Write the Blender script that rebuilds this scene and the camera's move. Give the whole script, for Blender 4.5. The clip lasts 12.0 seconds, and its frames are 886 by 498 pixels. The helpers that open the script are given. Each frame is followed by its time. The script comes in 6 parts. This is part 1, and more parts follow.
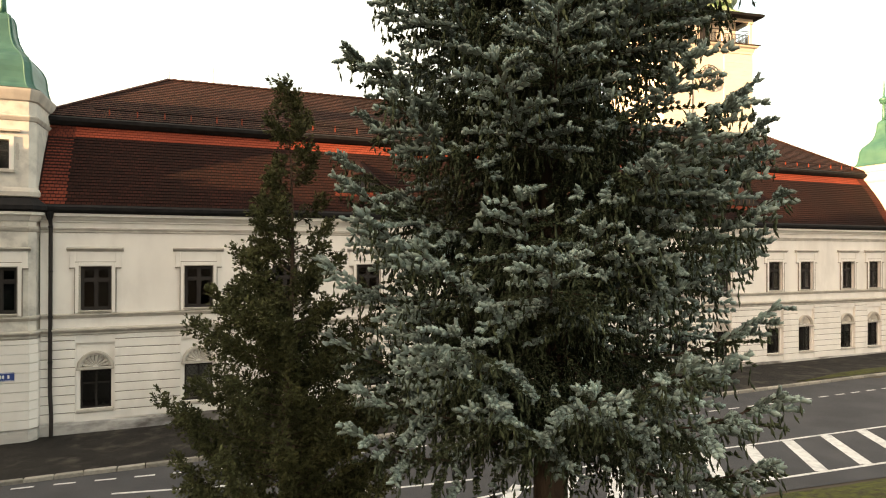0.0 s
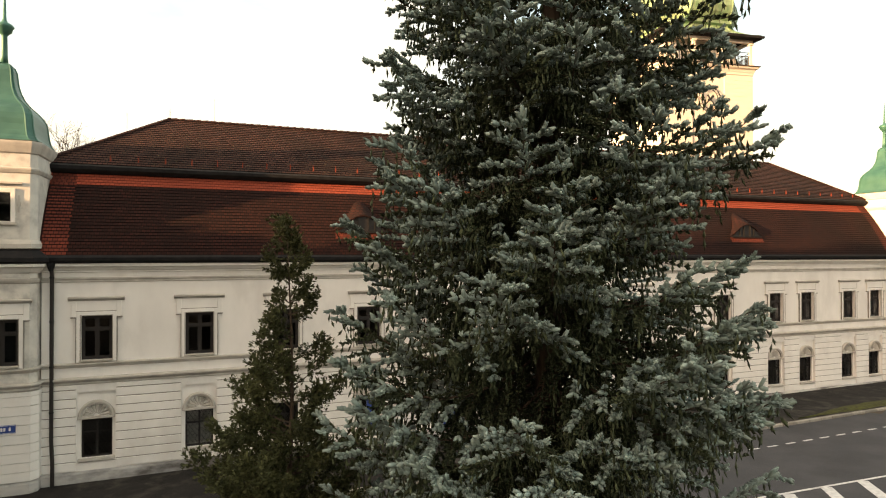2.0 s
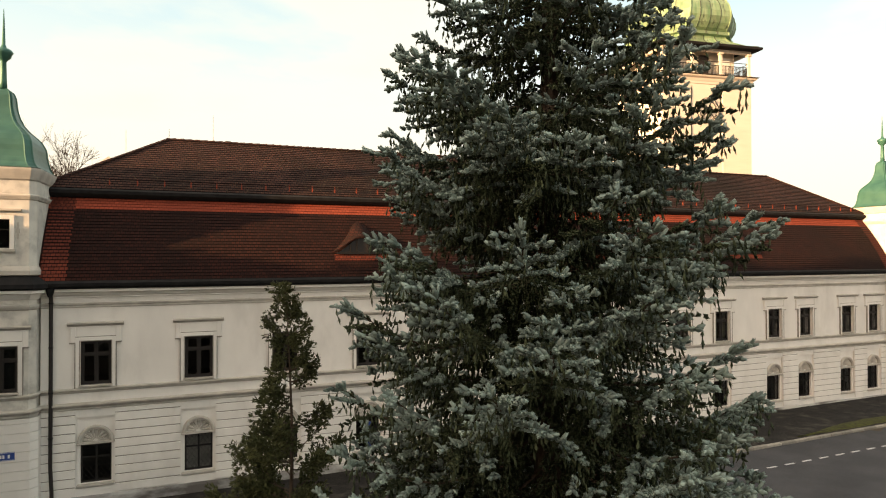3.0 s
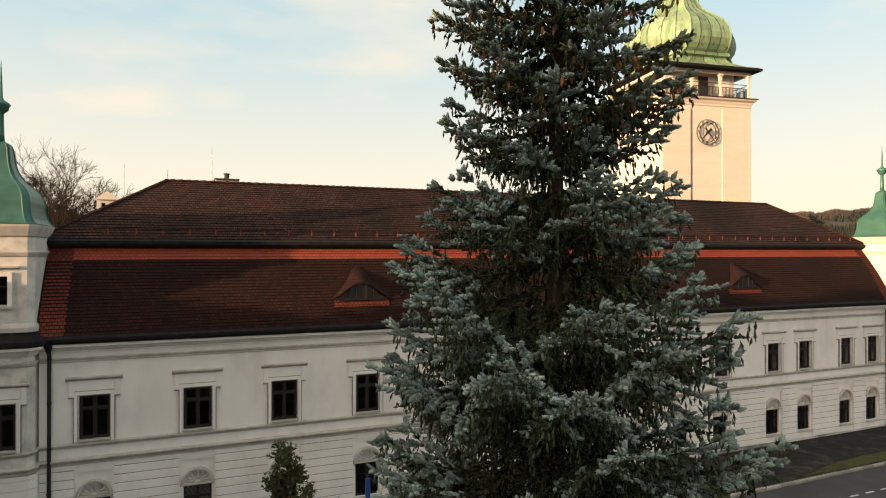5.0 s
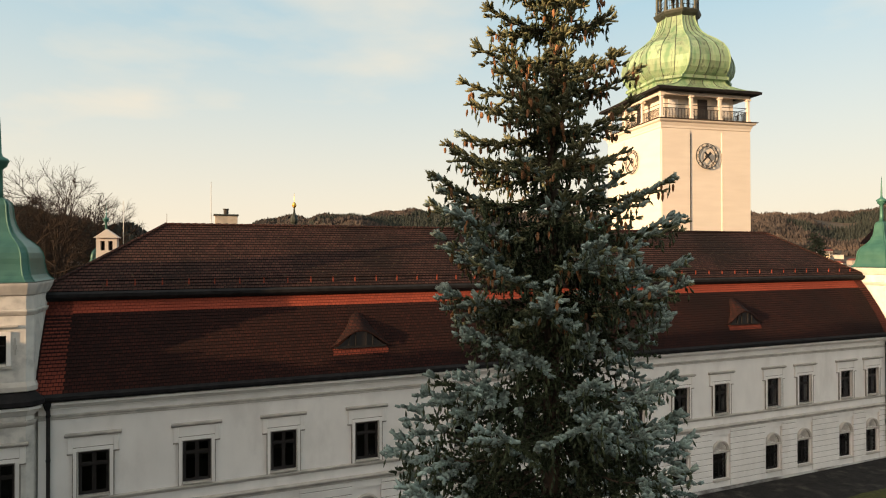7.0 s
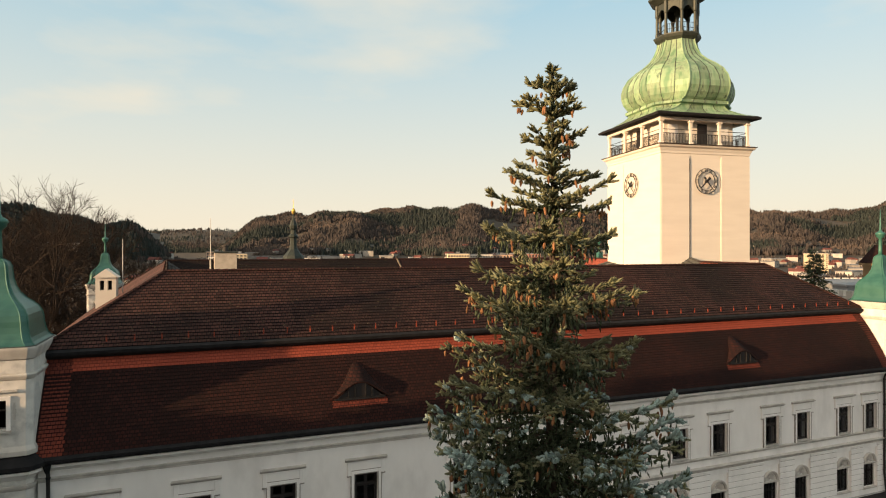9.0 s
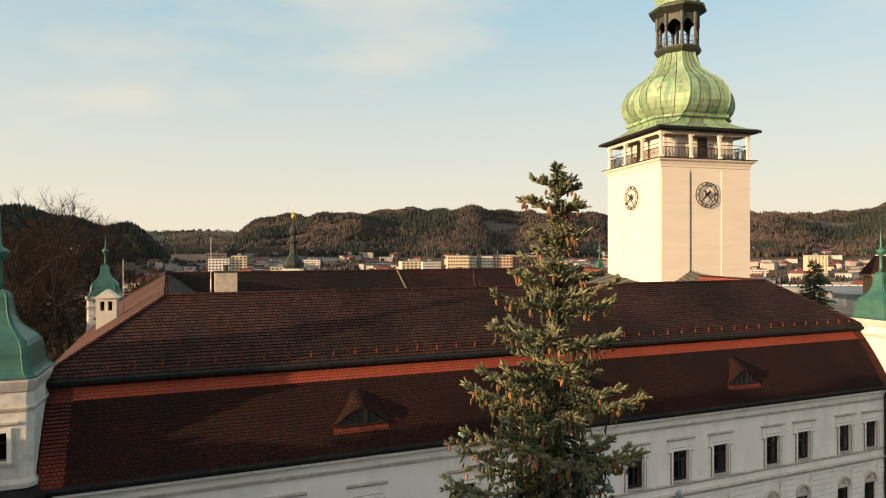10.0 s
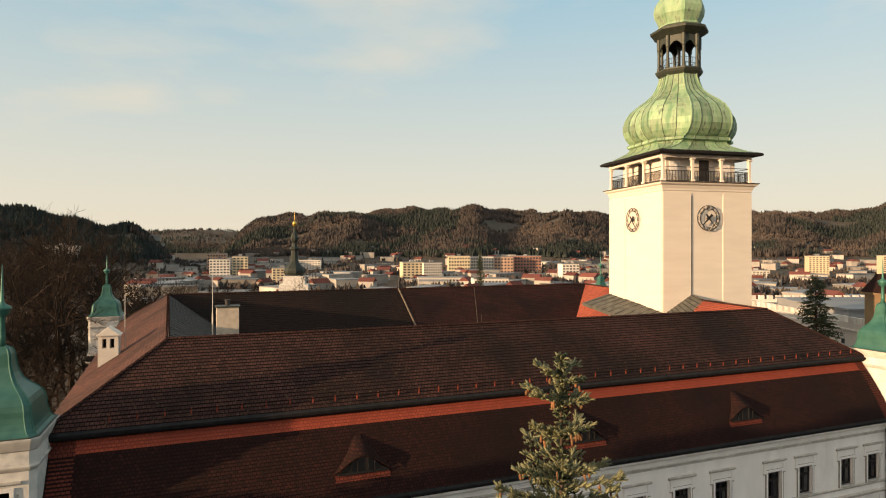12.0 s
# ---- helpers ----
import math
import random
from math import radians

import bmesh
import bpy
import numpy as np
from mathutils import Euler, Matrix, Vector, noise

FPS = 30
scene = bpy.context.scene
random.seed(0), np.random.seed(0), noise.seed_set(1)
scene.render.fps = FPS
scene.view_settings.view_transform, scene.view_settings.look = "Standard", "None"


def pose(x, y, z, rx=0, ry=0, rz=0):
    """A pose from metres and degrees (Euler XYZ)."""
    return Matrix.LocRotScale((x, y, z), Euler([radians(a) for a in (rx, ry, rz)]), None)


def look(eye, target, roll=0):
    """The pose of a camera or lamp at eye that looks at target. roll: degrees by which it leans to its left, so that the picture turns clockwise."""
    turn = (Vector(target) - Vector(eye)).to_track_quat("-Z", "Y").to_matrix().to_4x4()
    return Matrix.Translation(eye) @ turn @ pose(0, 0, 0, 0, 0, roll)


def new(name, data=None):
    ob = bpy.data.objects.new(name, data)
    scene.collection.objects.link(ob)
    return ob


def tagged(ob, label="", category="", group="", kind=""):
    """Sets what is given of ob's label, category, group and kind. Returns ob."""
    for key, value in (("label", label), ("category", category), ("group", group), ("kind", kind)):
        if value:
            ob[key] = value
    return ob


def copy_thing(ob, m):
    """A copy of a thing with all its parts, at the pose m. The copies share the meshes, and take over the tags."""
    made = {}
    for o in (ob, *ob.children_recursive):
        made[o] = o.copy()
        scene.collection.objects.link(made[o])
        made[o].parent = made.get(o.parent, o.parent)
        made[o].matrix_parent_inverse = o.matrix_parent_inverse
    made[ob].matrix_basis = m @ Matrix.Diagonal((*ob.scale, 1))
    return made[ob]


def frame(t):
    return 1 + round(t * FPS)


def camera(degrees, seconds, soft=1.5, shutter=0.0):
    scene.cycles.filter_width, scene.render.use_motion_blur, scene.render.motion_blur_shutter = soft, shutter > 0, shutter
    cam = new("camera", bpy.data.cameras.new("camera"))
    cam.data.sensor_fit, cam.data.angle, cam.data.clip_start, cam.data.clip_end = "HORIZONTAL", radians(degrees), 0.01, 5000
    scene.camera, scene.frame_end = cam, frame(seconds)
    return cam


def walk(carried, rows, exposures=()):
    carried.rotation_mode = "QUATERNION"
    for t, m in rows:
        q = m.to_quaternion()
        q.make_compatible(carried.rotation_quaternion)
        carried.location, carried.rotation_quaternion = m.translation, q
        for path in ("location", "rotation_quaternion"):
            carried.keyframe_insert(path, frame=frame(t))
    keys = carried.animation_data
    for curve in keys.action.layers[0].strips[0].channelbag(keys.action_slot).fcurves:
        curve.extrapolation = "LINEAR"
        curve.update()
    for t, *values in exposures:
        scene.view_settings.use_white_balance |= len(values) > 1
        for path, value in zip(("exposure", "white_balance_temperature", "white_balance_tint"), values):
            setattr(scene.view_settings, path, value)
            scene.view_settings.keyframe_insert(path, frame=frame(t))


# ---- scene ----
cam = camera(72.7, 12.0, soft=1.1)
PATH = [
    (0, (5.139, -29.514, 7.779), (5.862, -27.65, 7.788), 0.1),
    (0.5, (5.114, -29.509, 8.28), (5.838, -27.645, 8.291), 0.0),
    (1, (5.145, -29.535, 8.762), (5.867, -27.67, 8.777), -0.0),
    (1.5, (5.113, -29.517, 9.257), (5.836, -27.652, 9.273), -0.0),
    (2, (5.153, -29.568, 9.79), (5.873, -27.702, 9.805), -0.0),
    (2.5, (5.155, -29.581, 10.307), (5.877, -27.716, 10.322), -0.1),
    (3, (5.139, -29.598, 10.782), (5.862, -27.733, 10.802), -0.1),
    (5, (5.099, -29.512, 13.253), (5.827, -27.649, 13.262), 0.0),
    (5.5, (5.098, -29.492, 13.823), (5.826, -27.63, 13.832), -0.0),
    (6, (5.132, -29.514, 14.407), (5.859, -27.651, 14.418), -0.1),
    (6.5, (5.128, -29.492, 15.001), (5.856, -27.629, 15.01), -0.1),
    (7, (5.149, -29.539, 15.574), (5.876, -27.677, 15.586), -0.1),
    (9, (5.127, -29.566, 18.341), (5.857, -27.704, 18.342), 0.0),
    (9.5, (5.101, -29.548, 18.961), (5.832, -27.686, 18.965), 0.0),
    (10, (5.076, -29.527, 19.598), (5.807, -27.665, 19.602), 0.0),
    (10.5, (5.034, -29.514, 20.204), (5.764, -27.652, 20.21), 0.0),
    (11, (5.033, -29.505, 20.883), (5.762, -27.642, 20.884), -0.0),
    (11.5, (5.055, -29.515, 21.518), (5.783, -27.653, 21.517), -0.0),
    (12, (5.04, -29.515, 22.074), (5.768, -27.652, 22.073), -0.0),
]
EXPOSURES = [(0.0, 2.08, 8600, 17), (2.5, 1.63, 8350, 17), (5.0, 1.13, 7450, 15), (7.0, 0.96, 7150, 14), (9.0, 0.92, 7000, 12), (12.0, 0.76, 6950, 12)]
walk(cam, [(t, look(eye, target, roll)) for t, eye, target, roll in PATH], EXPOSURES)

# ---- light ----
SUN_TO = Vector((-0.974, -0.185, 0.137)).normalized()
sun_az = math.atan2(SUN_TO.x, SUN_TO.y)
sun_el = math.asin(SUN_TO.z)
world = bpy.data.worlds.new("evening_sky")
scene.world = world
world.use_nodes = True
wn, wl = world.node_tree.nodes, world.node_tree.links
wn.clear()
w_out = wn.new("ShaderNodeOutputWorld")
w_bg = wn.new("ShaderNodeBackground")
w_sky = wn.new("ShaderNodeTexSky")
w_sky.sky_type = "NISHITA"
w_sky.sun_disc = False
w_sky.sun_elevation = sun_el
w_sky.sun_rotation = sun_az
w_sky.altitude = 350
w_sky.air_density, w_sky.dust_density, w_sky.ozone_density = 1.0, 1.5, 1.0
w_tc = wn.new("ShaderNodeTexCoord")
w_map = wn.new("ShaderNodeMapping")
w_map.inputs["Scale"].default_value = (1.6, 1.6, 5.0)
w_noise = wn.new("ShaderNodeTexNoise")
w_noise.inputs["Scale"].default_value = 1.3
w_noise.inputs["Detail"].default_value = 7
w_noise.inputs["Roughness"].default_value = 0.5
w_ramp = wn.new("ShaderNodeValToRGB")
w_ramp.color_ramp.elements[0].position, w_ramp.color_ramp.elements[1].position = 0.36, 0.74
w_sep = wn.new("ShaderNodeSeparateXYZ")
w_low = wn.new("ShaderNodeMapRange")
w_low.inputs["From Min"].default_value, w_low.inputs["From Max"].default_value = 0.42, 0.02
w_low.inputs["To Min"].default_value, w_low.inputs["To Max"].default_value = 0.0, 1.0
w_max = wn.new("ShaderNodeMath")
w_max.operation = "MAXIMUM"
w_mix = wn.new("ShaderNodeMixRGB")
w_mix.inputs["Color2"].default_value = (4.7, 4.15, 3.25, 1)
w_bg.inputs["Strength"].default_value = 0.11
wl.new(w_tc.outputs["Generated"], w_map.inputs["Vector"])
wl.new(w_map.outputs[0], w_noise.inputs["Vector"])
wl.new(w_noise.outputs["Fac"], w_ramp.inputs["Fac"])
wl.new(w_tc.outputs["Generated"], w_sep.inputs[0])
wl.new(w_sep.outputs["Z"], w_low.inputs["Value"])
wl.new(w_ramp.outputs["Color"], w_max.inputs[0])
wl.new(w_low.outputs[0], w_max.inputs[1])
w_half = wn.new("ShaderNodeMath")
w_half.operation = "MULTIPLY"
w_half.inputs[1].default_value = 0.85
wl.new(w_max.outputs[0], w_half.inputs[0])
wl.new(w_half.outputs[0], w_mix.inputs["Fac"])
# the glow of the evening side of the sky
w_dot = wn.new("ShaderNodeVectorMath")
w_dot.operation = "DOT_PRODUCT"
w_dot.inputs[1].default_value = Vector((SUN_TO.x, SUN_TO.y, 0.25)).normalized()
w_glow = wn.new("ShaderNodeMapRange")
w_glow.interpolation_type = "SMOOTHSTEP"
w_glow.inputs["From Min"].default_value, w_glow.inputs["From Max"].default_value = 0.15, 1.0
w_glow.inputs["To Min"].default_value, w_glow.inputs["To Max"].default_value = 0.0, 0.52
w_warm = wn.new("ShaderNodeMixRGB")
w_warm.inputs["Color2"].default_value = (11.6, 9.2, 7.2, 1)
wl.new(w_tc.outputs["Generated"], w_dot.inputs[0])
wl.new(w_dot.outputs["Value"], w_glow.inputs["Value"])
wl.new(w_glow.outputs[0], w_warm.inputs["Fac"])
w_veil = wn.new("ShaderNodeMixRGB")
w_veil.inputs["Fac"].default_value = 0.68
w_veil.inputs["Color2"].default_value = (1.95, 3.6, 4.55, 1)
wl.new(w_sky.outputs["Color"], w_veil.inputs["Color1"])
wl.new(w_veil.outputs["Color"], w_mix.inputs["Color1"])
wl.new(w_mix.outputs["Color"], w_warm.inputs["Color1"])
wl.new(w_warm.outputs["Color"], w_bg.inputs["Color"])
wl.new(w_bg.outputs[0], w_out.inputs["Surface"])

sun_data = bpy.data.lights.new("low_sun", "SUN")
sun_data.energy, sun_data.angle, sun_data.color = 4.9, radians(0.6), (1.0, 0.69, 0.41)
sun = new("low_sun", sun_data)
sun.matrix_world = look((0, 0, 90), Vector((0, 0, 90)) - SUN_TO)


# ---- materials ----
def surface(name, c1, c2, scale=2.0, rough=0.8, bump=0.3, bump_scale=40.0, metal=0.0, stain=0.0, stain_col=(0.1, 0.09, 0.08),
            stain_scale=0.4, per="", spread=0.0, stretch=(1, 1, 1), detail=6.0, stain_at=(0.5, 0.72)):
    """Two colours mixed by noise, larger stains, fine relief; per: 'island' or 'object' varies the brightness piece by piece."""
    m = bpy.data.materials.new(name)
    m.use_nodes = True
    n, l = m.node_tree.nodes, m.node_tree.links
    b = n["Principled BSDF"]
    b.inputs["Roughness"].default_value = rough
    b.inputs["Metallic"].default_value = metal
    b.inputs["Specular IOR Level"].default_value = 0.5 if rough < 0.7 else 0.18
    tc = n.new("ShaderNodeTexCoord")
    mp = n.new("ShaderNodeMapping")
    mp.inputs["Scale"].default_value = stretch
    l.new(tc.outputs["Object"], mp.inputs["Vector"])
    t1 = n.new("ShaderNodeTexNoise")
    t1.inputs["Scale"].default_value, t1.inputs["Detail"].default_value = scale, detail
    l.new(mp.outputs[0], t1.inputs["Vector"])
    r1 = n.new("ShaderNodeValToRGB")
    r1.color_ramp.elements[0].position, r1.color_ramp.elements[1].position = 0.35, 0.65
    r1.color_ramp.elements[0].color, r1.color_ramp.elements[1].color = (*c1, 1), (*c2, 1)
    l.new(t1.outputs["Fac"], r1.inputs["Fac"])
    col = r1.outputs["Color"]
    if stain > 0:
        t2 = n.new("ShaderNodeTexNoise")
        t2.inputs["Scale"].default_value, t2.inputs["Detail"].default_value = stain_scale, 8
        t2.inputs["Roughness"].default_value = 0.65
        l.new(mp.outputs[0], t2.inputs["Vector"])
        r2 = n.new("ShaderNodeValToRGB")
        r2.color_ramp.elements[0].position, r2.color_ramp.elements[1].position = stain_at
        r2.color_ramp.elements[0].color, r2.color_ramp.elements[1].color = (0, 0, 0, 1), (stain, stain, stain, 1)
        l.new(t2.outputs["Fac"], r2.inputs["Fac"])
        mx = n.new("ShaderNodeMixRGB")
        mx.inputs["Color2"].default_value = (*stain_col, 1)
        l.new(r2.outputs["Color"], mx.inputs["Fac"])
        l.new(col, mx.inputs["Color1"])
        col = mx.outputs["Color"]
    if per:
        if per == "island":
            rnd = n.new("ShaderNodeNewGeometry").outputs["Random Per Island"]
        else:
            rnd = n.new("ShaderNodeObjectInfo").outputs["Random"]
        mr = n.new("ShaderNodeMapRange")
        mr.inputs["To Min"].default_value, mr.inputs["To Max"].default_value = 1 - spread, 1 + spread
        l.new(rnd, mr.inputs["Value"])
        hs = n.new("ShaderNodeHueSaturation")
        l.new(mr.outputs[0], hs.inputs["Value"])
        l.new(col, hs.inputs["Color"])
        col = hs.outputs["Color"]
    l.new(col, b.inputs["Base Color"])
    if bump > 0:
        t3 = n.new("ShaderNodeTexNoise")
        t3.inputs["Scale"].default_value, t3.inputs["Detail"].default_value = bump_scale, 4
        l.new(mp.outputs[0], t3.inputs["Vector"])
        bp = n.new("ShaderNodeBump")
        bp.inputs["Strength"].default_value, bp.inputs["Distance"].default_value = bump, 0.02
        l.new(t3.outputs["Fac"], bp.inputs["Height"])
        l.new(bp.outputs[0], b.inputs["Normal"])
    return m


def tiles(name, c1, c2, dark, moss, axis="X", width=0.19, rough=0.9, row=0.13, z0=0.0):
    """Plain clay roof tiles: brightness tile by tile, soot in patches, moss in specks; rows follow the height, columns the axis."""
    m = bpy.data.materials.new(name)
    m.use_nodes = True
    n, l = m.node_tree.nodes, m.node_tree.links
    b = n["Principled BSDF"]
    b.inputs["Roughness"].default_value = rough
    b.inputs["Specular IOR Level"].default_value = 0.15
    tc = n.new("ShaderNodeTexCoord")
    sp = n.new("ShaderNodeSeparateXYZ")
    cb = n.new("ShaderNodeCombineXYZ")
    l.new(tc.outputs["Object"], sp.inputs[0])
    l.new(sp.outputs[axis], cb.inputs["X"])
    sh = n.new("ShaderNodeMath")
    sh.operation, sh.inputs[1].default_value = "SUBTRACT", z0
    l.new(sp.outputs["Z"], sh.inputs[0])
    l.new(sh.outputs[0], cb.inputs["Y"])
    br = n.new("ShaderNodeTexBrick")
    br.inputs["Scale"].default_value = 1.0
    br.inputs["Brick Width"].default_value, br.inputs["Row Height"].default_value = width, row
    br.inputs["Mortar Size"].default_value = 0.02
    br.inputs["Bias"].default_value = 0.0
    br.inputs["Color1"].default_value, br.inputs["Color2"].default_value = (*c1, 1), (*c2, 1)
    br.inputs["Mortar"].default_value = (*dark, 1)
    l.new(cb.outputs[0], br.inputs["Vector"])
    soot = n.new("ShaderNodeTexNoise")
    soot.inputs["Scale"].default_value, soot.inputs["Detail"].default_value = 0.16, 9
    soot.inputs["Roughness"].default_value = 0.62
    l.new(tc.outputs["Object"], soot.inputs["Vector"])
    sr = n.new("ShaderNodeValToRGB")
    sr.color_ramp.elements[0].position, sr.color_ramp.elements[1].position = 0.40, 0.62
    l.new(soot.outputs["Fac"], sr.inputs["Fac"])
    mx = n.new("ShaderNodeMixRGB")
    mx.inputs["Color2"].default_value = (*dark, 1)
    mm = n.new("ShaderNodeMath")
    mm.operation, mm.inputs[1].default_value = "MULTIPLY", 0.8
    l.new(sr.outputs["Color"], mm.inputs[0])
    l.new(mm.outputs[0], mx.inputs["Fac"])
    l.new(br.outputs["Color"], mx.inputs["Color1"])
    ms = n.new("ShaderNodeTexNoise")
    ms.inputs["Scale"].default_value, ms.inputs["Detail"].default_value = 8.5, 8
    l.new(tc.outputs["Object"], ms.inputs["Vector"])
    mr = n.new("ShaderNodeValToRGB")
    mr.color_ramp.elements[0].position, mr.color_ramp.elements[1].position = 0.62, 0.74
    l.new(ms.outputs["Fac"], mr.inputs["Fac"])
    mx2 = n.new("ShaderNodeMixRGB")
    mx2.inputs["Color2"].default_value = (*moss, 1)
    l.new(mr.outputs["Color"], mx2.inputs["Fac"])
    l.new(mx.outputs["Color"], mx2.inputs["Color1"])
    l.new(mx2.outputs["Color"], b.inputs["Base Color"])
    bp = n.new("ShaderNodeBump")
    bp.inputs["Strength"].default_value, bp.inputs["Distance"].default_value = 0.5, 0.02
    l.new(br.outputs["Fac"], bp.inputs["Height"])
    bp.invert = True
    l.new(bp.outputs[0], b.inputs["Normal"])
    return m


M = {}
M["plaster"] = surface("cream_plaster", (0.80, 0.77, 0.74), (0.73, 0.70, 0.672), 0.7, 0.9, 0.3, 50, stain=0.45, stain_col=(0.56, 0.53, 0.50), stain_scale=0.35, stretch=(1.3, 1.3, 0.6))
M["trim"] = surface("grey_cream_trim", (0.52, 0.485, 0.44), (0.39, 0.365, 0.335), 2.0, 0.9, 0.2, 60, stain=0.4, stain_col=(0.36, 0.34, 0.31), stain_scale=0.8)
M["grime"] = surface("grimy_plaster_joint", (0.34, 0.31, 0.28), (0.22, 0.20, 0.18), 3.0, 0.95, 0.2, 40)
M["turret_plaster"] = surface("weathered_grey_plaster", (0.66, 0.63, 0.58), (0.52, 0.50, 0.47), 1.6, 0.92, 0.4, 30, stain=0.7, stain_col=(0.26, 0.25, 0.24), stain_scale=0.8)
M["plinth"] = surface("damp_grey_plinth", (0.50, 0.48, 0.46), (0.34, 0.34, 0.35), 0.8, 0.95, 0.5, 18, stain=0.95, stain_col=(0.11, 0.10, 0.095), stain_scale=0.55, stretch=(0.6, 0.6, 1.4), stain_at=(0.44, 0.6))
M["tower"] = surface("tower_render", (0.66, 0.60, 0.52), (0.62, 0.56, 0.485), 0.8, 0.9, 0.15, 40, stretch=(0.4, 0.4, 2.5))
M["copper"] = surface("green_copper", (0.022, 0.100, 0.080), (0.044, 0.145, 0.110), 1.4, 0.45, 0.15, 20, metal=0.2, stain=0.55, stain_col=(0.03, 0.09, 0.076), stain_scale=0.7, per="island", spread=0.16)
M["copper_tower"] = surface("mossy_green_copper", (0.125, 0.235, 0.125), (0.33, 0.43, 0.265), 1.0, 0.62, 0.12, 16, metal=0.1, stain=0.92, stain_col=(0.03, 0.065, 0.04), stain_scale=1.0, per="object", spread=0.3, stretch=(1.7, 1.7, 0.35), stain_at=(0.52, 0.68))
M["dark_copper"] = surface("dark_patinated_copper", (0.032, 0.038, 0.030), (0.05, 0.056, 0.042), 2.0, 0.55, 0.2, 20, metal=0.2)
M["church_copper"] = surface("blackened_green_copper", (0.012, 0.017, 0.013), (0.024, 0.032, 0.024), 1.0, 0.6, 0.2, 10, metal=0.2)
# black of the gutters, also of boards that stand in for shade in openings
M["gutter"] = surface("black_gutter_and_shade_board", (0.010, 0.010, 0.011), (0.018, 0.017, 0.018), 3.0, 0.9, 0.1, 30)
M["wood"] = surface("dark_red_brown_window_wood", (0.0065, 0.004, 0.004), (0.011, 0.0065, 0.006), 6.0, 0.6, 0.2, 50)
M["iron"] = surface("dark_iron", (0.02, 0.02, 0.02), (0.035, 0.033, 0.03), 8.0, 0.5, 0.1, 60, metal=0.4)
M["gold"] = surface("gilded_metal", (0.55, 0.36, 0.08), (0.65, 0.42, 0.1), 8.0, 0.35, 0.05, 60, metal=0.8)
UP, LOW = dict(row=0.13625, z0=13.85, width=0.2), dict(row=0.1436, z0=9.72)
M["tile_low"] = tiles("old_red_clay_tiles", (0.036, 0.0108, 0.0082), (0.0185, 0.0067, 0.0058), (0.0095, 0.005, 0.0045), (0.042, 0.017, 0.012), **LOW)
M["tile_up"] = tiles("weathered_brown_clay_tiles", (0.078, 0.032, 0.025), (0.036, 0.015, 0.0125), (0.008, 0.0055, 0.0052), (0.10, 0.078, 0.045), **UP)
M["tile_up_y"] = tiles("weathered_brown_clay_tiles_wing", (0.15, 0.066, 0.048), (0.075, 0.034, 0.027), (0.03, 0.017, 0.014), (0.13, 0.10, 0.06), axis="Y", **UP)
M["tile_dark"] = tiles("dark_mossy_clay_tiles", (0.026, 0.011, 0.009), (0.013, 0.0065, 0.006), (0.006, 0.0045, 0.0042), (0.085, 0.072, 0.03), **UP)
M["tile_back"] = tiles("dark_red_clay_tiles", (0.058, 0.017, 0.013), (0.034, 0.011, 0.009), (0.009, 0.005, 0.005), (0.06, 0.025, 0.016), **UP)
M["tile_new"] = tiles("new_orange_red_clay_tiles", (0.33, 0.066, 0.036), (0.25, 0.052, 0.030), (0.19, 0.040, 0.025), (0.28, 0.065, 0.038), row=0.135, z0=12.88)
M["tile_edge"] = tiles("newer_red_edge_tiles", (0.17, 0.038, 0.023), (0.12, 0.028, 0.018), (0.05, 0.014, 0.011), (0.2, 0.05, 0.03), row=0.148, z0=9.72)
# orange of the sunlit courtyard slope, put into the tile colour
M["tile_sun_y"] = tiles("sunlit_orange_clay_tiles_wing", (0.42, 0.11, 0.06), (0.33, 0.085, 0.05), (0.16, 0.04, 0.03), (0.4, 0.1, 0.06), axis="Y", **UP)
M["asphalt"] = surface("grey_asphalt", (0.052, 0.053, 0.059), (0.068, 0.068, 0.074), 0.6, 0.85, 0.3, 90, stain=0.5, stain_col=(0.035, 0.035, 0.038), stain_scale=0.25)
M["pavement"] = surface("dark_damp_pavement", (0.012, 0.011, 0.0105), (0.022, 0.020, 0.019), 1.4, 0.85, 0.5, 60, stain=0.85, stain_col=(0.065, 0.058, 0.05), stain_scale=0.9, stain_at=(0.52, 0.66))
M["kerb"] = surface("pale_granite_kerb", (0.30, 0.28, 0.25), (0.22, 0.21, 0.19), 9.0, 0.85, 0.4, 40, per="object", spread=0.35)
M["paint"] = surface("worn_white_road_paint", (0.62, 0.62, 0.62), (0.50, 0.50, 0.51), 5.0, 0.8, 0.2, 80, stain=0.4, stain_col=(0.25, 0.25, 0.26), stain_scale=2.5)
M["moss"] = surface("mossy_verge", (0.075, 0.085, 0.020), (0.040, 0.036, 0.020), 5.5, 0.95, 0.9, 24, stain=0.85, stain_col=(0.026, 0.022, 0.018), stain_scale=1.6)
M["soil"] = surface("dull_winter_ground", (0.080, 0.064, 0.048), (0.054, 0.046, 0.037), 0.05, 0.95, 0.4, 4, stain=0.5, stain_col=(0.115, 0.092, 0.07), stain_scale=0.02)
M["bark"] = surface("grey_brown_bark", (0.075, 0.055, 0.042), (0.045, 0.034, 0.028), 12.0, 0.95, 0.9, 30, stretch=(1, 1, 0.25))
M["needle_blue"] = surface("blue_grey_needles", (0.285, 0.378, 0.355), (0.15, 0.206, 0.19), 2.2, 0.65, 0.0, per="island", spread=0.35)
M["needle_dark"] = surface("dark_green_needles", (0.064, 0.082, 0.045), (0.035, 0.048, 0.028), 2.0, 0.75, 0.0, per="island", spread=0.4)
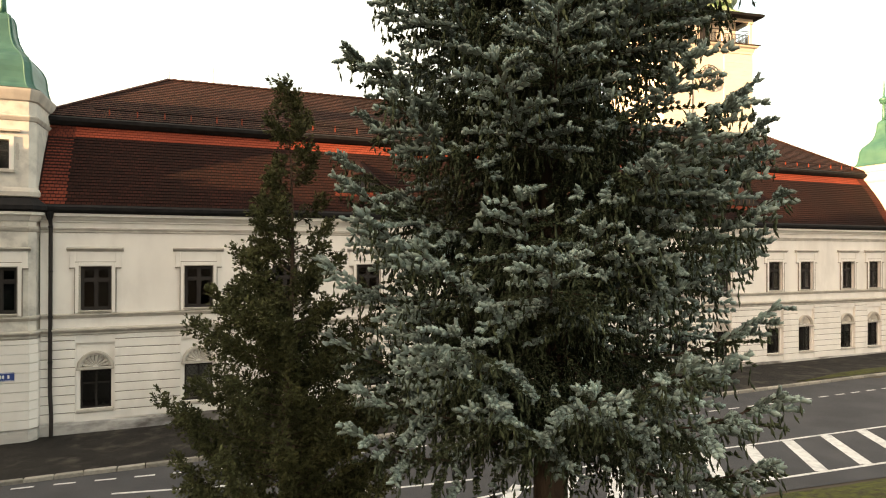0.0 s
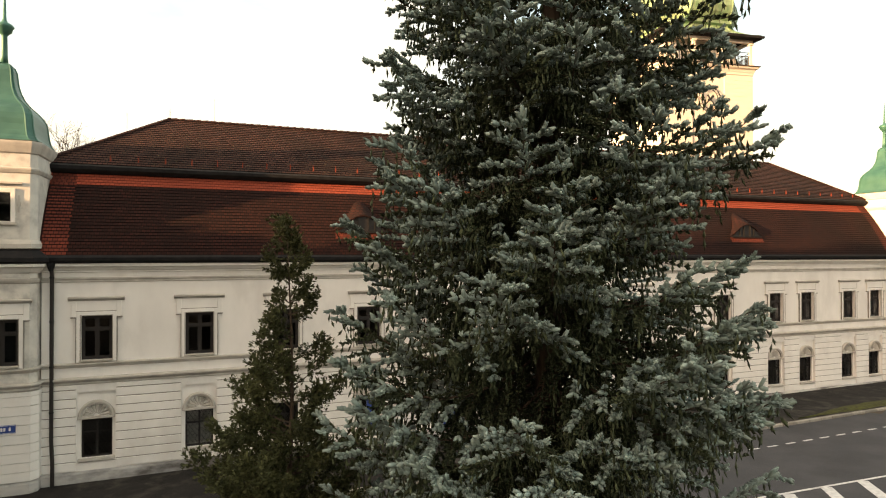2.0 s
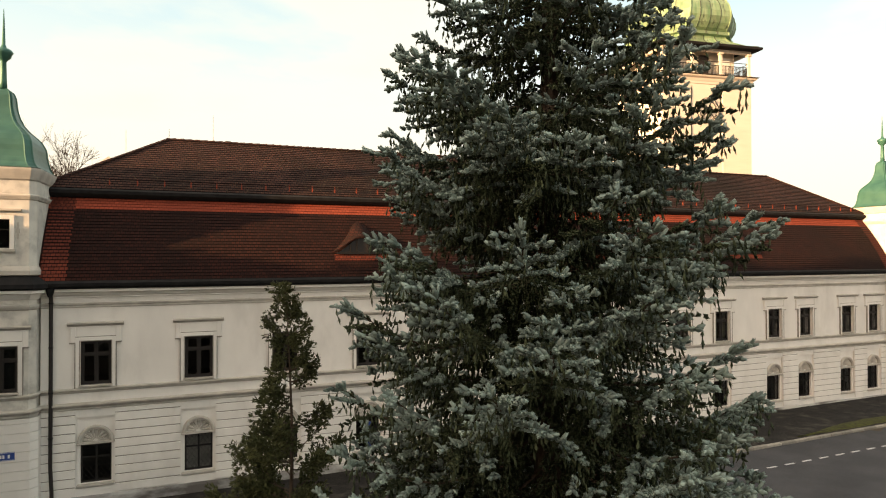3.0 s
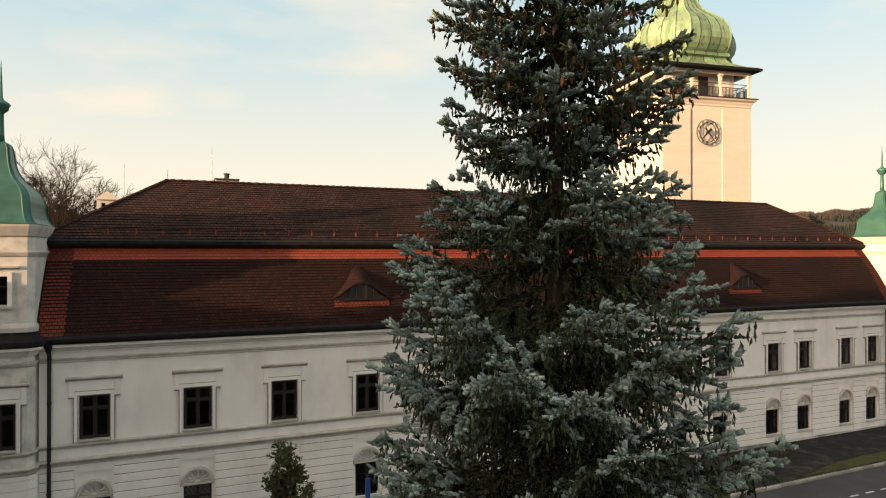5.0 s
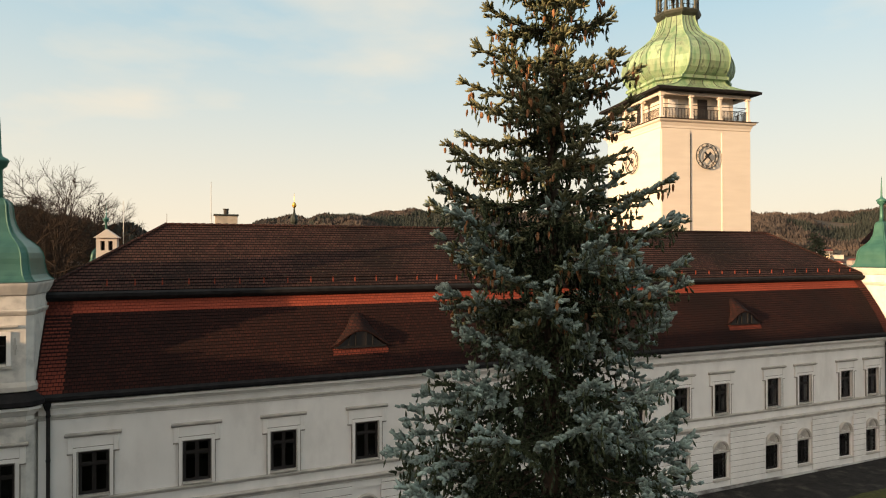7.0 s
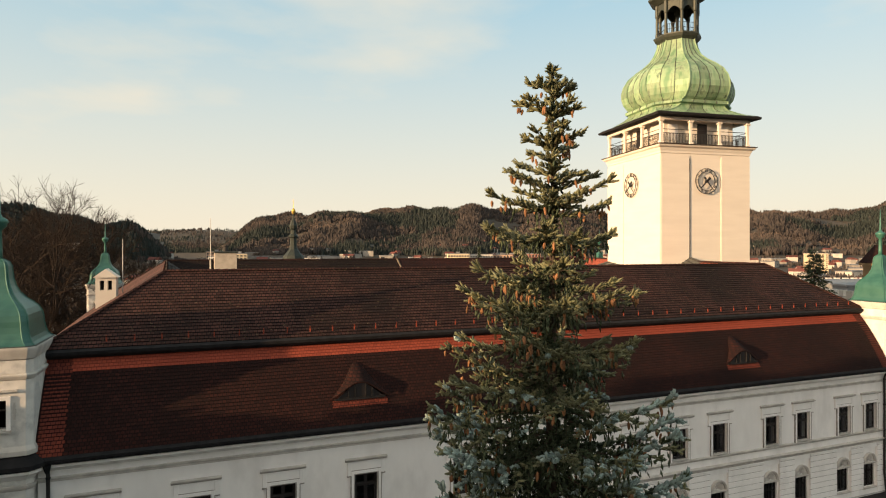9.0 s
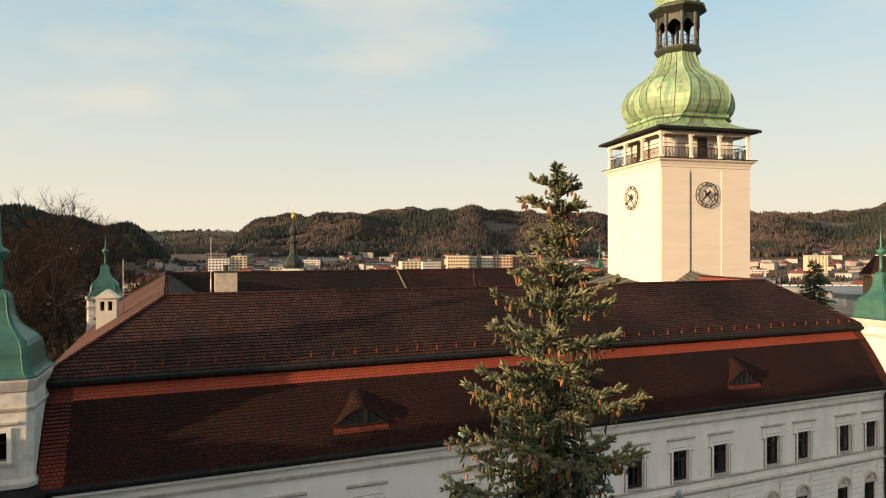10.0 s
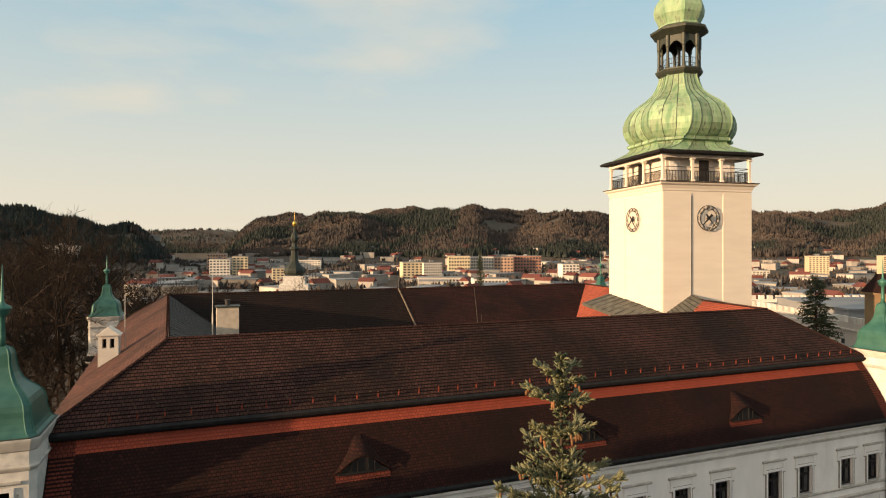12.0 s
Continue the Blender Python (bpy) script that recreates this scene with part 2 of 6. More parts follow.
M["needle_top"] = surface("olive_green_needles", (0.17, 0.17, 0.085), (0.10, 0.11, 0.06), 2.0, 0.65, 0.0, per="island", spread=0.35)
M["cone"] = surface("brown_spruce_cone", (0.235, 0.115, 0.055), (0.16, 0.08, 0.04), 20.0, 0.7, 0.0, per="island", spread=0.3)
M["thuja"] = surface("olive_brown_scale_leaves", (0.070, 0.078, 0.034), (0.040, 0.047, 0.022), 1.5, 0.8, 0.0, per="island", spread=0.45)
M["twigs"] = surface("bare_brown_twigs", (0.029, 0.019, 0.013), (0.018, 0.013, 0.010), 0.5, 0.95, 0.0)
M["forest_dark"] = surface("dark_conifer_forest", (0.018, 0.024, 0.022), (0.029, 0.035, 0.031), 0.02, 0.95, 0.0, per="island", spread=0.35)
M["forest_brown"] = surface("bare_brown_forest", (0.060, 0.050, 0.046), (0.044, 0.039, 0.037), 0.02, 0.95, 0.0, per="island", spread=0.25)
M["forest_tan"] = surface("tan_larch_growth", (0.088, 0.068, 0.057), (0.068, 0.055, 0.048), 0.03, 0.95, 0.0, per="island", spread=0.25)
M["wall_pale"] = surface("pale_house_wall", (0.62, 0.58, 0.52), (0.56, 0.52, 0.47), 0.1, 0.9, 0.0, per="object", spread=0.22)
M["wall_dull"] = surface("dull_house_wall", (0.36, 0.33, 0.29), (0.26, 0.24, 0.22), 0.1, 0.9, 0.0, per="object", spread=0.45)
M["wall_ochre"] = surface("brown_ochre_wall", (0.22, 0.15, 0.08), (0.18, 0.12, 0.07), 0.4, 0.9, 0.0)
M["wall_orange"] = surface("salmon_house_wall", (0.50, 0.33, 0.24), (0.46, 0.30, 0.22), 0.1, 0.9, 0.0)
M["wall_yellow"] = surface("yellow_house_wall", (0.58, 0.49, 0.34), (0.54, 0.45, 0.31), 0.1, 0.9, 0.0)
M["wall_red"] = surface("brick_red_wall", (0.34, 0.18, 0.14), (0.30, 0.16, 0.125), 0.1, 0.9, 0.0)
M["roof_red"] = surface("red_house_roof", (0.15, 0.052, 0.042), (0.11, 0.042, 0.036), 0.1, 0.85, 0.0, per="object", spread=0.35)
M["roof_grey"] = surface("grey_flat_roof", (0.24, 0.245, 0.25), (0.13, 0.135, 0.14), 0.05, 0.7, 0.0, per="object", spread=0.3)
M["far_glass"] = surface("dark_far_windows", (0.035, 0.038, 0.042), (0.05, 0.054, 0.06), 0.2, 0.72, 0.0)
M["blue"] = surface("blue_enamel_sign", (0.015, 0.05, 0.22), (0.02, 0.06, 0.25), 5.0, 0.4, 0.0)
M["white"] = surface("white_enamel", (0.75, 0.75, 0.75), (0.7, 0.7, 0.7), 5.0, 0.5, 0.0)
M["red"] = surface("red_enamel_sign", (0.5, 0.03, 0.03), (0.45, 0.03, 0.03), 5.0, 0.4, 0.0)
M["zinc"] = surface("grey_zinc_sheet", (0.060, 0.056, 0.053), (0.030, 0.0285, 0.0275), 1.0, 0.85, 0.1, 10, metal=0.0)
M["pale_metal"] = surface("pale_galvanised_metal", (0.55, 0.54, 0.5), (0.45, 0.44, 0.41), 6.0, 0.5, 0.0, metal=0.3)
M["mortar"] = surface("weathered_mortar", (0.17, 0.14, 0.105), (0.08, 0.062, 0.045), 4.0, 0.95, 0.3, 30)
M["sheet"] = surface("grey_saddle_sheet", (0.12, 0.118, 0.10), (0.07, 0.07, 0.062), 1.5, 0.7, 0.1, 10, metal=0.2)
M["interior"] = surface("room_shade_plaster", (0.10, 0.09, 0.08), (0.08, 0.07, 0.065), 1.0, 0.95, 0.0)
M["brass"] = surface("pale_brick_chimney", (0.55, 0.47, 0.38), (0.46, 0.39, 0.31), 3.0, 0.9, 0.3, 30, stain=0.4, stain_col=(0.3, 0.26, 0.22), stain_scale=1.5)
glass = bpy.data.materials.new("window_glass")
glass.use_nodes = True
gb = glass.node_tree.nodes["Principled BSDF"]
gb.inputs["Base Color"].default_value = (0.6, 0.63, 0.65, 1)
gb.inputs["Roughness"].default_value = 0.03
gb.inputs["Transmission Weight"].default_value = 1.0
gb.inputs["IOR"].default_value = 1.25
M["glass"] = glass


# ---- building helpers ----
def thing(name, at, label, category, group="", kind=""):
    e = new(name)
    e.empty_display_size = 0.3
    e.matrix_basis = Matrix.Translation(at)
    return tagged(e, label, category, group, kind)


def hang(ob, parent):
    ob.parent = parent
    if parent.type == "EMPTY":
        ob.matrix_parent_inverse = parent.matrix_basis.inverted()
    return ob


def part(name, bm, material, parent=None, label="", smooth=False):
    me = bpy.data.meshes.new(name)
    bmesh.ops.recalc_face_normals(bm, faces=bm.faces)
    bm.to_mesh(me)
    bm.free()
    if smooth:
        me.polygons.foreach_set("use_smooth", [True] * len(me.polygons))
    me.materials.append(M[material])
    ob = new(name, me)
    if parent is not None:
        hang(ob, parent)
    if label:
        ob["label"] = label
    return ob


def raw(name, verts, faces, material, parent=None, label="", smooth=False):
    """A mesh object from numpy arrays: n x 3 places and m x k corner numbers (k = 3 or 4)."""
    verts, faces = np.asarray(verts, dtype=np.float32), np.asarray(faces, dtype=np.int32)
    k = faces.shape[1]
    me = bpy.data.meshes.new(name)
    me.vertices.add(len(verts))
    me.vertices.foreach_set("co", verts.ravel())
    me.loops.add(faces.size)
    me.loops.foreach_set("vertex_index", faces.ravel())
    me.polygons.add(len(faces))
    me.polygons.foreach_set("loop_start", np.arange(0, faces.size, k, dtype=np.int32))
    me.polygons.foreach_set("use_smooth", np.full(len(faces), smooth))
    me.update(calc_edges=True)
    me.validate()
    me.materials.append(M[material])
    ob = new(name, me)
    if parent is not None:
        hang(ob, parent)
    if label:
        ob["label"] = label
    return ob


def box(bm, x0, x1, y0, y1, z0, z1):
    v = [bm.verts.new(p) for p in ((x0, y0, z0), (x1, y0, z0), (x1, y1, z0), (x0, y1, z0), (x0, y0, z1), (x1, y0, z1), (x1, y1, z1), (x0, y1, z1))]
    for f in ((0, 3, 2, 1), (4, 5, 6, 7), (0, 1, 5, 4), (1, 2, 6, 5), (2, 3, 7, 6), (3, 0, 4, 7)):
        bm.faces.new([v[i] for i in f])
    return v


def boxes(*rows):
    bm = bmesh.new()
    for r in rows:
        box(bm, *r)
    return bm


def bevelled(bm, w=0.01):
    bmesh.ops.bevel(bm, geom=list(bm.edges), offset=w, segments=1, affect="EDGES")
    return bm


def loft(bm, rings, close=True, cap=True):
    """Skin from ring to ring; every ring a list of places, all equally long."""
    rows = [[bm.verts.new(p) for p in r] for r in rings]
    n = len(rows[0])
    for a, b in zip(rows, rows[1:]):
        for i in range(n if close else n - 1):
            j = (i + 1) % n
            bm.faces.new((a[i], a[j], b[j], b[i]))
    if cap and close:
        bm.faces.new(rows[0][::-1])
        bm.faces.new(rows[-1])
    return bm


def lathe(bm, cx, cy, profile, n=16, turn=0.0):
    return loft(bm, [[(cx + r * math.cos(turn + math.tau * i / n), cy + r * math.sin(turn + math.tau * i / n), z) for i in range(n)] for r, z in profile])


def extrude_x(bm, x0, x1, profile):
    """A moulding along x from a profile of (y, z)."""
    return loft(bm, [[(x, y, z) for y, z in profile] for x in (x0, x1)])


def prism(bm, pts, z0, z1):
    return loft(bm, [[(x, y, z) for x, y in pts] for z in (z0, z1)])


def tube(bm, a, b, r0, r1, n=6):
    a, b = Vector(a), Vector(b)
    d = (b - a).normalized()
    u = d.orthogonal().normalized()
    w = d.cross(u)
    rings = []
    for p, r in ((a, float(r0)), (b, float(r1))):
        rings.append([p + r * (math.cos(math.tau * i / n) * u + math.sin(math.tau * i / n) * w) for i in range(n)])
    return loft(bm, rings)


def holed_wall(bm, x0, x1, z0, z1, holes, y0, y1):
    """A wall along x between the planes y0 (front) and y1, with openings (xa, xb, za, zb) right through it."""
    xs = sorted({x0, x1, *[h[0] for h in holes], *[h[1] for h in holes]})
    zs = sorted({z0, z1, *[h[2] for h in holes], *[h[3] for h in holes]})
    cache = {}

    def vert(x, y, z):
        if (x, y, z) not in cache:
            cache[(x, y, z)] = bm.verts.new((x, y, z))
        return cache[(x, y, z)]

    def solid(i, k):
        if i < 0 or k < 0 or i >= len(xs) - 1 or k >= len(zs) - 1:
            return False
        cx, cz = (xs[i] + xs[i + 1]) / 2, (zs[k] + zs[k + 1]) / 2
        return not any(h[0] < cx < h[1] and h[2] < cz < h[3] for h in holes)

    for i in range(len(xs) - 1):
        for k in range(len(zs) - 1):
            if not solid(i, k):
                continue
            a, b, c, d = xs[i], xs[i + 1], zs[k], zs[k + 1]
            bm.faces.new([vert(a, y0, c), vert(b, y0, c), vert(b, y0, d), vert(a, y0, d)])
            bm.faces.new([vert(a, y1, c), vert(a, y1, d), vert(b, y1, d), vert(b, y1, c)])
            if not solid(i - 1, k):
                bm.faces.new([vert(a, y0, c), vert(a, y0, d), vert(a, y1, d), vert(a, y1, c)])
            if not solid(i + 1, k):
                bm.faces.new([vert(b, y0, c), vert(b, y1, c), vert(b, y1, d), vert(b, y0, d)])
            if not solid(i, k - 1):
                bm.faces.new([vert(a, y0, c), vert(a, y1, c), vert(b, y1, c), vert(b, y0, c)])
            if not solid(i, k + 1):
                bm.faces.new([vert(a, y0, d), vert(b, y0, d), vert(b, y1, d), vert(a, y1, d)])
    return bm


def lerp(a, b, t):
    return tuple(p + (q - p) * t for p, q in zip(a, b))


def courses(bm, b0, b1, t0, t1, n, lip=0.034, sag=0.0):
    """Overlapping rows of tiles on a slope: b0-b1 its foot, t0-t1 its head; every row's lower edge stands proud of the row below."""
    b0, b1, t0, t1 = map(Vector, (b0, b1, t0, t1))
    nrm = (b1 - b0).cross(t0 - b0).normalized()
    if nrm.z < 0:
        nrm = -nrm
    for i in range(n):
        s0, s1 = i / n, (i + 1.12) / n
        s1 = min(s1, 1.0)
        dip0, dip1 = -sag * math.sin(math.pi * s0), -sag * math.sin(math.pi * s1)
        lo = [b0.lerp(t0, s0) + nrm * (lip + dip0), b1.lerp(t1, s0) + nrm * (lip + dip0)]
        hi = [b0.lerp(t0, s1) + nrm * (0.002 + dip1), b1.lerp(t1, s1) + nrm * (0.002 + dip1)]
        un = [b0.lerp(t0, s0) + nrm * (dip0 - 0.004), b1.lerp(t1, s0) + nrm * (dip0 - 0.004)]
        v = [bm.verts.new(p) for p in (*lo, *hi, *un)]
        bm.faces.new((v[0], v[1], v[3], v[2]))
        bm.faces.new((v[4], v[5], v[1], v[0]))
    return bm


def gz(x, y):
    """Height of the ground near the castle: the square rises gently away from the front."""
    return -0.1 + 0.008 * max(-30.0, min(x, 80.0)) - 0.03 * max(-40.0, min(y, 0.0))


# ---- ground ----
ORIGIN = Vector((5.0, -29.5, 0.0))
AHEAD, ASIDE = Vector((0.3645, 0.9312, 0)), Vector((0.9312, -0.3645, 0))


def yonder(side, ahead, z=0.0):
    """A place by its distance ahead of and beside the square's southern edge, in metres."""
    return ORIGIN + AHEAD * ahead + ASIDE * side + Vector((0, 0, z))


# hills: bearing (side over ahead), distance, height of the top, breadth over distance
HILLS = [(-0.42, 3600, 130, 0.22), (1.05, 2100, 230, 0.2), (1.5, 2300, 200, 0.3), (-1.5, 1500, 160, 0.4), (-0.80, 900, 88, 0.11), (-0.70, 940, 73, 0.10), (-0.61, 980, 60, 0.09), (-0.525, 1040, 58, 0.062)]
# the wooded chain beyond the town, every 0.05 of bearing
CHAIN = [108, 132, 133, 126, 142, 150, 129, 145, 144, 136, 126, 127, 138, 133, 130, 154, 161, 136, 115, 129, 132, 148, 174]
HILLS += [(-0.30 + 0.05 * i, 1980 + 130 * math.sin(1.7 * i), h, 0.058) for i, h in enumerate(CHAIN)]


def terrain(x, y):
    d = Vector((x, y, 0)) - ORIGIN
    ahead, side = d.dot(AHEAD), d.dot(ASIDE)
    near = gz(x, y)
    r = d.length
    k = max(0.0, min(1.0, (r - 95) / 220))
    k = k * k * (3 - 2 * k)
    z = near * (1 - k) - 14 * k
    if r < 250:
        return z
    top = 0.0
    if ahead > 60:
        b = side / ahead
        for hb, hd, hh, hw in HILLS:
            s = math.exp(-((b - hb) / hw) ** 2)
            u = (ahead - hd) / (hd * (0.30 if ahead < hd else 0.5))
            top += ((hh + 14) * s * math.exp(-u * u)) ** 4
        top = top ** 0.25
    else:
        u = (r - 1900) / 700
        top = 150 * math.exp(-u * u)
    top *= 1 + 0.13 * noise.noise((x / 330, y / 330, 3.1)) + 0.05 * noise.noise((x / 90, y / 90, 7.7))
    return z + top


def build_ground():
    rings = [0.0, 12, 25, 40, 60, 80, 95] + [95 * (4700 / 95) ** ((i + 1) / 80) for i in range(80)]
    n = 300
    verts, faces = [], []
    for r in rings:
        for i in range(n):
            a = math.tau * i / n
            x, y = ORIGIN.x + r * math.cos(a), ORIGIN.y + r * math.sin(a)
            verts.append((x, y, terrain(x, y)))
    for k in range(len(rings) - 1):
        for i in range(n):
            j = (i + 1) % n
            faces.append((k * n + i, k * n + j, (k + 1) * n + j, (k + 1) * n + i))
    tagged(raw("ground", verts, faces, "soil", smooth=True), "dull brown winter ground rising to wooded hills", "ground", kind="structure")


build_ground()


def sheet(name, outline, lift, material, label, category, step=2.0, depth=0.0):
    """A sheet along x between two lines y = lo(x) and y = hi(x), laid on the ground."""
    x0, x1, lo, hi = outline
    n = max(1, int((x1 - x0) / step))
    bm = bmesh.new()
    rows = []
    for i in range(n + 1):
        x = x0 + (x1 - x0) * i / n
        row = [bm.verts.new((x, y, gz(x, y) + lift)) for y in (lo(x), min(0.0, hi(x)) if hi(x) <= 0 else hi(x))]
        if depth:
            row = [bm.verts.new((x, lo(x), gz(x, lo(x)) + lift - depth))] + row
        rows.append(row)
    for a, b in zip(rows, rows[1:]):
        for k in range(len(a) - 1):
            bm.faces.new((a[k], b[k], b[k + 1], a[k + 1]))
    return tagged(part(name, bm, material), label, category, kind="structure")


def kerb_y(x):
    return -5.75 + 0.010 * x


def verge_y(x):
    return -16.35 - 0.107 * (min(x, 45) - 20.2)


sheet("road", (-60, 110, lambda x: verge_y(x) + 0.2, lambda x: kerb_y(x) - 0.15), 0.02, "asphalt", "grey asphalt street with worn white markings", "road")
sheet("pavement", (-60, 110, lambda x: kerb_y(x), lambda x: 0.3), 0.13, "pavement", "dark damp asphalt pavement along the castle front", "pavement", depth=0.2)


def verge():
    bm = bmesh.new()
    rows = []
    for i in range(121):
        x = -30 + i * 0.9
        row = []
        for k in range(9):
            y = verge_y(x) - 0.25 * k * (1 + 0.35 * k) + (0.22 * noise.noise((x * 0.9, 2.0, 0.0)) if k == 0 else 0)
            row.append(bm.verts.new((x, y, gz(x, y) + 0.03 + 0.06 * min(k, 2) + 0.05 * noise.noise((x * 1.7, y * 1.7, 4.0)))))
        rows.append(row)
    for a, b in zip(rows, rows[1:]):
        for k in range(8):
            bm.faces.new((a[k], b[k], b[k + 1], a[k + 1]))
    tagged(part("grass_verge", bm, "moss", smooth=True), "mossy green verge beside the street", "verge", kind="structure")


verge()


def grass_strip():
    """Thin grass between pavement and kerb."""
    bm = bmesh.new()
    rows = []
    for i in range(60):
        x = 36 + i * 0.9
        w = min(1.0, i / 6) * 1.05
        row = []
        for k in range(5):
            y = kerb_y(x) + 0.28 + w * k / 4 + 0.12 * noise.noise((x, k * 0.7, 1.0))
            row.append(bm.verts.new((x, y, gz(x, y) + 0.14 + 0.05 * math.sin(math.pi * k / 4) + 0.02 * noise.noise((x * 3, y * 3, 0)))))
        rows.append(row)
    for a, b in zip(rows, rows[1:]):
        for k in range(4):
            bm.faces.new((a[k], b[k], b[k + 1], a[k + 1]))
    tagged(part("grass_strip", bm, "moss", smooth=True), "thin mossy grass strip behind the kerb", "verge", kind="structure")


grass_strip()


def marking(bm, x0, x1, ya, yb, w):
    """A painted stroke from (x0, ya) to (x1, yb), w metres across."""
    n = max(1, int(abs(x1 - x0) / 1.5))
    d = Vector((x1 - x0, yb - ya, 0)).normalized()
    s = Vector((-d.y, d.x, 0)) * w / 2
    prev = None
    for i in range(n + 1):
        p = Vector(lerp((x0, ya, 0), (x1, yb, 0), i / n))
        cur = []
        for q in (p - s, p + s):
            cur.append(bm.verts.new((q.x, q.y, gz(q.x, q.y) + 0.026)))
        if prev:
            bm.faces.new((prev[0], cur[0], cur[1], prev[1]))
        prev = cur


def edge_y(x):
    return float(np.interp(x, [-20, 0, 5, 16, 31, 60], [-5.6, -6.42, -6.98, -7.68, -7.93, -7.8]))


def road_markings():
    line = thing("dashed_edge_line", (10, -7.4, 0.2), "short white dashes along the carriageway edge", "road marking", kind="structure")
    for i in range(58):
        x = -8 + i * 1.2
        bm = bmesh.new()
        marking(bm, x, x + 0.64, edge_y(x), edge_y(x + 0.64), 0.12)
        part("dash", bm, "paint", line)
    for rows, lab in (([(2.3, 6.6, -8.18, -9.1)], "thin white solid lane line"), ([(7.2, 13.2, -10.9, -11.6)], "white lane line bending across the street"), ([(16.2, 17.9, -11.95, -12.08)], "short white lane line"), ([(17.5, 19.6, -9.93, -9.62)], "short white lane line")):
        bm = bmesh.new()
        for r in rows:
            marking(bm, *r, 0.13)
        tagged(part("lane_line", bm, "paint"), lab, "road marking", kind="structure")
    area = thing("hatched_area", (24, -14, 0.4), "white hatched no-traffic area painted on asphalt", "road marking", kind="structure")
    for r in ((10.5, 21.9, -13.35, -12.12), (18.8, 22.6, -12.02, -12.38), (21.5, 50, -12.3, -13.8), (13.5, 55, -14.78, -18.0)):
        bm = bmesh.new()
        marking(bm, *r, 0.13)
        part("outline", bm, "paint", area)
    for i in range(-1, 17):
        x = 16.25 + i * 1.95
        top = -12.66 + 0.08 * max(0.0, min(4.0, (x - 16) * 0.7)) if x < 21 else -12.38 - 0.05 * (x - 22)
        bm = bmesh.new()
        marking(bm, x, x - 2.05, top, -15.05 - 0.078 * (x - 2.05 - 17.5), 0.46)
        part("stripe", bm, "paint", area)
    bm = bmesh.new()
    marking(bm, 19.5, 22.0, -10.37, -10.22, 0.15)
    marking(bm, 19.9, 19.1, -10.15, -10.4, 0.3)
    marking(bm, 19.9, 19.1, -10.6, -10.4, 0.3)
    tagged(part("turn_arrow", bm, "paint"), "white painted lane arrow", "road marking", kind="structure")


road_markings()


def kerb():
    k = thing("kerb", (0, kerb_y(0), 0), "row of pale worn granite kerbstones", "kerb", kind="structure")
    g = random.Random(3)
    x = -16.0
    while x < 64:
        ln = g.uniform(0.85, 1.1)
        bm = boxes((x + 0.012, x + ln - 0.012, -0.11, 0.11, -0.14, 0.145 + g.uniform(-0.008, 0.012)))
        bevelled(bm, 0.022)
        for v in bm.verts:
            v.co.y += kerb_y(v.co.x) + 0.0
            v.co.z += gz(v.co.x, v.co.y)
            v.co += Vector((g.uniform(-0.006, 0.006), g.uniform(-0.006, 0.006), 0))
        part("kerbstone", bm, "kerb", k)
        x += ln


kerb()


def pole_sign(x, y, h, w, d, z0, parts, label, name):
    s = thing(name, (x, y, gz(x, y)), label, "sign")
    bm = bmesh.new()
    lathe(bm, x, y, [(0.035, gz(x, y) + 0.1), (0.035, h)], 10)
    part("pole", bm, "zinc", s)
    for (za, zb, mat) in parts:
        part("panel", bevelled(boxes((x - w / 2, x + w / 2, y - d / 2 - 0.05, y - 0.04, za, zb)), 0.01), mat, s)


pole_sign(11.3, -5.0, 3.95, 0.2, 0.16, 0, [(2.62, 3.86, "blue")], "narrow blue stop sign on a grey pole", "stop_sign")
pole_sign(14.9, -5.0, 3.1, 0.55, 0.14, 0, [(2.35, 2.95, "blue"), (2.05, 2.34, "red")], "blue and red timetable board on a grey pole", "timetable_board")

# ---- castle: walls ----
FRONT_X0, FRONT_X1 = -1.45, 51.85
UPPER_X = [0.0, 4.1, 7.93, 11.98, 17.3, 21.0, 24.8, 28.5, 31.96, 35.22, 39.8, 42.72, 46.85, 49.65]
WIN_W = 1.18
Z_EAVE = 9.42
holes = [(x, x + WIN_W, 5.24, 7.12) for x in UPPER_X] + [(x - 0.15, x + WIN_W + 0.13, 0.86, 3.86) for x in UPPER_X]
wall_front = tagged(part("wall_south", holed_wall(bmesh.new(), FRONT_X0, FRONT_X1, -0.6, Z_EAVE, holes, 0.0, 0.55), "plaster"),
                    "cream plastered two-storey castle front", "wall", kind="structure")


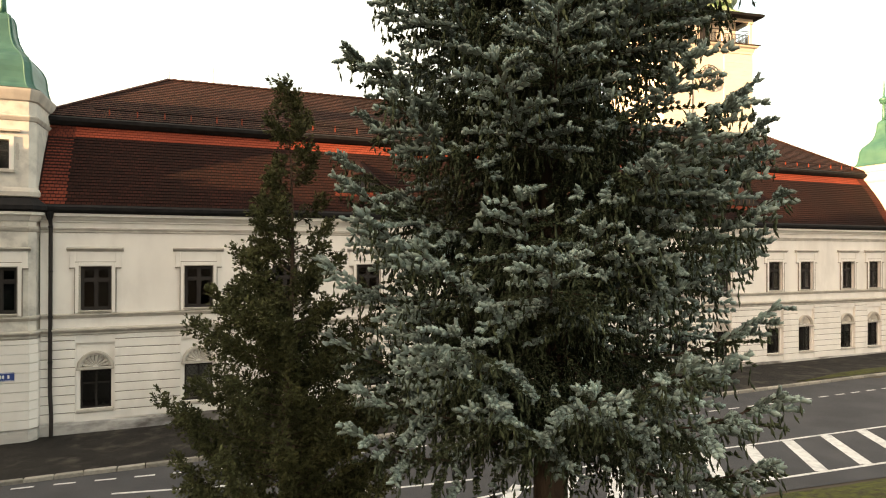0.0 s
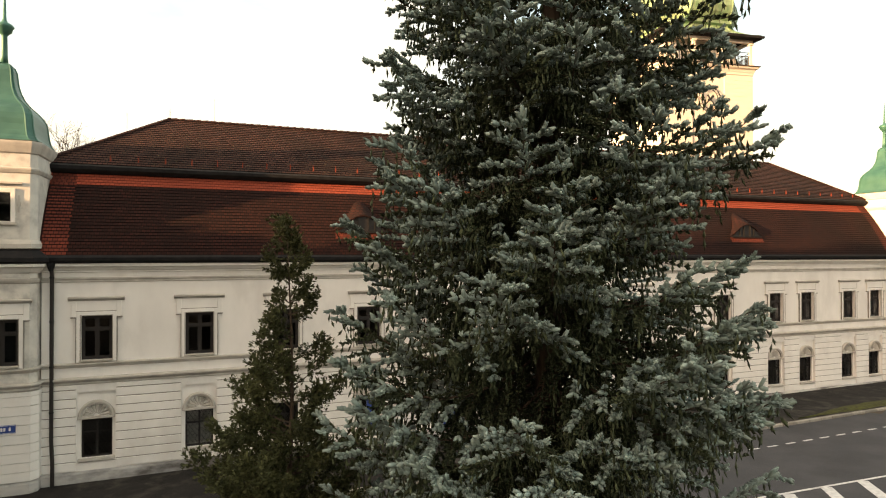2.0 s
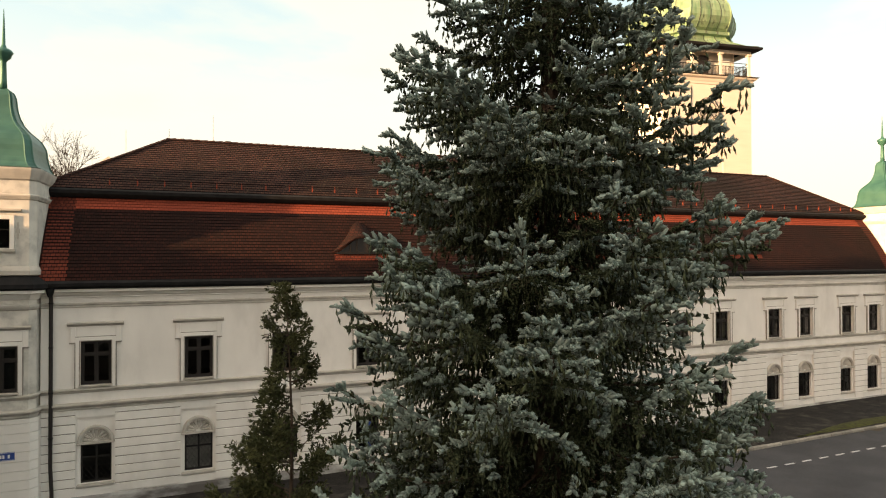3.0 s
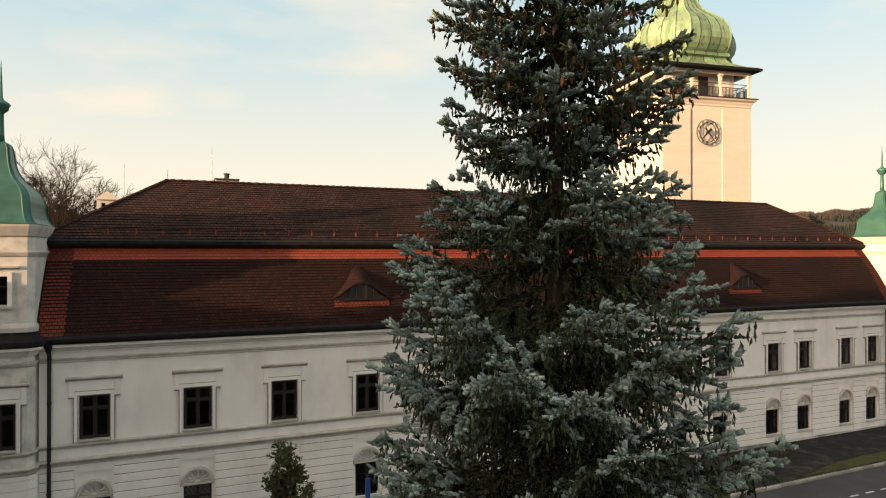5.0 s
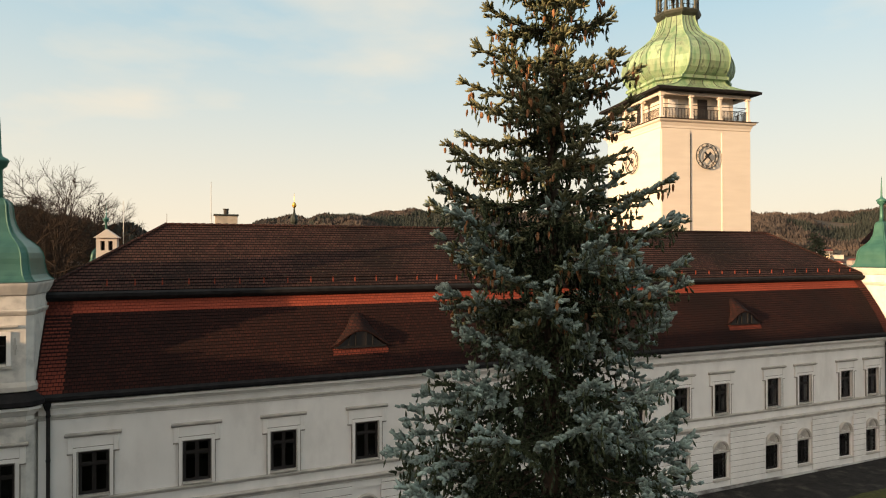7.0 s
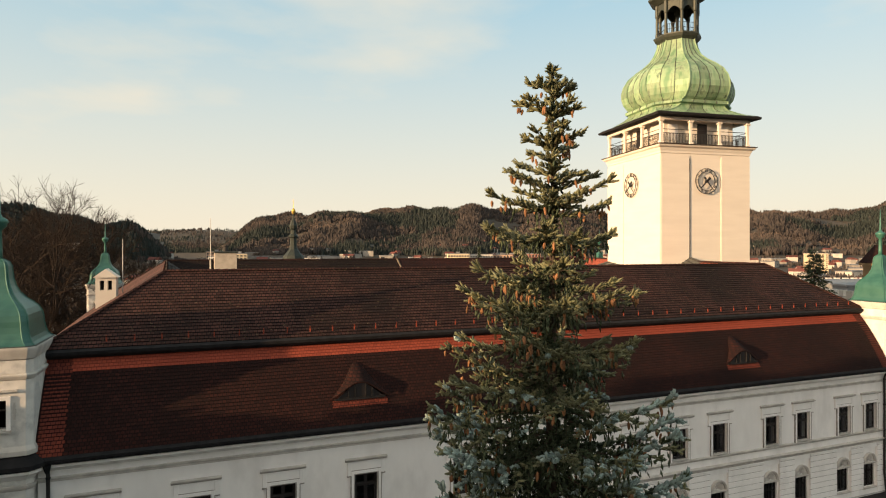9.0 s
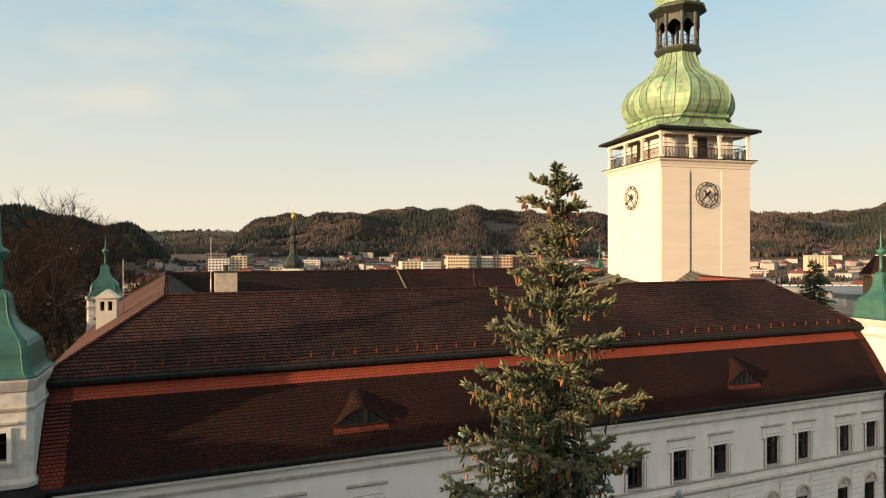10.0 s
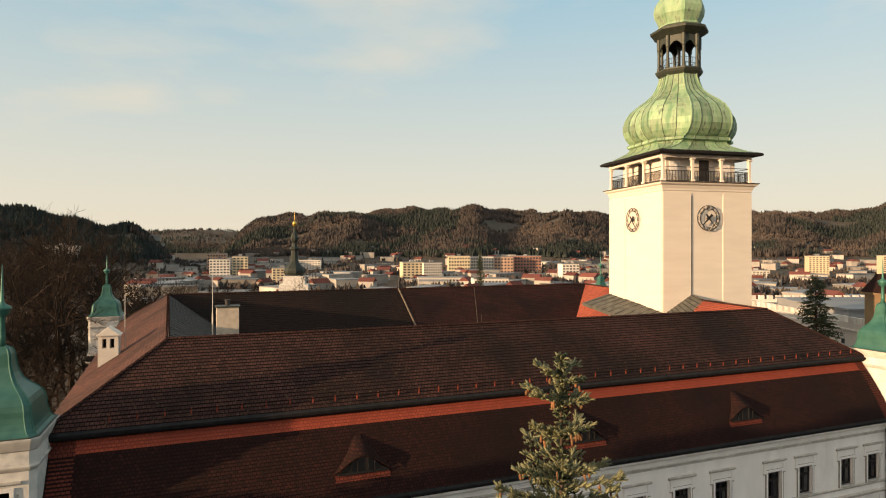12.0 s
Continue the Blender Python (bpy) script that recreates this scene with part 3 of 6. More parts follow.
def front_mouldings():
    def run(name, prof, mat, label):
        bm = bmesh.new()
        extrude_x(bm, FRONT_X0, FRONT_X1, prof)
        hang(part(name, bm, mat), wall_front)["label"] = label

    run("eaves_cornice", [(0, 8.98), (-0.07, 9.0), (-0.07, 9.06), (-0.14, 9.10), (-0.2, 9.2), (-0.34, 9.25), (-0.34, 9.36), (0, 9.36)], "plaster", "moulded plaster eaves cornice")
    run("frieze_moulding", [(0, 8.56), (-0.05, 8.58), (-0.05, 8.66), (-0.09, 8.7), (-0.09, 8.76), (0, 8.78)], "trim", "thin grey frieze moulding")
    run("sill_course", [(0, 4.92), (-0.05, 4.94), (-0.08, 5.02), (-0.13, 5.05), (-0.13, 5.1), (0, 5.13)], "trim", "grey moulded sill course")
    run("storey_course", [(0, 4.2), (-0.07, 4.23), (-0.07, 4.31), (-0.13, 4.35), (-0.19, 4.42), (-0.19, 4.47), (0, 4.52)], "trim", "grey moulded storey course")
    run("plinth", [(0, -0.5), (-0.09, -0.5), (-0.09, 0.42), (-0.05, 0.52), (0, 0.52)], "plinth", "stained grey plinth")


front_mouldings()


def rustication():
    """Horizontal bands of the ground storey, broken by the window bays."""
    gaps = []
    x = FRONT_X0
    for ux in UPPER_X:
        gaps.append((x, ux - 0.17))
        x = ux + WIN_W + 0.15
    gaps.append((x, FRONT_X1))
    z = 0.56
    while z < 4.1:
        h = min(0.352, 4.17 - z)
        for a, b in gaps:
            if b - a < 0.3:
                continue
            bm = bmesh.new()
            loft(bm, [[(xx, 0.002, z), (xx, -0.040, z + 0.006), (xx, -0.048, z + 0.02), (xx, -0.048, z + h - 0.02), (xx, -0.040, z + h - 0.006), (xx, 0.002, z + h)] for xx in (a, b)])
            part("plaster_band", bm, "plaster", wall_front)
            if z + h < 4.1:
                part("joint", boxes((a + 0.004, b - 0.004, -0.012, 0.001, z + h - 0.003, z + h + 0.033)), "grime", wall_front)
        z += h + 0.030


rustication()


def upper_window():
    w = thing("window_1", (0, 0, 0), "dark red-brown wooden casement window in a moulded plaster surround", "window", kind="structure")
    part("frame", bevelled(boxes((0.0, 0.08, 0.12, 0.19, 5.24, 7.12), (1.10, 1.18, 0.12, 0.19, 5.24, 7.12), (0.08, 1.10, 0.12, 0.19, 5.24, 5.33), (0.08, 1.10, 0.12, 0.19, 7.03, 7.12)), 0.008), "wood", w)
    part("mullion", boxes((0.555, 0.625, 0.11, 0.185, 5.33, 7.03)), "wood", w)
    part("transom", boxes((0.08, 0.555, 0.105, 0.18, 6.50, 6.58), (0.625, 1.10, 0.105, 0.18, 6.50, 6.58)), "wood", w)
    for xa, xb in ((0.08, 0.555), (0.625, 1.10)):
        for za, zb in ((5.33, 6.50), (6.58, 7.03)):
            ca = part("casement", boxes((xa, xa + 0.05, 0.13, 0.17, za, zb), (xb - 0.05, xb, 0.13, 0.17, za, zb), (xa + 0.05, xb - 0.05, 0.13, 0.17, za, za + 0.05), (xa + 0.05, xb - 0.05, 0.13, 0.17, zb - 0.05, zb)), "wood", w)
            p = part("pane", boxes((xa + 0.05, xb - 0.05, 0.148, 0.152, za + 0.05, zb - 0.05)), "glass", ca, "clear window glass")
            p.visible_shadow = False
    part("sill", bevelled(boxes((-0.06, 1.24, -0.14, 0.12, 5.18, 5.24)), 0.012), "trim", w)
    part("architrave", bevelled(boxes((-0.17, -0.0, -0.085, 0.02, 5.13, 7.30), (1.18, 1.35, -0.085, 0.02, 5.13, 7.30), (0.0, 1.18, -0.085, 0.02, 7.12, 7.30)), 0.012), "plaster", w)
    part("ear", bevelled(boxes((-0.37, -0.17, -0.075, 0.02, 7.08, 7.76)), 0.012), "plaster", w)
    part("ear", bevelled(boxes((1.35, 1.55, -0.075, 0.02, 7.08, 7.76)), 0.012), "plaster", w)
    part("outer_moulding", boxes((-0.20, -0.17, -0.095, 0.02, 5.13, 7.05), (1.35, 1.38, -0.095, 0.02, 5.13, 7.05)), "grime", w, "thin grimy outer moulding")
    part("inner_moulding", boxes((-0.035, -0.003, -0.094, -0.07, 5.24, 7.12), (1.183, 1.215, -0.094, -0.07, 5.24, 7.12), (-0.035, 1.215, -0.094, -0.07, 7.123, 7.155)), "grime", w, "thin grimy inner moulding")
    for xa, xb in ((-0.395, -0.17), (1.35, 1.575)):
        part("ear_drop", bevelled(boxes((xa, xb, -0.095, 0.02, 7.03, 7.08)), 0.01), "grime", w, "grimy drop under the ear")
    part("frieze_line", boxes((-0.17, 1.35, -0.075, -0.045, 7.30, 7.33)), "grime", w)
    part("frieze_panel", boxes((-0.17, 1.35, -0.05, 0.02, 7.30, 7.76)), "plaster", w)
    bm = bmesh.new()
    extrude_x(bm, -0.48, 1.66, [(0.0, 7.76), (-0.06, 7.765), (-0.1, 7.82), (-0.17, 7.86), (-0.17, 7.91), (0.0, 7.94)])
    part("hood", bm, "trim", w, "moulded window hood")
    return w


def lower_window():
    w = thing("window_2", (0, 0, 0), "dark ground-floor window with iron lattice under a shell arch", "window", kind="structure")
    bm = boxes((-0.15, 0.0, 0.10, 0.5, 0.86, 3.86), (1.18, 1.31, 0.10, 0.5, 0.86, 3.86), (0.0, 1.18, 0.10, 0.5, 2.68, 3.86), (0.0, 1.18, 0.10, 0.5, 0.86, 1.02))
    part("niche", bm, "plaster", w, "recessed plaster window niche")
    part("frame", boxes((0.0, 0.07, 0.22, 0.29, 1.02, 2.68), (1.11, 1.18, 0.22, 0.29, 1.02, 2.68), (0.07, 1.11, 0.22, 0.29, 1.02, 1.10), (0.07, 1.11, 0.22, 0.29, 2.60, 2.68), (0.55, 0.63, 0.22, 0.285, 1.10, 2.60), (0.07, 0.55, 0.225, 0.28, 2.06, 2.13), (0.63, 1.11, 0.225, 0.28, 2.06, 2.13)), "wood", w)
    for xa, xb in ((0.07, 0.55), (0.63, 1.11)):
        p = part("pane", boxes((xa, xb, 0.25, 0.254, 1.10, 2.06)), "glass", w, "clear window glass")
        p.visible_shadow = False
        p = part("pane", boxes((xa, xb, 0.25, 0.254, 2.13, 2.60)), "glass", w, "clear window glass")
        p.visible_shadow = False
    part("sill", bevelled(boxes((-0.12, 1.29, -0.07, 0.20, 0.90, 1.01)), 0.015), "trim", w)
    part("impost", bevelled(boxes((-0.14, 1.30, -0.05, 0.10, 2.70, 2.80)), 0.012), "trim", w)
    cx, cz = 0.58, 2.80
    bm = bmesh.new()
    n = 20
    prof = [(0.69, 0.10), (0.69, -0.02), (0.655, -0.055), (0.60, -0.055), (0.565, -0.02), (0.53, -0.02), (0.53, 0.10)]
    loft(bm, [[(cx + r * math.cos(math.pi * i / n), y, cz + r * math.sin(math.pi * i / n)) for r, y in prof] for i in range(n + 1)])
    part("arch", bm, "trim", w, "moulded round arch")
    for i in range(9):
        a = math.pi * (i + 0.5) / 9
        bm = bmesh.new()
        d, s = Vector((math.cos(a), 0, math.sin(a))), Vector((-math.sin(a), 0, math.cos(a)))
        c = Vector((cx, 0.1, cz))
        rings = []
        for t, wd, hh in ((0.10, 0.012, 0.02), (0.3, 0.045, 0.05), (0.46, 0.075, 0.06), (0.51, 0.05, 0.03)):
            rings.append([c + d * t - s * wd, c + d * t - s * wd * 0.5 + Vector((0, -hh * 0.8, 0)), c + d * t + Vector((0, -hh, 0)), c + d * t + s * wd * 0.5 + Vector((0, -hh * 0.8, 0)), c + d * t + s * wd])
        loft(bm, rings)
        part("shell_rib", bm, "trim", w)
    bm = bmesh.new()
    step = 0.19
    for k in range(-9, 8):
        for sgn in (1, -1):
            pts = []
            x0 = k * step
            for t in (0.0, 1.58):
                pts.append((x0 + t * 0.7 if sgn > 0 else 1.18 - x0 - t * 0.7, 1.06 + t))
            (xa, za), (xb, zb) = pts
            ts = sorted(((0.04 - xa) / (xb - xa), (1.14 - xa) / (xb - xa)))
            t0, t1 = max(0.0, ts[0]), min(1.0, ts[1])
            if t1 - t0 > 0.05:
                tube(bm, (xa + (xb - xa) * t0, 0.17 + 0.006 * sgn, za + (zb - za) * t0), (xa + (xb - xa) * t1, 0.17 + 0.006 * sgn, za + (zb - za) * t1), 0.009, 0.009, 4)
    part("lattice", bm, "iron", w, "diagonal iron lattice")
    return w


win_u, win_l = upper_window(), lower_window()
for i, ux in enumerate(UPPER_X):
    if i:
        copy_thing(win_u, Matrix.Translation((ux, 0, 0)))
        lw = copy_thing(win_l, Matrix.Translation((ux, 0, 0)))
        if i == 1:
            part("blind", boxes((ux + 0.07, ux + 1.11, 0.30, 0.32, 1.1, 2.6)), "trim", lw, "pale blind behind the glass")

# the other outer walls, the courtyard walls and a floor close the house
OUT = [(-4.0, 0.0), (53.9, 0.0), (60.9, 49.0), (-6.3, 48.6)]
EAVE = [(-1.9, 1.75), (51.9, 1.75), (58.7, 46.9), (-4.1, 46.5)]
RIDGE = [(3.0, 6.65), (47.55, 6.65), (54.5, 42.0), (1.08, 41.5)]
INNER = [(9.9, 13.75), (41.1, 13.75), (47.9, 34.9), (8.3, 34.4)]
Z_IN = 12.4
Z_UP, Z_RIDGE = 13.85, 17.12


def slab(bm, a, b, z0, z1, t=0.5):
    """An upright wall from a to b, t metres thick to its left."""
    d = (Vector(b) - Vector(a)).normalized()
    s = Vector((-d.y, d.x)) * t
    prism(bm, [a, b, (b[0] + s.x, b[1] + s.y), (a[0] + s.x, a[1] + s.y)], z0, z1)


for k, nm in ((1, "wall_east"), (2, "wall_north"), (3, "wall_west")):
    bm = bmesh.new()
    a, b = OUT[k], OUT[(k + 1) % 4]
    if k == 1:
        a = (54.1, 1.6)
    if k == 3:
        b = (-3.78, 1.6)
    slab(bm, a, b, -0.8, Z_EAVE)
    tagged(part(nm, bm, "plaster"), "cream plastered outer castle wall", "wall", kind="structure")
for k in range(4):
    bm = bmesh.new()
    slab(bm, INNER[(k + 1) % 4], INNER[k], -0.6, Z_IN - 0.1, 0.45)
    tagged(part("wall_court_%d" % (k + 1), bm, "plaster"), "cream plastered courtyard wall", "wall", kind="structure")
# added inner wall and floors; their dark colour stands in for unlit rooms
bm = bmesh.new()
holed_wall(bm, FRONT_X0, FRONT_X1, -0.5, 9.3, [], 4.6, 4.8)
tagged(part("wall_corridor", bm, "interior"), "added inner wall behind the front rooms, room shade in its colour", "wall", kind="structure")
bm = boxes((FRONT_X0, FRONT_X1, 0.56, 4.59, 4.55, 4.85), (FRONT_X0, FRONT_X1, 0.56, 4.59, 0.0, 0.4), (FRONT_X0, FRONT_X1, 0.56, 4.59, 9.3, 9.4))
tagged(part("floor", bm, "interior"), "added room floors and ceiling behind the front, room shade in their colour", "floor", kind="structure")

# ---- castle: roofs ----
roof = thing("castle_roof", (25, 6, 9.5), "long mansard roof of weathered brown and red clay tiles", "roof", kind="structure")


def low_slope_y(z):
    """Depth of the steep lower slope at a height; it flares a little at the foot."""
    t = (z - 9.72) / (13.42 - 9.72)
    return -0.38 + 2.25 * (0.72 * t + 0.28 * t * t)


def front_mansard():
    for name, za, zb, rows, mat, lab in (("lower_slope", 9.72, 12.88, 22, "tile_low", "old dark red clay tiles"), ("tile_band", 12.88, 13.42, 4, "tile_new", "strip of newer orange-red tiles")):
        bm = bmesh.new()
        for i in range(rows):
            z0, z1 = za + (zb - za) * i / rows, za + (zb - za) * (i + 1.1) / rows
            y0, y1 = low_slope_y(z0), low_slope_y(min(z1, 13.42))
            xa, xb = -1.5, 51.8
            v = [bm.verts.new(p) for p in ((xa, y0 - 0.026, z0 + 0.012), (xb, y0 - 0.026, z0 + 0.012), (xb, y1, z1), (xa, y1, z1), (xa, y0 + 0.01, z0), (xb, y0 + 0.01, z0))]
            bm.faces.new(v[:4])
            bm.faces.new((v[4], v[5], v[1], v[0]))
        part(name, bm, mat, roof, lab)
    for xa, xb in ((-1.42, -0.5), (51.0, 51.75)):
        bm = bmesh.new()
        for i in range(25):
            z0, z1 = 9.72 + 3.7 * i / 25, 9.72 + 3.7 * (i + 1.1) / 25
            y0, y1 = low_slope_y(z0), low_slope_y(min(z1, 13.42))
            wob = 0.05 * (i % 2)
            v = [bm.verts.new(p) for p in ((xa - 0.02, y0 - 0.036, z0 + 0.016), (xb + wob, y0 - 0.036, z0 + 0.016), (xb + wob, y1 - 0.01, z1), (xa - 0.02, y1 - 0.01, z1))]
            bm.faces.new(v)
        part("edge_tiles", bm, "tile_edge", roof, "newer orange-red edge tiles")


front_mansard()


def flat_slope(name, p, q, r, s, rows, mat, lab=""):
    bm = bmesh.new()
    courses(bm, p, q, r, s, rows)
    part(name, bm, mat, roof, lab)


def at_z(p, z):
    return (p[0], p[1], z)


# wing slopes are paler; the east wing's courtyard slope has sunlight in its orange
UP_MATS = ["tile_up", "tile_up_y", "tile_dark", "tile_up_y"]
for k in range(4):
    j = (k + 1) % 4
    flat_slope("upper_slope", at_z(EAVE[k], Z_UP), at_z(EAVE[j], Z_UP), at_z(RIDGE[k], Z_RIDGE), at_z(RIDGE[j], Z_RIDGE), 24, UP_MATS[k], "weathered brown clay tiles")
    inner = ["tile_dark", "tile_sun_y", "tile_dark", "zinc"][k]
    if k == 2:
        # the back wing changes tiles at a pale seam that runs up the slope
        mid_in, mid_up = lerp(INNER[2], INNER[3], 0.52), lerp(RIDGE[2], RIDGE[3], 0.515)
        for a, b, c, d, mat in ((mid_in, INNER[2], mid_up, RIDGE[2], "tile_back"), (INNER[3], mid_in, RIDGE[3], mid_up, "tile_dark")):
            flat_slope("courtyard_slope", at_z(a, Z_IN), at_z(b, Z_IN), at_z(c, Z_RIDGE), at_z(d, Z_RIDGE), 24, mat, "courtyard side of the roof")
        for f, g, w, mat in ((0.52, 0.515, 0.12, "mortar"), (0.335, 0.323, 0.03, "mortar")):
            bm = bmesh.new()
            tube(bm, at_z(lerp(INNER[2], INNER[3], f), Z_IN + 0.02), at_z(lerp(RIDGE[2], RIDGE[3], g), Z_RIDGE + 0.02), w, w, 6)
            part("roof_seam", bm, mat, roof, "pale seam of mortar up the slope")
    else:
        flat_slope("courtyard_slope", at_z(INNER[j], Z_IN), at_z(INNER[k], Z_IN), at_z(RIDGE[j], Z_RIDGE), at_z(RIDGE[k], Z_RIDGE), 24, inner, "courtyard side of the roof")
    if k:
        flat_slope("lower_slope", (*OUT[k], 9.6), (*OUT[j], 9.6), at_z(lerp(EAVE[k], OUT[k], 0.05), 13.5), at_z(lerp(EAVE[j], OUT[j], 0.05), 13.5), 24, "tile_low", "old dark red clay tiles")
    if k == 3:
        for i in range(26):
            f = (i + 0.5) / 26
            bm = bmesh.new()
            tube(bm, at_z(lerp(INNER[0], INNER[3], f), Z_IN + 0.03), at_z(lerp(RIDGE[0], RIDGE[3], f), Z_RIDGE + 0.03), 0.03, 0.03, 4)
            part("standing_seam", bm, "zinc", roof)
    # ridge tiles
    bm = bmesh.new()
    a, b = Vector(at_z(RIDGE[k], Z_RIDGE)), Vector(at_z(RIDGE[j], Z_RIDGE))
    n = int((b - a).length / 0.4)
    for i in range(n):
        p, q = a.lerp(b, i / n), a.lerp(b, (i + 1.05) / n)
        tube(bm, p + Vector((0, 0, -0.01)), q + Vector((0, 0, 0.015)), 0.11, 0.125, 6)
    part("ridge_tiles", bm, "tile_up", roof, "row of half-round ridge tiles")
    bm = bmesh.new()
    a, b = Vector(at_z(EAVE[k], Z_UP + 0.02)), Vector(at_z(RIDGE[k], Z_RIDGE))
    n = int((b - a).length / 0.4)
    for i in range(n):
        p, q = a.lerp(b, i / n), a.lerp(b, (i + 1.05) / n)
        tube(bm, p, q + Vector((0, 0, 0.015)), 0.12, 0.10, 6)
    part("hip_tiles", bm, "tile_up", roof, "row of half-round hip tiles")

bm = bmesh.new()
extrude_x(bm, -1.45, 51.8, [(-0.30, 9.38), (-0.46, 9.42), (-0.54, 9.5), (-0.56, 9.62), (-0.50, 9.66), (-0.36, 9.74), (-0.2, 9.7), (-0.2, 9.38)])
part("eaves_gutter", bm, "gutter", roof, "black box gutter")
bm = bmesh.new()
extrude_x(bm, -1.75, 51.85, [(2.05, 13.36), (1.72, 13.45), (1.55, 13.6), (1.53, 13.74), (1.6, 13.78), (1.78, 13.86), (2.05, 13.9)])
part("upper_gutter", bm, "gutter", roof, "black upper gutter and fascia")


def snow_guard():
    for i in range(44):
        x = 0.8 + i * 1.165
        bm = bmesh.new()
        box(bm, x - 0.03, x + 0.03, 2.02, 2.06, 14.04, 14.36)
        box(bm, x - 0.025, x + 0.025, 2.06, 2.3, 14.05, 14.09)
        part("snow_guard_bracket", bm, "tile_new", roof)
    bm = bmesh.new()
    tube(bm, (0.2, 2.0, 14.32), (51.2, 2.0, 14.32), 0.018, 0.018, 5)
    part("snow_guard_rail", bm, "tile_low", roof, "thin rusty snow rail")


snow_guard()


def eyebrow_dormer():
    """A low curved dormer window; the tiles swell over it and taper off up the slope."""
    X = 12.3
    d = thing("eyebrow_dormer", (X, 0.2, 10.9), "low eyebrow dormer window in red tiles with small dark panes", "dormer", "eyebrow dormers")
    n, half, z0, hgt, zt = 28, 1.56, 10.92, 0.80, 12.5

    def swell(u):
        return 0.45 * math.cos(0.5 * math.pi * min(1.0, abs(u))) + 0.55 * (0.5 + 0.5 * math.cos(math.pi * min(1.0, abs(u))))

    yf = low_slope_y(z0) - 0.22
    bm = bmesh.new()
    rows = []
    for k in range(13):
        t = k / 12
        row = []
        for i in range(n + 1):
            u = -1 + 2 * i / n
            x = X + half * u * (1 - 0.58 * t)
            h = hgt * swell(u)
            zf = z0 + h
            front = (x, min(yf, low_slope_y(zf) - 0.02), zf)
            zb = zt - 0.85 * u * u
            back = (x, low_slope_y(zb) - 0.03, zb)
            lip = 0.02 * (k % 2)
            p = lerp(front, back, t)
            row.append((p[0], min(p[1], low_slope_y(p[2]) - 0.02) - lip, p[2]))
        rows.append(row)
    loft(bm, rows, close=False, cap=False)
    loft(bm, [[(p[0], p[1], max(z0 - 0.02, p[2] - 0.07)) for p in rows[0]], rows[0]], close=False, cap=False)
    part("tile_hood", bm, "tile_low", d, "curved hood of old red tiles")
    pts = []
    for i in range(n + 1):
        u = -1 + 2 * i / n
        pts.append((X + half * u * 0.86, z0 + max(0.0, hgt * swell(u) - 0.07)))
    bm = bmesh.new()
    loft(bm, [[(x, yf + 0.09, z0 - 0.05) for x, z in pts], [(x, yf + 0.09, z) for x, z in pts]], close=False, cap=False)
    # sheet in near-black wood colour; the darkness behind the opening is painted on it
    part("pane", bm, "wood", d, "near-black sheet painted as the dark dormer opening")
    bm = boxes((X - 1.25, X + 1.25, yf + 0.02, yf + 0.12, z0 - 0.09, z0 + 0.01))
    for u in (-0.45, -0.2, 0.2, 0.45):
        x = X + half * 0.86 * u
        box(bm, x - 0.025, x + 0.025, yf + 0.03, yf + 0.085, z0 + 0.01, z0 + hgt * swell(u) - 0.06)
    part("frame", bm, "gutter", d)
    bm = bmesh.new()
    for i in range(2):
        z1 = z0 - 0.09 - i * 0.145
        z2 = z1 - 0.155
        bm.faces.new([bm.verts.new(p) for p in ((X - 1.42, low_slope_y(z2) - 0.05, z2), (X + 1.42, low_slope_y(z2) - 0.05, z2), (X + 1.38, low_slope_y(z1) - 0.04, z1), (X - 1.38, low_slope_y(z1) - 0.04, z1))])
    part("apron_tiles", bm, "tile_edge", d, "apron of newer orange tiles")
    return d


dorm = eyebrow_dormer()
for x in (25.5, 37.95):
    copy_thing(dorm, Matrix.Translation((x, 0.2, 10.9)))


def chimney(at, sx, sy, z0, z1, label):
    c = thing("chimney", (*at, z0), label, "chimney")
    x, y = at
    part("shaft", bevelled(boxes((x - sx / 2, x + sx / 2, y - sy / 2, y + sy / 2, z0, z1)), 0.02), "brass", c)
    part("cap", bevelled(boxes((x - sx / 2 - 0.08, x + sx / 2 + 0.08, y - sy / 2 - 0.08, y + sy / 2 + 0.08, z1, z1 + 0.1)), 0.02), "dark_copper", c)
    bm = bmesh.new()
    lathe(bm, x, y, [(0.16, z1 + 0.1), (0.16, z1 + 0.42), (0.2, z1 + 0.44), (0.2, z1 + 0.5)], 10)
    part("flue", bm, "zinc", c)
    return c


chimney((6.3, 14.2), 1.45, 1.0, 14.0, 18.1, "pale brick chimney with a metal cap behind the ridge")


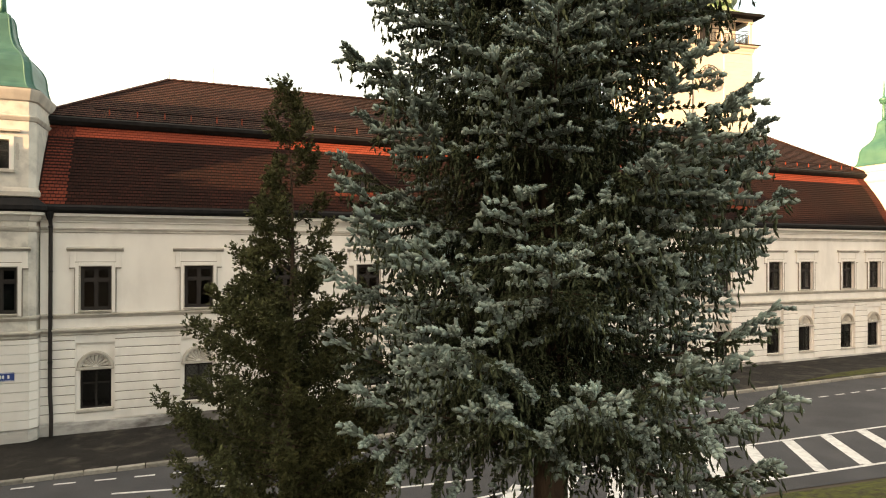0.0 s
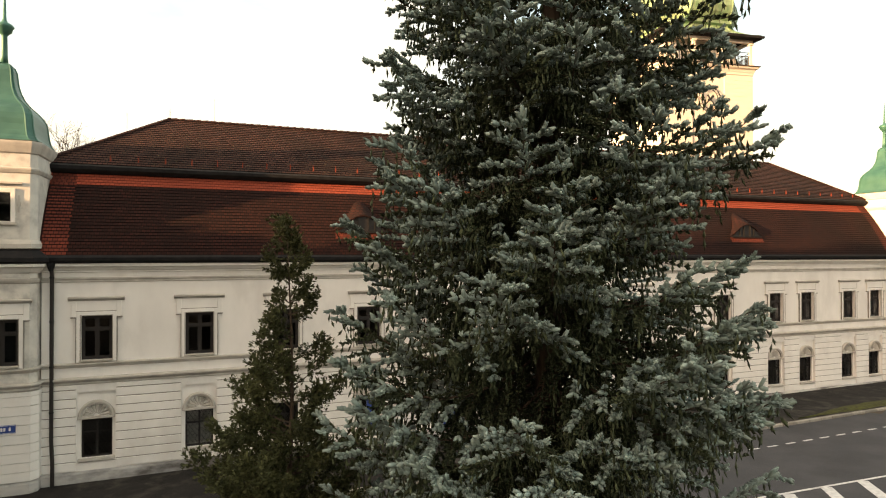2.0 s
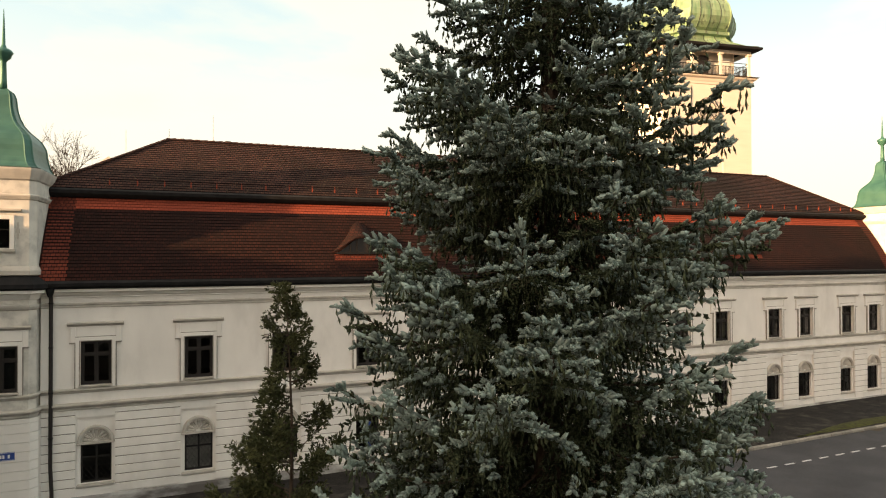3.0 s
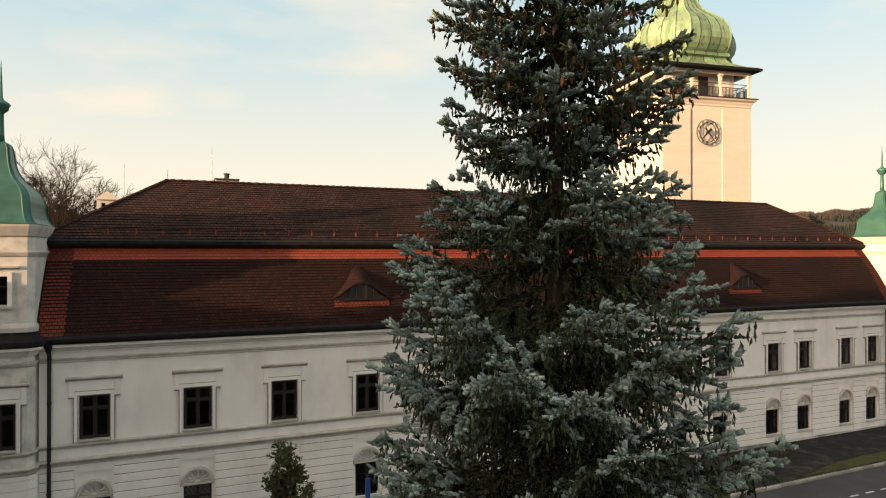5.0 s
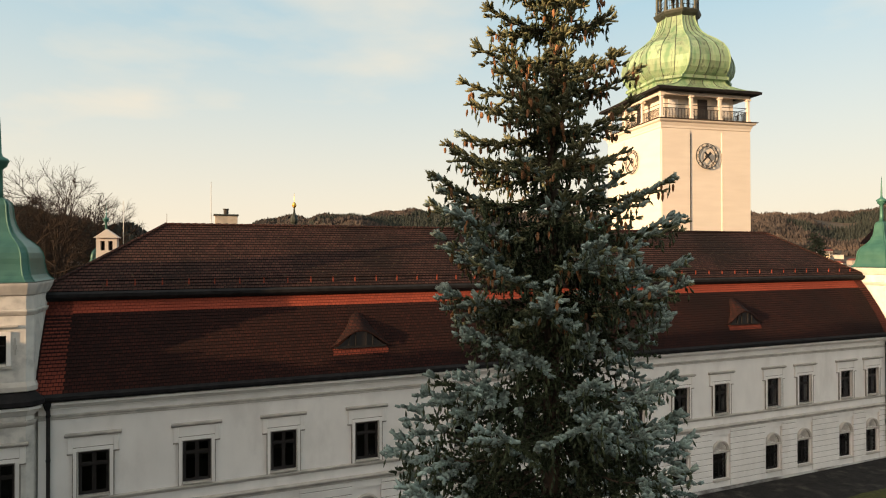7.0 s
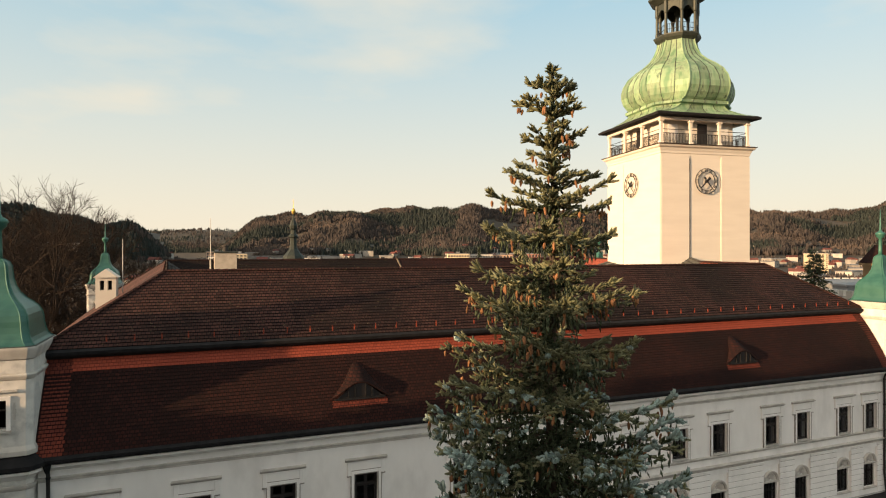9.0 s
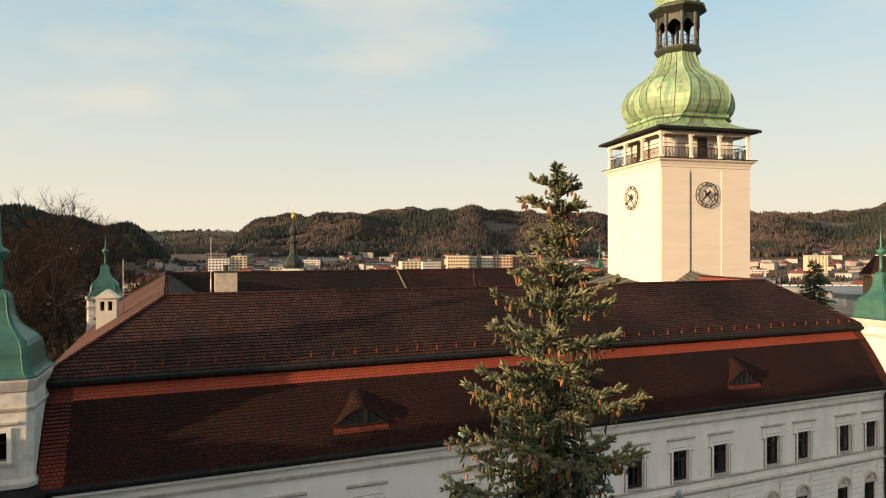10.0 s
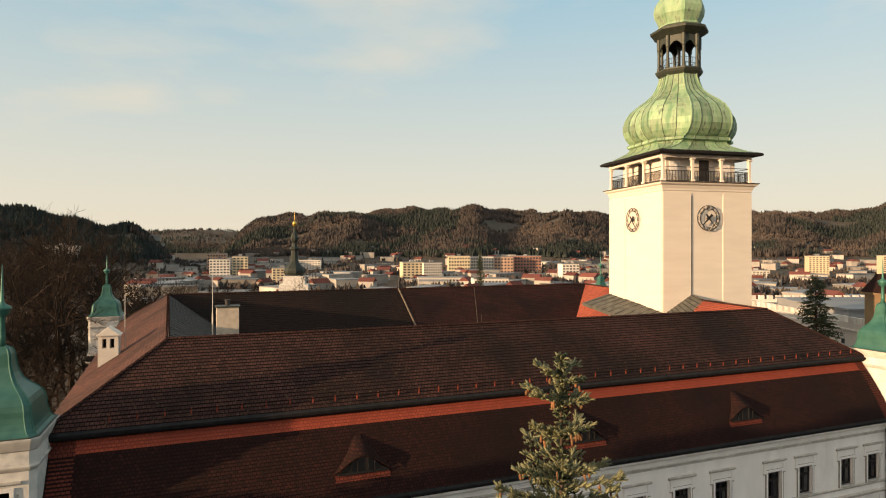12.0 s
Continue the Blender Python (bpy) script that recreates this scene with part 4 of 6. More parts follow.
def house_chimney():
    x, y = -0.85, 14.3
    c = thing("vent_chimney", (x, y, 14.4), "cream plastered chimney with a small pitched top and two slots", "chimney")
    part("shaft", holed_wall(bmesh.new(), x - 0.58, x + 0.58, 13.9, 16.55, [(x - 0.34, x - 0.1, 15.75, 16.35), (x + 0.1, x + 0.34, 15.75, 16.35)], y - 0.5, y + 0.5), "tower", c)
    bm = bmesh.new()
    loft(bm, [[(x - 0.72, yy, 16.55), (x + 0.72, yy, 16.55), (x, yy, 17.1)] for yy in (y - 0.62, y + 0.62)])
    part("gable_top", bm, "tower", c)
    # black board inside the shaft paints the shade within both slots
    part("slot_shade_board", boxes((x - 0.5, x + 0.5, y - 0.05, y + 0.05, 15.7, 16.4)), "gutter", c)
    bm = bmesh.new()
    tube(bm, (x + 0.85, y + 0.4, 14.6), (x + 0.85, y + 0.4, 19.0), 0.03, 0.02, 6)
    part("lightning_rod", bm, "pale_metal", c, "pale thin lightning rod")


house_chimney()
mast = thing("lightning_mast", (5.35, 15.0, 14.0), "pale thin lightning mast beside the brick chimney", "mast")
bm = bmesh.new()
tube(bm, (5.35, 15.0, 11.9), (5.35, 15.0, 17.6), 0.055, 0.05, 8)
part("pole", bm, "pale_metal", mast)
bm = bmesh.new()
tube(bm, (5.35, 15.0, 17.6), (5.35, 15.0, 20.5), 0.028, 0.018, 6)
part("rod", bm, "pale_metal", mast)
for x, y in ((3.05, 6.65), (21.9, 6.65)):
    bm = bmesh.new()
    tube(bm, (x, y, Z_RIDGE + 0.05), (x, y, Z_RIDGE + 0.62), 0.018, 0.01, 5)
    part("ridge_spike", bm, "iron", roof)


def downpipe(x, y):
    d = thing("downpipe", (x, y, 0), "dark metal rain downpipe with collars", "downpipe")
    bm = bmesh.new()
    pts = [(x, y - 0.36, 9.4), (x, y - 0.14, 8.9), (x, y - 0.14, 1.9), (x + 0.06, y - 0.2, 0.9), (x + 0.06, y - 0.24, gz(x, y) + 0.05)]
    for a, b in zip(pts, pts[1:]):
        tube(bm, a, b, 0.075, 0.075, 10)
    part("pipe", bm, "wood", d)
    for z in (8.75, 6.9, 5.0, 3.1):
        bm = bmesh.new()
        lathe(bm, x, y - 0.14, [(0.095, z), (0.095, z + 0.06)], 10)
        part("collar", bm, "gutter", d)
    bm = bmesh.new()
    lathe(bm, x, y - 0.32, [(0.08, 9.05), (0.16, 9.3), (0.16, 9.42)], 10)
    part("hopper", bm, "gutter", d)


downpipe(-1.05, 0.0)
downpipe(51.6, 0.0)
# ---- corner turrets ----
def plan8(cx, cy, hx, hy, cut):
    """A rectangle with its corners cut off, anticlockwise from the front's left end."""
    kx, ky = hx - cut, hy - cut
    return [(cx - kx, cy - hy), (cx + kx, cy - hy), (cx + hx, cy - ky), (cx + hx, cy + ky), (cx + kx, cy + hy), (cx - kx, cy + hy), (cx - hx, cy + ky), (cx - hx, cy - ky)]


def turret(cx, cy, hx, hy, label):
    t = thing("corner_turret", (cx, cy, -0.5), label, "turret", "corner turrets")
    C = 0.22
    yf = cy - hy
    ring = plan8(cx, cy, hx, hy, C)
    ring = [ring[0], (ring[0][0], yf + 0.42), (ring[1][0], yf + 0.42), *ring[1:]]
    bm = bmesh.new()
    prism(bm, ring, -0.8, 14.3)
    part("body", bm, "turret_plaster", t, "weathered grey cream plaster shaft")
    ax, bx = cx - 0.62, cx + 0.74
    ux0, ux1 = cx - 0.15, cx + 1.03
    bm = bmesh.new()
    holed_wall(bm, ring[0][0], ring[3][0], -0.8, 14.3, [(ax, bx, 11.1, 12.26), (ux0, ux1, 5.24, 7.12)], yf, yf + 0.40)
    part("front", bm, "turret_plaster", t, "weathered grey cream plaster front")
    # black board behind the windows stands in for the unlit room
    part("room_shade_board", boxes((ring[0][0] + 0.1, ring[3][0] - 0.1, yf + 0.402, yf + 0.415, 4.8, 12.6)), "gutter", t)

    def band(name, prof, mat, lab=""):
        bm = bmesh.new()
        loft(bm, [[(x, y, z) for x, y in plan8(cx, cy, hx + o, hy + o, C + o * 0.4)] for o, z in prof])
        part(name, bm, mat, t, lab)

    band("plinth", [(0.07, -0.8), (0.07, 0.42), (0.01, 0.52)], "plinth", "stained grey plinth")
    band("storey_course", [(0.01, 4.2), (0.07, 4.23), (0.07, 4.31), (0.17, 4.42), (0.17, 4.47), (0.01, 4.52)], "trim")
    band("sill_course", [(0.01, 4.92), (0.07, 4.99), (0.12, 5.05), (0.12, 5.1), (0.01, 5.13)], "trim")
    band("frieze_moulding", [(0.01, 8.56), (0.05, 8.6), (0.09, 8.7), (0.09, 8.76), (0.01, 8.78)], "trim")
    band("eaves_cornice", [(0.01, 8.98), (0.07, 9.02), (0.18, 9.2), (0.3, 9.25), (0.3, 9.36), (0.01, 9.4)], "plaster")
    band("flashing", [(0.3, 9.38), (0.42, 9.46), (0.42, 9.62), (0.1, 9.9), (0.01, 9.98)], "gutter", "black metal flashing")
    band("base_moulding", [(0.01, 9.95), (0.12, 10.0), (0.12, 10.18), (0.05, 10.3), (0.01, 10.36)], "trim")
    band("string_course", [(0.01, 13.05), (0.04, 13.08), (0.09, 13.2), (0.09, 13.25), (0.01, 13.3)], "trim")
    band("top_cornice", [(0.01, 13.85), (0.06, 13.9), (0.1, 14.05), (0.13, 14.15), (0.16, 14.28), (0.16, 14.36), (0.01, 14.385)], "trim")
    # bell-shaped copper roof: share of the eaves' half width, height
    prof = [(1.017, 14.40), (0.945, 14.50), (0.886, 14.66), (0.850, 14.88), (0.824, 15.14), (0.815, 15.36), (0.787, 15.6), (0.720, 15.83), (0.612, 16.03), (0.477, 16.24), (0.369, 16.48), (0.293, 16.78), (0.252, 17.08), (0.234, 17.38), (0.221, 17.62), (0.180, 17.8), (0.108, 17.9), (0.063, 17.94)]

    def roof_ring(s):
        m = (hx + hy) / 2
        k = min(1.0, s)
        return plan8(cx, cy, s * (hx * k + m * (1 - k)), s * (hy * k + m * (1 - k)), 0.25 * s)

    rings = [roof_ring(s) for s, z in prof]
    for k in range(8):
        bm = bmesh.new()
        rows = []
        for (s, z), r in zip(prof, rings):
            a, b = r[k], r[(k + 1) % 8]
            rows.append([(*a, z), (*lerp(a, b, 0.33), z), (*lerp(a, b, 0.67), z), (*b, z)])
        loft(bm, rows, close=False, cap=False)
        part("roof_facet", bm, "copper", t, "green copper sheet")
        bm = bmesh.new()
        loft(bm, [[(r[k][0] + 0.035 * math.cos(a), r[k][1] + 0.035 * math.sin(a), z + 0.012) for a in (0, 1.26, 2.51, 3.77, 5.03)] for (s, z), r in zip(prof, rings)])
        part("hip_roll", bm, "copper", t, "pale copper hip roll")
    bm = bmesh.new()
    loft(bm, [[(x, y, z) for x, y in plan8(cx, cy, hx * 1.01 + 0.1, hy * 1.01 + 0.1, 0.28)] for z in (14.36, 14.395)])
    part("roof_base", bm, "dark_copper", t)
    bm = bmesh.new()
    lathe(bm, cx, cy, [(0.15, 17.88), (0.125, 18.3), (0.105, 19.12), (0.16, 19.2), (0.27, 19.3), (0.30, 19.44), (0.36, 19.52), (0.30, 19.62), (0.12, 19.72), (0.07, 19.85), (0.045, 20.6), (0.01, 21.4)], 14)
    part("finial", bm, "copper", t, "slim copper finial with a ball", smooth=True)
    za, zb = 11.1, 12.26
    part("attic_frame", bevelled(boxes((ax - 0.16, ax, yf - 0.06, yf + 0.02, za - 0.05, zb + 0.16), (bx, bx + 0.16, yf - 0.06, yf + 0.02, za - 0.05, zb + 0.16), (ax, bx, yf - 0.06, yf + 0.02, zb, zb + 0.16)), 0.01), "plaster", t)
    part("attic_sill", boxes((ax - 0.2, bx + 0.2, yf - 0.12, yf + 0.02, za - 0.15, za - 0.05)), "trim", t)
    part("attic_hood", boxes((ax - 0.35, bx + 0.4, yf - 0.12, yf + 0.02, zb + 0.34, zb + 0.42)), "trim", t)
    part("apron_ornament", bevelled(boxes((bx + 0.24, bx + 0.31, yf - 0.025, yf + 0.02, 11.45, 12.15), (bx + 0.22, bx + 0.34, yf - 0.035, yf + 0.02, 11.7, 11.88)), 0.01), "trim", t)
    pn = part("pane", boxes((ax, bx, yf + 0.15, yf + 0.154, za, zb)), "glass", t, "dark window glass")
    pn.visible_shadow = False
    xm = (ax + bx) / 2
    part("glazing_bar", boxes((xm - 0.03, xm + 0.03, yf + 0.10, yf + 0.15, za, zb), (ax, xm - 0.03, yf + 0.10, yf + 0.148, za + 0.72, za + 0.77), (xm + 0.03, bx, yf + 0.10, yf + 0.148, za + 0.72, za + 0.77)), "wood", t)
    copy_thing(win_u, Matrix.Translation((ux0, yf, 0)))
    return t


tur = turret(-3.13, 1.25, 1.62, 1.85, "corner turret with weathered plaster and a bell-shaped green copper roof")
turret(53.4, 1.3, 1.5, 1.5, "sunlit corner turret with a bell-shaped green copper roof")
for x, y in ((61.4, 48.0), (-5.9, 50.0)):
    copy_thing(tur, Matrix.Translation((x, y, -0.5)))


def turret_front():
    """Windows, bands and the street sign on the near turret's front."""
    # rustication of the turret
    z = 0.56
    holder = tagged(thing("turret_rustication", (-3.2, -0.65, 0.5), "banded cream plaster of the turret's ground storey", "wall", kind="structure"))
    while z < 4.1:
        h = min(0.375, 4.17 - z)
        bm = bmesh.new()
        ring = [(-4.43, -0.652), (-1.67, -0.652), (-1.448, -0.43), (-1.448, 0.0)]
        out = [(-4.43, -0.692), (-1.655, -0.692), (-1.412, -0.445), (-1.412, 0.0)]
        loft(bm, [[(*p, z) for p in ring], [(*p, z + 0.014) for p in out], [(*p, z + h - 0.014) for p in out], [(*p, z + h) for p in ring]], close=False, cap=False)
        part("plaster_band", bm, "plaster", holder)
        z += h + 0.006


turret_front()


def street_sign():
    s = thing("street_sign", (-2.7, -0.7, 2.7), "blue enamel street name plate with white letters", "sign")
    part("plate", bevelled(boxes((-3.35, -2.16, -0.715, -0.695, 2.56, 2.9)), 0.006), "blue", s)
    part("border", boxes((-3.33, -2.18, -0.718, -0.716, 2.575, 2.59), (-3.33, -2.18, -0.718, -0.716, 2.87, 2.885)), "white", s)
    x = -3.25
    while x < -2.3:
        part("lettering_bar", boxes((x, x + 0.07, -0.718, -0.716, 2.66, 2.80)), "white", s)
        x += 0.1 if int(x * 10) % 5 else 0.18


street_sign()

# ---- clock tower ----
TC, TA = Vector((52.05, 21.72, 0)), -0.134
TU, TV = Vector((math.cos(TA), math.sin(TA), 0)), Vector((-math.sin(TA), math.cos(TA), 0))


def tw(u, v, z):
    return TC + TU * u + TV * v + Vector((0, 0, z))


def tbox(bm, u0, u1, v0, v1, z0, z1):
    loft(bm, [[tw(u, v, z) for u, v in ((u0, v0), (u1, v0), (u1, v1), (u0, v1))] for z in (z0, z1)])
    return bm


def tsquare(half, z, n=1):
    return [tw(u * half, v * half, z) for u, v in ((-1, -1), (1, -1), (1, 1), (-1, 1))]


def octagon(r, z):
    q = r / math.cos(math.pi / 8)
    return [tw(0.27 + q * math.cos(math.pi / 8 + math.pi / 4 * i), -0.07 + q * math.sin(math.pi / 8 + math.pi / 4 * i), z) for i in range(8)]


def clock_face(t, centre, along, out, r):
    """An open ring clock: outer and inner ring, hour marks, pointers."""
    c = thing("tower_clock", centre, "black iron tower clock with open ring dial and hour marks", "clock", "tower clocks")

    def ring(ra, rb, d0, d1):
        bm = bmesh.new()
        n = 40
        loft(bm, [[centre + along * (rr * math.cos(math.tau * i / n)) + Vector((0, 0, rr * math.sin(math.tau * i / n))) + out * dd for rr, dd in ((ra, d0), (rb, d0), (rb, d1), (ra, d1))] for i in range(n + 1)], cap=False)
        return bm

    part("outer_ring", ring(r - 0.06, r, 0.12, 0.17), "iron", c)
    part("inner_ring", ring(r * 0.72, r * 0.72 + 0.045, 0.12, 0.17), "iron", c)
    for i in range(12):
        a = math.tau * i / 12
        d, s = along * math.sin(a) + Vector((0, 0, math.cos(a))), along * math.cos(a) - Vector((0, 0, math.sin(a)))
        bm = bmesh.new()
        for k in ((-0.07, 0.07) if i % 3 else (-0.12, 0.0, 0.12)):
            loft(bm, [[centre + d * q + s * (k + e) + out * o for e, o in ((-0.02, 0.13), (0.02, 0.13), (0.02, 0.17), (-0.02, 0.17))] for q in (r * 0.74, r - 0.08)])
        part("hour_mark", bm, "iron", c)
    for a, ln, wd in ((2.45, r * 0.9, 0.06), (-2.35, r * 0.75, 0.09)):
        d, s = along * math.sin(a) + Vector((0, 0, math.cos(a))), along * math.cos(a) - Vector((0, 0, math.sin(a)))
        bm = bmesh.new()
        loft(bm, [[centre + d * q + s * e + out * o for e, o in ((-w2, 0.22), (w2, 0.22), (w2, 0.27), (-w2, 0.27))] for q, w2 in ((-0.5, wd * 1.6), (0.0, wd), (ln, wd * 0.4))])
        part("hand", bm, "iron", c)
    bm = bmesh.new()
    for k in range(3):
        tube(bm, centre + out * 0.0, centre + out * 0.26, 0.14 - 0.03 * k, 0.14 - 0.03 * k, 10)
    part("boss", bm, "iron", c)


def clock_tower():
    t = thing("clock_tower", (TC.x, TC.y, 0), "tall cream clock tower with open gallery and green onion dome", "tower")
    hb = 5.08
    bm = bmesh.new()
    loft(bm, [tsquare(hb, -0.5), tsquare(hb, 28.05)])
    part("shaft", bm, "tower", t, "sunlit cream plaster shaft")
    # raised corner strips and the slim pilaster bands on the two faces towards the square
    for u0, u1 in ((-hb + 0.02, -1.92), (1.72, hb - 0.02)):
        bm = bmesh.new()
        tbox(bm, u0, u1, -hb - 0.07, -hb + 0.01, 12, 27.45)
        part("corner_strip", bm, "tower", t)
        bm = bmesh.new()
        tbox(bm, -hb - 0.07, -hb + 0.01, u0, u1, 12, 27.45)
        part("corner_strip", bm, "tower", t)
    z = 12.0
    while z < 27.3:
        bm = bmesh.new()
        tbox(bm, -hb + 0.02, -1.94, -hb - 0.085, -hb - 0.06, z, z + 0.37)
        part("plaster_band", bm, "tower", t)
        bm = bmesh.new()
        tbox(bm, 1.74, hb - 0.02, -hb - 0.085, -hb - 0.06, z, z + 0.37)
        part("plaster_band", bm, "tower", t)
        z += 0.40
    bm = bmesh.new()
    tube(bm, tw(-1.85, -hb - 0.04, 16.0), tw(-1.85, -hb - 0.04, 27.3), 0.035, 0.035, 6)
    part("cable_duct", bm, "iron", t)
    bm = bmesh.new()
    loft(bm, [tsquare(hb + o, z) for o, z in ((0.0, 27.75), (0.06, 27.8), (0.08, 28.0), (0.14, 28.12), (0.2, 28.3), (0.4, 28.42), (0.46, 28.55), (0.46, 28.66), (0.4, 28.7), (0.0, 28.72))])
    part("gallery_cornice", bm, "tower", t, "moulded cream gallery cornice")
    bm = bmesh.new()
    loft(bm, [tsquare(hb + o, z) for o, z in ((0.44, 28.57), (0.56, 28.6), (0.56, 28.67), (0.44, 28.69))])
    part("drip_edge", bm, "bark", t, "thin brown sheet-metal drip edge")
    bm = bmesh.new()
    loft(bm, [tsquare(4.0, 28.7), tsquare(4.0, 31.4)])
    part("inner_room", bm, "tower", t, "recessed wall behind the gallery")
    for u, v, du, dv in ((0.35, -4.02, 0.55, 0.05), (-4.02, 0.3, 0.05, 0.55)):
        bm = bmesh.new()
        tbox(bm, u - du, u + du, v - dv, v + dv, 28.72, 31.0)
        part("door", bm, "wood", t, "dark gallery door")
    for u in (-3.0, 2.9):
        bm = bmesh.new()
        tbox(bm, u - 0.55, u + 0.55, -4.05, -4.0, 29.3, 30.9)
        part("panel", bm, "plaster", t)
    # posts, brackets, beams and railing
    g = 4.95
    posts = []
    for k in range(4):
        q = -g + 2 * g * k / 3
        posts += [(q, -g), (-g, q), (q, g), (g, q)]
    for u, v in sorted(set((round(a, 3), round(b, 3)) for a, b in posts)):
        bm = bmesh.new()
        tbox(bm, u - 0.13, u + 0.13, v - 0.13, v + 0.13, 28.7, 31.05)
        tbox(bm, u - 0.2, u + 0.2, v - 0.2, v + 0.2, 28.7, 28.95)
        tbox(bm, u - 0.22, u + 0.22, v - 0.22, v + 0.22, 30.9, 31.08)
        part("gallery_post", bm, "tower", t)
    for s in (-1, 1):
        bm = bmesh.new()
        tbox(bm, -g - 0.2, g + 0.2, s * g - 0.14, s * g + 0.14, 31.08, 31.4)
        part("gallery_beam", bm, "tower", t)
        bm = bmesh.new()
        tbox(bm, s * g - 0.14, s * g + 0.14, -g + 0.14, g - 0.14, 31.08, 31.4)
        part("gallery_beam", bm, "tower", t)
    for side in range(4):
        bm = bmesh.new()
        for k in range(60):
            q = -g + 2 * g * (k + 0.5) / 60
            p = [(q, -g), (-g, q), (q, g), (g, q)][side]
            tbox(bm, p[0] - 0.02, p[0] + 0.02, p[1] - 0.02, p[1] + 0.02, 28.82, 29.8)
        for zz in (28.8, 29.78, 30.15):
            a, b = [((-g, -g), (g, -g)), ((-g, -g), (-g, g)), ((-g, g), (g, g)), ((g, -g), (g, g))][side]
            tube(bm, tw(*a, zz), tw(*b, zz), 0.035, 0.035, 5)
        part("railing", bm, "iron", t, "dark iron railing")
    # skirt roof: square eaves to the drum
    bm = bmesh.new()
    loft(bm, [tsquare(5.5, 31.38), tsquare(5.86, 31.42), tsquare(5.9, 31.62), tsquare(5.7, 31.74), tsquare(5.3, 31.8)])
    part("boxed_eave", bm, "gutter", t, "black boxed eaves")

    def squared_octagon(half, cut, z):
        k = half - cut
        s = min(1.0, max(0.0, (z - 31.7) / 1.5))
        return [tw(u + 0.27 * s, v - 0.07 * s, z) for u, v in ((half, -k), (half, k), (k, half), (-k, half), (-half, k), (-half, -k), (-k, -half), (k, -half))]

    prof = [(5.72, 0.25, 31.72), (5.1, 0.55, 31.92), (4.7, 1.0, 32.2), (4.35, 1.35, 32.5), (4.2, 1.6, 32.8), (4.25, 1.75, 32.95), (4.55, 1.85, 33.05), (4.55, 1.9, 33.3), (4.4, 2.0, 33.4),
            (4.7, 2.35, 33.62), (5.05, 2.7, 34.05), (5.28, 2.95, 34.65), (5.3, 3.0, 35.2), (5.15, 2.95, 35.9), (4.7, 2.72, 36.7), (3.95, 2.3, 37.4), (3.15, 1.85, 38.0), (2.55, 1.5, 38.6), (2.15, 1.26, 39.3), (1.92, 1.12, 40.0), (1.85, 1.08, 40.5)]
    rings = [squared_octagon(h, c, z) for h, c, z in prof]
    for k in range(8):
        cols = 4 if k % 2 == 0 else 3
        for c0 in range(cols):
            breaks = [0, 5, 8, *range(11 + (c0 + k) % 2, len(prof) - 2, 3), len(prof) - 1]
            for lo, hi in zip(breaks, breaks[1:]):
                bm = bmesh.new()
                strip = [[bm.verts.new(rings[i][k].lerp(rings[i][(k + 1) % 8], q / cols)) for q in (c0, c0 + 1)] for i in range(lo, hi + 1)]
                for (a, b), (a2, b2) in zip(strip, strip[1:]):
                    bm.faces.new((a, b, b2, a2))
                part("dome_sheet", bm, "copper_tower", t)
        for c0 in range(1, cols):
            bm = bmesh.new()
            loft(bm, [[p[k].lerp(p[(k + 1) % 8], c0 / cols) + Vector((0.04 * math.cos(a), 0.04 * math.sin(a), 0.012)) for a in (0, 1.57, 3.14, 4.71)] for p in rings])
            part("standing_seam", bm, "dark_copper", t)
        bm = bmesh.new()
        loft(bm, [[p[k] + Vector((0.07 * math.cos(a), 0.07 * math.sin(a), 0.03)) for a in (0, 1.26, 2.51, 3.77, 5.03)] for p in rings])
        part("dome_rib", bm, "copper_tower", t)
    bm = bmesh.new()
    loft(bm, [octagon(o, z) for o, z in ((1.85, 40.4), (2.15, 40.7), (2.28, 40.95), (2.28, 41.08), (2.05, 41.15), (1.85, 41.2))])
    part("lantern_base", bm, "dark_copper", t)
    # open lantern: eight piers with arches
    ro = octagon(1.92, 0)
    for k in range(8):
        a, b = ro[k], ro[(k + 1) % 8]
        bm = bmesh.new()
        lathe(bm, a.x, a.y, [(0.2, 41.15), (0.2, 41.5), (0.15, 41.55), (0.15, 43.3), (0.21, 43.4), (0.21, 44.6)], 8)
        part("lantern_pier", bm, "dark_copper", t)
        bm = bmesh.new()
        n = 8
        inn = tw(0.27, -0.07, 0) - (a + b) / 2
        inn.z = 0
        inn = inn.normalized() * 0.16
        lo, hi = [], []
        for i in range(n + 1):
            s = i / n
            z = 43.2 + 0.75 * math.sin(math.pi * s)
            p = a.lerp(b, s)
            lo.append(Vector((p.x, p.y, z)))
            hi.append(Vector((p.x, p.y, 44.65)))
        loft(bm, [lo, hi, [q + inn for q in hi], [q + inn for q in lo], lo], close=False, cap=False)
        part("lantern_arch", bm, "dark_copper", t)
        for zz in (41.6, 42.15):
            bm = bmesh.new()
            tube(bm, Vector((a.x, a.y, zz)), Vector((b.x, b.y, zz)), 0.03, 0.03, 5)
            part("lantern_rail", bm, "iron", t)
        for i in range(1, 9):
            p = a.lerp(b, i / 9)
            bm = bmesh.new()
            tube(bm, Vector((p.x, p.y, 41.2)), Vector((p.x, p.y, 42.15)), 0.015, 0.015, 4)
            part("lantern_baluster", bm, "iron", t)
    bm = bmesh.new()
    lathe(bm, tw(0.27, -0.07, 0).x, tw(0.27, -0.07, 0).y, [(0.3, 41.2), (0.3, 41.6), (0.16, 41.8), (0.16, 43.4), (0.3, 43.6), (0.3, 44.6)], 10)
    part("lantern_core", bm, "dark_copper", t)
